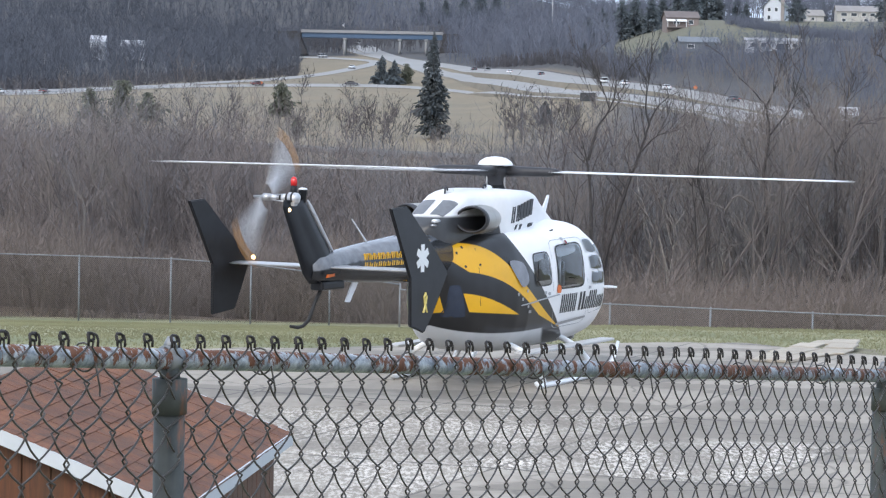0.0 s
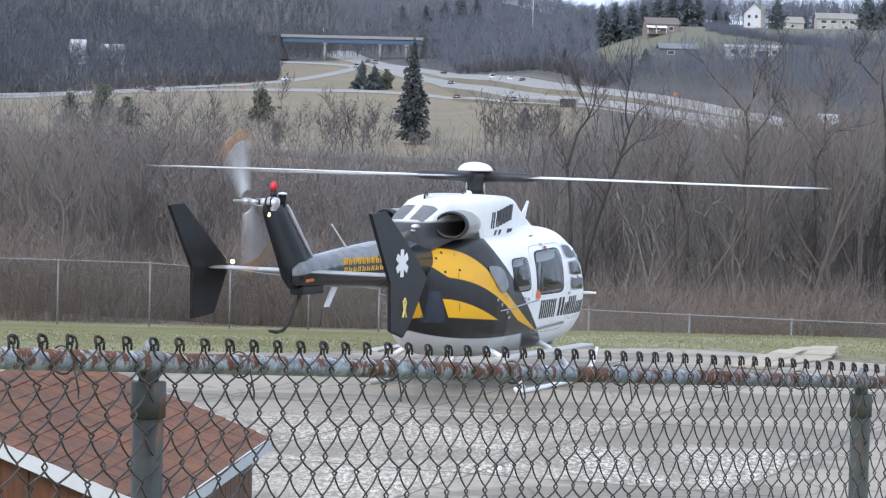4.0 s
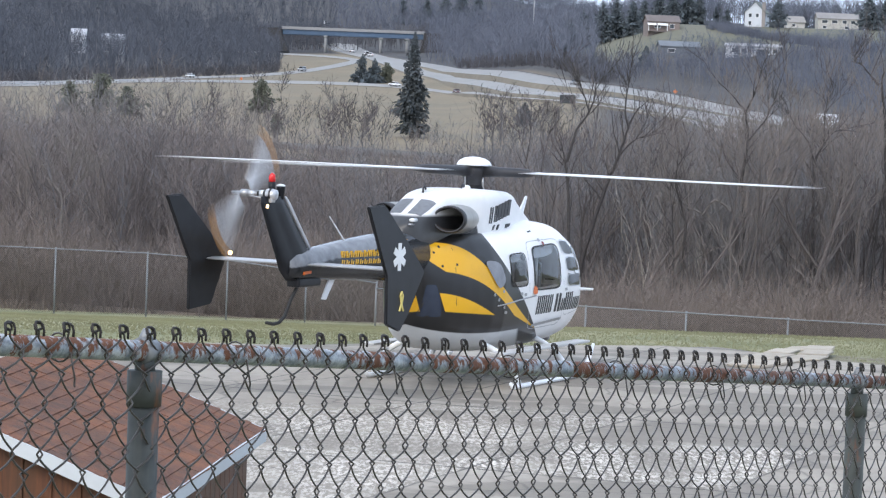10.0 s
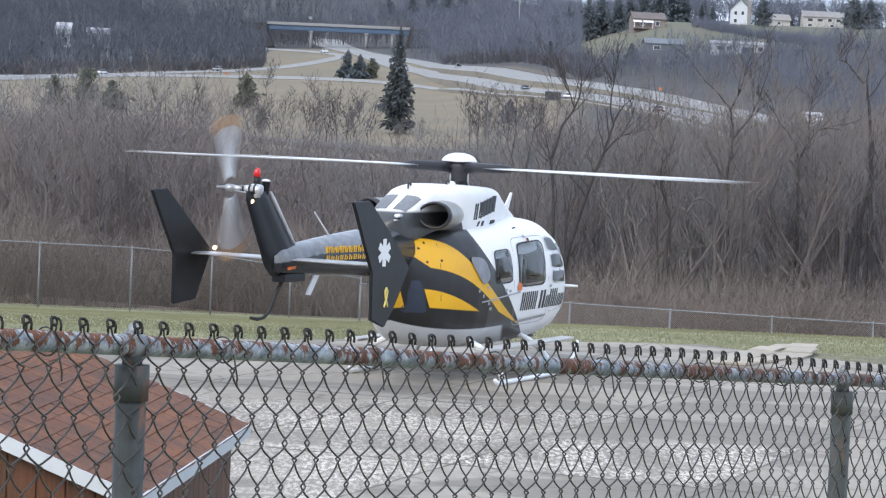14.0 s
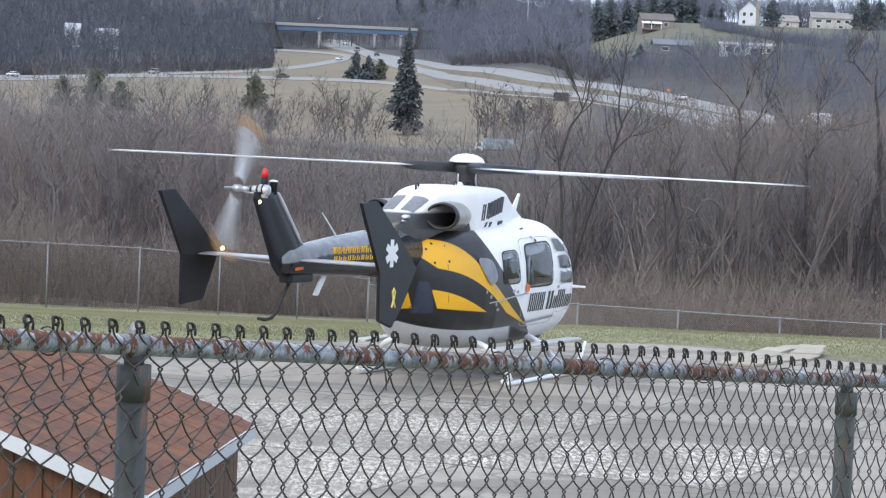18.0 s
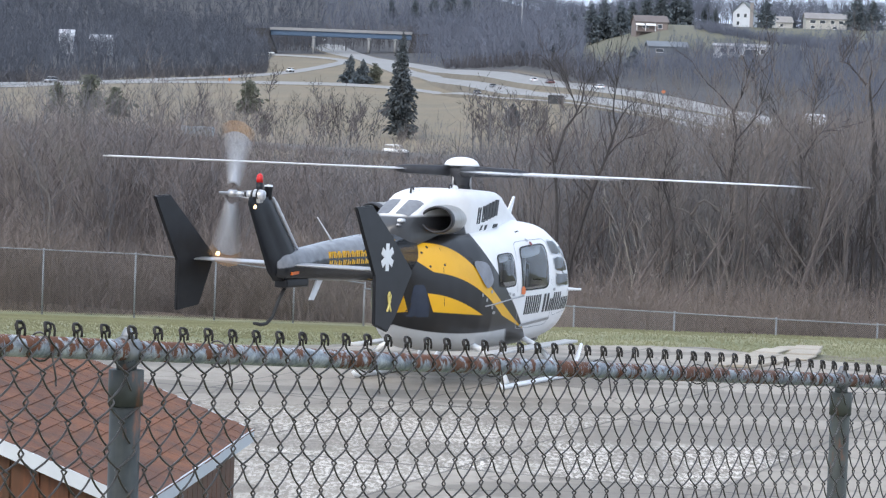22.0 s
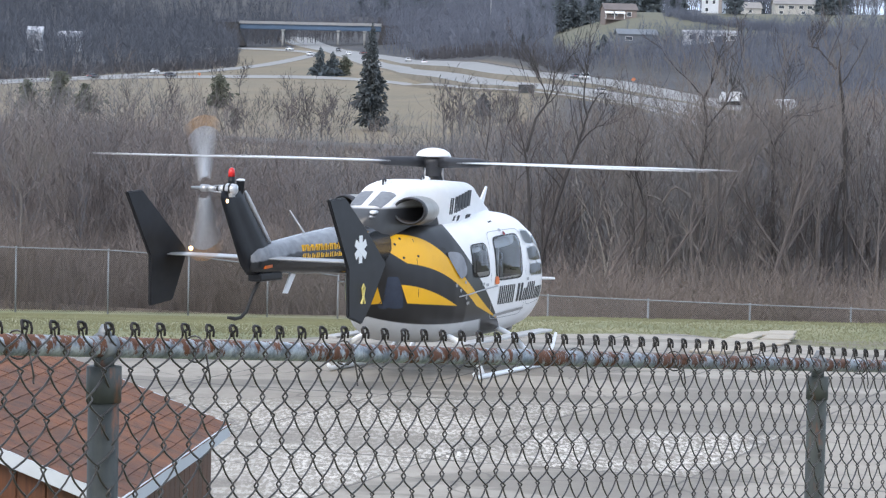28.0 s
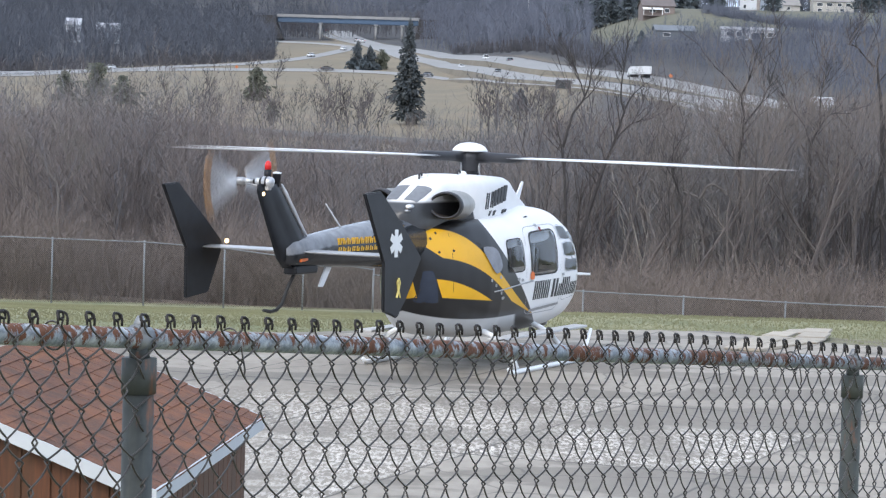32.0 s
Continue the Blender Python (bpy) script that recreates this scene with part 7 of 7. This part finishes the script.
def build_far_signs():
    s = empty("road_sign", pose(33.2, 788, land(33.2, 788), 0, 0, 4), "dark back of a road sign on two posts", "sign")
    bm = bmesh.new()
    box(bm, -2.3, -0.06, 1.6, 2.3, 0.06, 4.1, 0.03)
    part("panel", bm, mat("dark_sign_back", (0.035, 0.037, 0.04), 0.5, var=0.2), s)
    for x in (-1.5, 1.5):
        bm = bmesh.new()
        box(bm, x - 0.08, 0.07, -0.3, x + 0.08, 0.2, 3.9)
        part("post", bm, galv, s)
    for x, y in ((-86.5, 1071), (66, 800)):
        o = empty("work_sign", pose(x, y, land(x, y)), "orange roadside work sign", "sign", "orange signs")
        bm = bmesh.new()
        slab(bm, [(0, 1.1), (0.7, 1.8), (0, 2.5), (-0.7, 1.8)], "y", -0.03, 0.03)
        part("panel", bm, mat("orange_sign", (0.55, 0.17, 0.06), 0.6, var=0.1), o)
        bm = bmesh.new()
        box(bm, -0.06, 0.04, -0.2, 0.06, 0.12, 2.0)
        part("post", bm, galv, o)
    p = empty("light_pole", pose(37.5, 1330, land(37.5, 1330)), "tall pale highway light pole", "pole")
    bm = bmesh.new()
    tube(bm, [(0, 0, -1), (0, 0, 20), (0, 0, 44)], [0.3, 0.24, 0.16], 10)
    part("shaft", bm, mat("pale_pole_steel", (0.45, 0.46, 0.47), 0.5, 0.3), p, smooth=True)
    bm = bmesh.new()
    box(bm, -1.2, -0.25, 43.4, 1.2, 0.25, 43.9, 0.05)
    part("lamp_head", bm, galv, p)
    w = empty("box_trailer", pose(88.5, 634, land(88.5, 634), 0, 0, 20), "white box trailer parked below the highway", "trailer")
    bm = bmesh.new()
    box(bm, -2.7, -1.2, 1.0, 2.7, 1.2, 4.3, 0.08)
    part("body", bm, mat("trailer_white", (0.72, 0.75, 0.80), 0.5, var=0.1), w)
    for x in (-1.4, 1.6):
        bm = bmesh.new()
        tube(bm, [(x, -1.25, 0.5), (x, 1.25, 0.5)], 0.5, 12)
        part("wheel", bm, rubber, w)


build_far_signs()


# ---- far fence round the lawn ----
def build_far_fence():
    f = empty("far_fence", pose(0, 0, 0), "grey steel chain-link fence along the lawn", "fence")
    left = [(-22.4, 89.3, -0.78), (-19.4, 89.4, -0.80), (-16.35, 89.5, -0.83), (-13.29, 89.5, -0.86), (-10.18, 89.5, -0.89), (-7.51, 90.0, -1.05), (-4.85, 90.4, -1.36), (-2.43, 90.0, -1.63)]
    right = [(-2.43, 89.9, -1.80), (1.1, 88, -1.86), (4.5, 86, -1.88), (7.53, 83.4, -1.78), (10.69, 83, -1.83), (13.8, 82.6, -1.86), (16.9, 82.2, -1.9), (20, 82, -1.9)]
    for line in (left, right):
        bm = bmesh.new()
        tube(bm, line, 0.02, 8)
        part("top_rail", bm, galv2, f, "thin grey rail", True)
        for x, y, z in line:
            bm = bmesh.new()
            tube(bm, [(x, y + 0.03, land(x, y) - 0.2), (x, y + 0.03, z + 0.05)], 0.032, 10)
            part("post", bm, galv2, f, "grey fence post", True)
    # slack diagonal wires of the mesh
    for line in (left, right):
        for a, b in zip(line, line[1:]):
            verts, faces = [], []
            a, b = Vector(a), Vector(b)
            n = 44
            lowa, lowb = land(a.x, a.y) + 0.05, land(b.x, b.y) + 0.05
            for k in range(-n, n + 1, 1):
                for s in (1, -1):
                    u0, u1 = k / n, (k + n * 0.68) / n
                    if s < 0:
                        u0, u1 = u1, u0
                    # clip to the bay
                    t0, t1 = 0.0, 1.0
                    du = u1 - u0
                    lo, hi = sorted(((0 - u0) / du, (1 - u0) / du))
                    t0, t1 = max(t0, lo), min(t1, hi)
                    if t1 - t0 < 0.02:
                        continue
                    ps = []
                    for t in (t0, t1):
                        u = u0 + du * t
                        base = lowa + (lowb - lowa) * u
                        topz = a.z + (b.z - a.z) * u
                        ps.append(Vector((a.x + (b.x - a.x) * u, a.y + (b.y - a.y) * u, base + (topz - base) * t)))
                    w = Vector((0.0034, 0, 0.0034))
                    i = len(verts)
                    verts += [ps[0] - w, ps[0] + w, ps[1] + w, ps[1] - w]
                    faces.append((i, i + 1, i + 2, i + 3))
            data_part("mesh", verts, faces, wire_mat, f)


galv2 = mat("grey_fence_steel", (0.20, 0.215, 0.23), 0.6, 0.2, var=0.15)
build_far_fence()


# ---- grass on the lawn ----
def build_grass():
    rng = np.random.default_rng(21)
    n = 60000
    verts, faces = [], []
    for i in range(n):
        y = rng.uniform(44, 88)
        x = rng.uniform(-0.19, 0.19) * y
        if y < pad_edge(x) + 0.02 + 0.3 * rng.random() ** 3:
            continue
        if 4.3 < x < 7.3 and y < 49.7 and y - 44.2 < (x - 4.3) * 2.2 + 1.2:
            continue
        if x > 3 and y < 49.4 and rng.random() < 0.6:
            continue
        z = land(x, y)
        h = rng.uniform(0.015, 0.045)
        a = rng.uniform(-0.6, 0.6)
        b = len(verts)
        verts += [(x - 0.012, y, z), (x + 0.012, y + 0.006, z), (x + a * h, y + rng.uniform(-0.5, 0.5) * h, z + h)]
        faces.append((b, b + 1, b + 2))
    m = mat("winter_grass_blades", (0.225, 0.224, 0.132), 0.9, var=0.34, scale=0.45, island=0.10)
    tagged(data_part("grass", verts, faces, m), "short yellow-green winter grass on the lawn", "grass", kind="stuff")


build_grass()


# ---- cars ----
def build_car(name, color, label, kind="sedan", group="cars on the far roads"):
    """Small car, nose along +x, wheels on z = 0."""
    c = empty(name, pose(0, 0, 0), label, "car" if kind != "truck" else "truck", group)
    body_m = mat(name + "_paint", color, 0.3, var=0.06, coat=0.5)
    L, W = (4.7, 1.8) if kind != "van" else (4.9, 1.9)
    H = 1.46 if kind == "sedan" else 1.85
    bm = bmesh.new()
    prof = {"sedan": [(-2.3, 0.35), (-2.33, 0.75), (-2.2, 0.95), (-1.6, 1.0), (1.0, 0.98), (2.0, 0.85), (2.33, 0.65), (2.3, 0.35)], "van": [(-2.4, 0.4), (-2.42, 1.0), (-2.3, 1.1), (1.2, 1.08), (2.2, 0.95), (2.4, 0.7), (2.38, 0.4)]}[kind]
    slab(bm, prof, "y", -W / 2, W / 2)
    bmesh.ops.bevel(bm, geom=list(bm.edges), offset=0.09, segments=2, affect="EDGES")
    part("body", bm, body_m, c, smooth=True)
    top = {"sedan": [(-1.75, 0.98), (-1.05, 1.40), (-0.6, H), (0.15, H), (0.55, 1.38), (1.25, 0.96)], "van": [(-2.3, 1.05), (-2.1, 1.75), (-1.6, H), (0.3, H), (0.7, 1.75), (1.35, 1.05)]}[kind]
    bm = bmesh.new()
    lo = [bm.verts.new((x, -W / 2 + 0.08 + 0.14 * (z - 1.0) / 0.46, z)) for x, z in top]
    hi = [bm.verts.new((x, W / 2 - 0.08 - 0.14 * (z - 1.0) / 0.46, z)) for x, z in top]
    bm.faces.new(lo)
    bm.faces.new(hi[::-1])
    for k in range(len(top)):
        bm.faces.new((lo[k], hi[k], hi[(k + 1) % len(top)], lo[(k + 1) % len(top)]))
    part("glasshouse", bm, tint, c, "dark windows")
    bm = bmesh.new()
    roof = [p for p in top if p[1] > H - 0.12]
    slab(bm, [(roof[0][0] - 0.05, roof[0][1] - 0.01), *[(x, z + 0.015) for x, z in roof[1:-1]], (roof[-1][0] + 0.05, roof[-1][1] - 0.01), (roof[-1][0], roof[-1][1] - 0.05), (roof[0][0], roof[0][1] - 0.05)], "y", -W / 2 + 0.2, W / 2 - 0.2)
    bmesh.ops.bevel(bm, geom=list(bm.edges), offset=0.015, segments=2, affect="EDGES")
    part("roof", bm, body_m, c, smooth=True)
    for s in (-1, 1):  # pillars and roof edge
        y = s * (W / 2 - 0.2)
        bm = bmesh.new()
        tube(bm, [(x, s * (W / 2 - 0.07 - 0.14 * (z - 1.0) / 0.46), z) for x, z in top], 0.035, 6)
        tube(bm, [(-0.3, s * (W / 2 - 0.065), 0.98), (-0.35, s * (W / 2 - 0.2), H)], 0.03, 6)
        part("pillar", bm, body_m, c, smooth=True)
    for x in (-1.4, 1.45):
        for s in (-1, 1):
            bm = bmesh.new()
            tube(bm, [(x, s * (W / 2 - 0.2), 0.32), (x, s * (W / 2 + 0.01), 0.32)], 0.32, 16)
            w = part("wheel", bm, rubber, c)
            bm = bmesh.new()
            tube(bm, [(x, s * (W / 2 + 0.005), 0.32), (x, s * (W / 2 + 0.02), 0.32)], 0.19, 12)
            part("rim", bm, grey_metal, w)
    for s in (-1, 1):
        bm = bmesh.new()
        box(bm, 2.22, s * 0.65 - 0.16, 0.66, 2.34, s * 0.65 + 0.16, 0.78, 0.02)
        part("headlight", bm, white_paint, c)
        bm = bmesh.new()
        box(bm, -2.36, s * 0.66 - 0.14, 0.74, -2.26, s * 0.66 + 0.14, 0.86, 0.02)
        part("tail_light", bm, red_glass, c)
    return c


def build_lorry():
    c = empty("lorry", pose(0, 0, 0), "white articulated lorry on the highway", "truck", "cars on the far roads")
    white = mat("lorry_white", (0.64, 0.65, 0.66), 0.5, var=0.08)
    bm = bmesh.new()
    box(bm, -11.0, -1.25, 1.1, 4.2, 1.25, 3.55, 0.06)
    part("trailer", bm, white, c)
    bm = bmesh.new()
    slab(bm, [(4.8, 0.6), (7.4, 0.6), (7.4, 1.7), (6.9, 1.9), (6.6, 2.9), (4.8, 3.1)], "y", -1.2, 1.2)
    bmesh.ops.bevel(bm, geom=list(bm.edges), offset=0.08, segments=2, affect="EDGES")
    part("cab", bm, white, c)
    for x in (-9.5, -8.3, 3.0, 4.3, 6.6):
        bm = bmesh.new()
        tube(bm, [(x, -1.25, 0.5), (x, 1.25, 0.5)], 0.5, 14)
        part("wheel", bm, rubber, c)
    return c


def build_box_truck():
    c = empty("box_truck", pose(0, 0, 0), "box truck with a pale blue body on the valley road", "truck", "cars on the far roads")
    blue = mat("pale_blue_body", (0.30, 0.41, 0.48), 0.5, var=0.1, scale=1.5)
    white = mat("truck_cab_white", (0.70, 0.71, 0.72), 0.45, var=0.08)
    bm = bmesh.new()
    box(bm, -5.6, -1.2, 0.95, 2.6, 1.2, 3.3, 0.06)
    part("body", bm, blue, c)
    bm = bmesh.new()
    box(bm, -5.5, -0.5, 0.6, 4.6, 0.5, 0.95, 0.03)
    part("chassis", bm, black_paint, c)
    bm = bmesh.new()
    slab(bm, [(2.75, 0.55), (5.0, 0.55), (5.0, 1.35), (4.5, 1.55), (4.1, 2.55), (2.75, 2.65)], "y", -1.1, 1.1)
    bmesh.ops.bevel(bm, geom=list(bm.edges), offset=0.08, segments=2, affect="EDGES")
    cab = part("cab", bm, white, c)
    for k in (-1, 1):
        bm = bmesh.new()
        slab(bm, [(3.0, 1.6), (4.25, 1.6), (3.98, 2.35), (3.0, 2.4)], "y", k * 1.09, k * 1.115)
        part("window", bm, tint, cab, "dark side window")
    for x in (-3.9, -2.8, 3.9):
        for k in (-1, 1):
            bm = bmesh.new()
            tube(bm, [(x, k * 0.85, 0.5), (x, k * 1.18, 0.5)], 0.5, 14)
            part("wheel", bm, rubber, c)
    return c


CAR_KINDS = [
    build_car("car", (0.75, 0.76, 0.78), "white car on the far road"),
    build_car("car", (0.05, 0.05, 0.06), "dark car on the far road"),
    build_car("car", (0.30, 0.31, 0.33), "grey car on the far road", "van"),
    build_car("car", (0.10, 0.03, 0.03), "dark red car on the far road"),
    build_car("car", (0.75, 0.76, 0.78), "white van on the far road", "van"),
]
for model in CAR_KINDS:  # large American cars
    model.scale = (1.2, 1.2, 1.2)
white_sedan = build_car("car", (0.70, 0.74, 0.80), "white saloon car driving behind the lawn", "sedan", "car behind the lawn")
lorry = build_lorry()
lorry.scale = (0.98, 0.98, 0.98)
box_truck = build_box_truck()


# ---- what moves ----
ROTOR_TURNS = ((0.0, -0.29), (0.25, 0), (1.12, 1), (6.68, 8), (7.43, 9), (9.0, 11.14), (13.1, 17), (13.77, 18), (14.48, 19), (19.0, 25.58), (23.0, 31.56), (28.0, 39.3), (31.07, 44), (31.68, 45), (32.0, 45.46))
TAIL_TURNS = ((0, -45), (1, -90), (2, -110), (3, -135), (6, -200), (7, -145), (8, -230), (9, -160), (10, -230), (11, -155), (12, -210), (13, -270), (14, -350), (17, -345), (18, -380), (19, -430), (20, -465), (21, -510), (22, -548), (23, -580), (24, -620), (25, -645), (28, -715), (29, -740), (30, -755), (31, -780), (32, -805))
TRAFFIC = [  # road, kind of car, seconds, metres along the road at that time, speed along it
    ("UPPER", 0, 2.0, 377, -50), ("UPPER", 1, 2.0, 453, -56), ("UPPER", 4, 2.0, 579, -48), ("UPPER", 0, 2.0, 646, -55), ("UPPER", 1, 1.0, 326, -42), ("UPPER", 2, 1.0, 361, -48),
    ("UPPER", 0, 6.5, 342, -56), ("UPPER", 1, 7.0, 382, -62), ("UPPER", 2, 12.0, 545, -60), ("UPPER", 3, 24.0, 522, -63), ("UPPER", 0, 24.0, 612, -52), ("UPPER", 0, 28.5, 335, -44), ("UPPER", 4, 30.0, 606, -64), ("UPPER", 1, 31.0, 591, -44),
    ("LOWER", 2, 6.0, 553, 98), ("LOWER", 1, 6.0, 611, 98), ("LOWER", 1, 12.5, 530, 85), ("LOWER", 1, 21.0, 490, 90), ("LOWER", 0, 23.5, 456, 72), ("LOWER", 0, 31.0, 408, 52), ("LOWER", 1, 31.0, 483, 91),
    ("VALLEY_ROAD", 4, 22.0, 201, 21.5), ("RAMP", 0, 0.0, 192, 16), ("RAMP", 2, 7.0, 183, 18), ("RAMP", 0, 18.0, 165, 18), ("RAMP", 0, 31.0, 201, 18), ("RAMP", 0, 32.0, 157, 18),
]
COUNTRY_CARS = ((1, 1.2), (3, 2.84), (3, 8.84), (0, 10.0), (1, 19.9), (1, 31.4), (1, 33.2))  # kind of car, seconds when it leaves the bend of the country road
COUNTRY_PACE = ((-40, -1153), (0, 97), (10, 347), (11, 392), (12, 473), (13, 546), (14, 620), (50, 3284))  # seconds, metres along the country road
ROADS = {"UPPER": UPPER, "LOWER": LOWER, "LOW_ROAD": LOW_ROAD, "RAMP": RAMP, "VALLEY_ROAD": VALLEY_ROAD}


def along(road):
    pts = resample(ROADS[road], 4)
    s = [0.0]
    for a, b in zip(pts, pts[1:]):
        s.append(s[-1] + (b - a).length)
    return pts, s


def road_pose(pts, s, d, width, back):
    n = len(s)
    if d < 0:
        p, w = pts[0] + (pts[0] - pts[1]).normalized() * -d, (pts[1] - pts[0])
    elif d > s[-1]:
        p, w = pts[-1] + (pts[-1] - pts[-2]).normalized() * (d - s[-1]), (pts[-1] - pts[-2])
    else:
        i = min(n - 2, int(np.searchsorted(s, d, "right")) - 1)
        f = (d - s[i]) / (s[i + 1] - s[i])
        p, w = pts[i].lerp(pts[i + 1], f), pts[i + 1] - pts[i]
    a = math.degrees(math.atan2(w.y, w.x)) + (180 if back else 0)
    z = road_top(p, w.normalized(), width) if 0 <= d <= s[-1] else land(p.x, p.y)
    return pose(p.x, p.y, z + 0.02, 0, 0, a)


def drive(thing, road, place, berth=0):
    """Keys a car whose place(t) is in metres along the road; past the road's ends it waits in a berth of its own."""
    pts, s = along(road)
    lo, hi = -20.0 - 8 * berth, s[-1] + 20 + 8 * berth
    back = place(1) < place(0)
    walk(thing, [(t, road_pose(pts, s, min(hi, max(lo, place(t))), WIDTH[road], back)) for t in np.arange(0, 32.5, 0.5)])


def motions():
    rows, tail = [], []
    ts, ns = [r[0] for r in ROTOR_TURNS], [r[1] for r in ROTOR_TURNS]
    tt, tn = [r[0] for r in TAIL_TURNS], [r[1] for r in TAIL_TURNS]
    mast = pose(0, 0, 3.23) @ pose(0, 0, 0, 0, 0, -65) @ pose(0, 0, 0, -0.85, 0.5) @ pose(0, 0, 0, 0, 0, 65)
    for i in range(32 * FPS + 1):
        t = i / FPS
        a = 180 + 7.7 + 90 * between(ts, ns, t) + 30 * i - 65
        rows.append((t, mast @ pose(0, 0, 0, 0, 0, a)))
        tail.append((t, pose(-6.5, 0.36, 2.93) @ pose(0, 0, 0, 0, -(between(tt, tn, t) + 84 * i))))
    walk(main_rotor, rows)
    walk(tail_rotor, tail)
    cars, used = [], set()
    country = [("LOW_ROAD", kind, t0) for kind, t0 in COUNTRY_CARS]
    for row in TRAFFIC + country:  # all the copies first: a copy would share its model's keys
        cars.append(copy_thing(CAR_KINDS[row[1]], pose(0, 0, 0)) if row[1] in used else CAR_KINDS[row[1]])
        used.add(row[1])
    for i, (car, (road, kind, t0, d0, speed)) in enumerate(zip(cars, TRAFFIC)):
        drive(car, road, lambda t: d0 + speed * (t - t0), i)
    for i, (car, (road, kind, t0)) in enumerate(zip(cars[len(TRAFFIC):], country)):
        drive(car, road, lambda t: between([p[0] for p in COUNTRY_PACE], [p[1] for p in COUNTRY_PACE], 10 + t - t0), i)
    drive(box_truck, "VALLEY_ROAD", lambda t: 207 - 19.2 * (t - 18.88), 41)
    drive(lorry, "UPPER", lambda t: 784 - 32 * (t - 31), 40)
    # white saloon behind the lawn
    xs = [(0, 1.4), (9.9, 1.4), (10.2, 1.7), (10.5, 3.19), (11.1, 8.14), (11.5, 11.45), (11.9, 14.83), (13.0, 24.0), (15.0, 38.0), (17.0, 44.0), (32.0, 44.0)]
    walk(white_sedan, [(t, pose(x, 87, land(x, 87))) for t, x in xs])


motions()
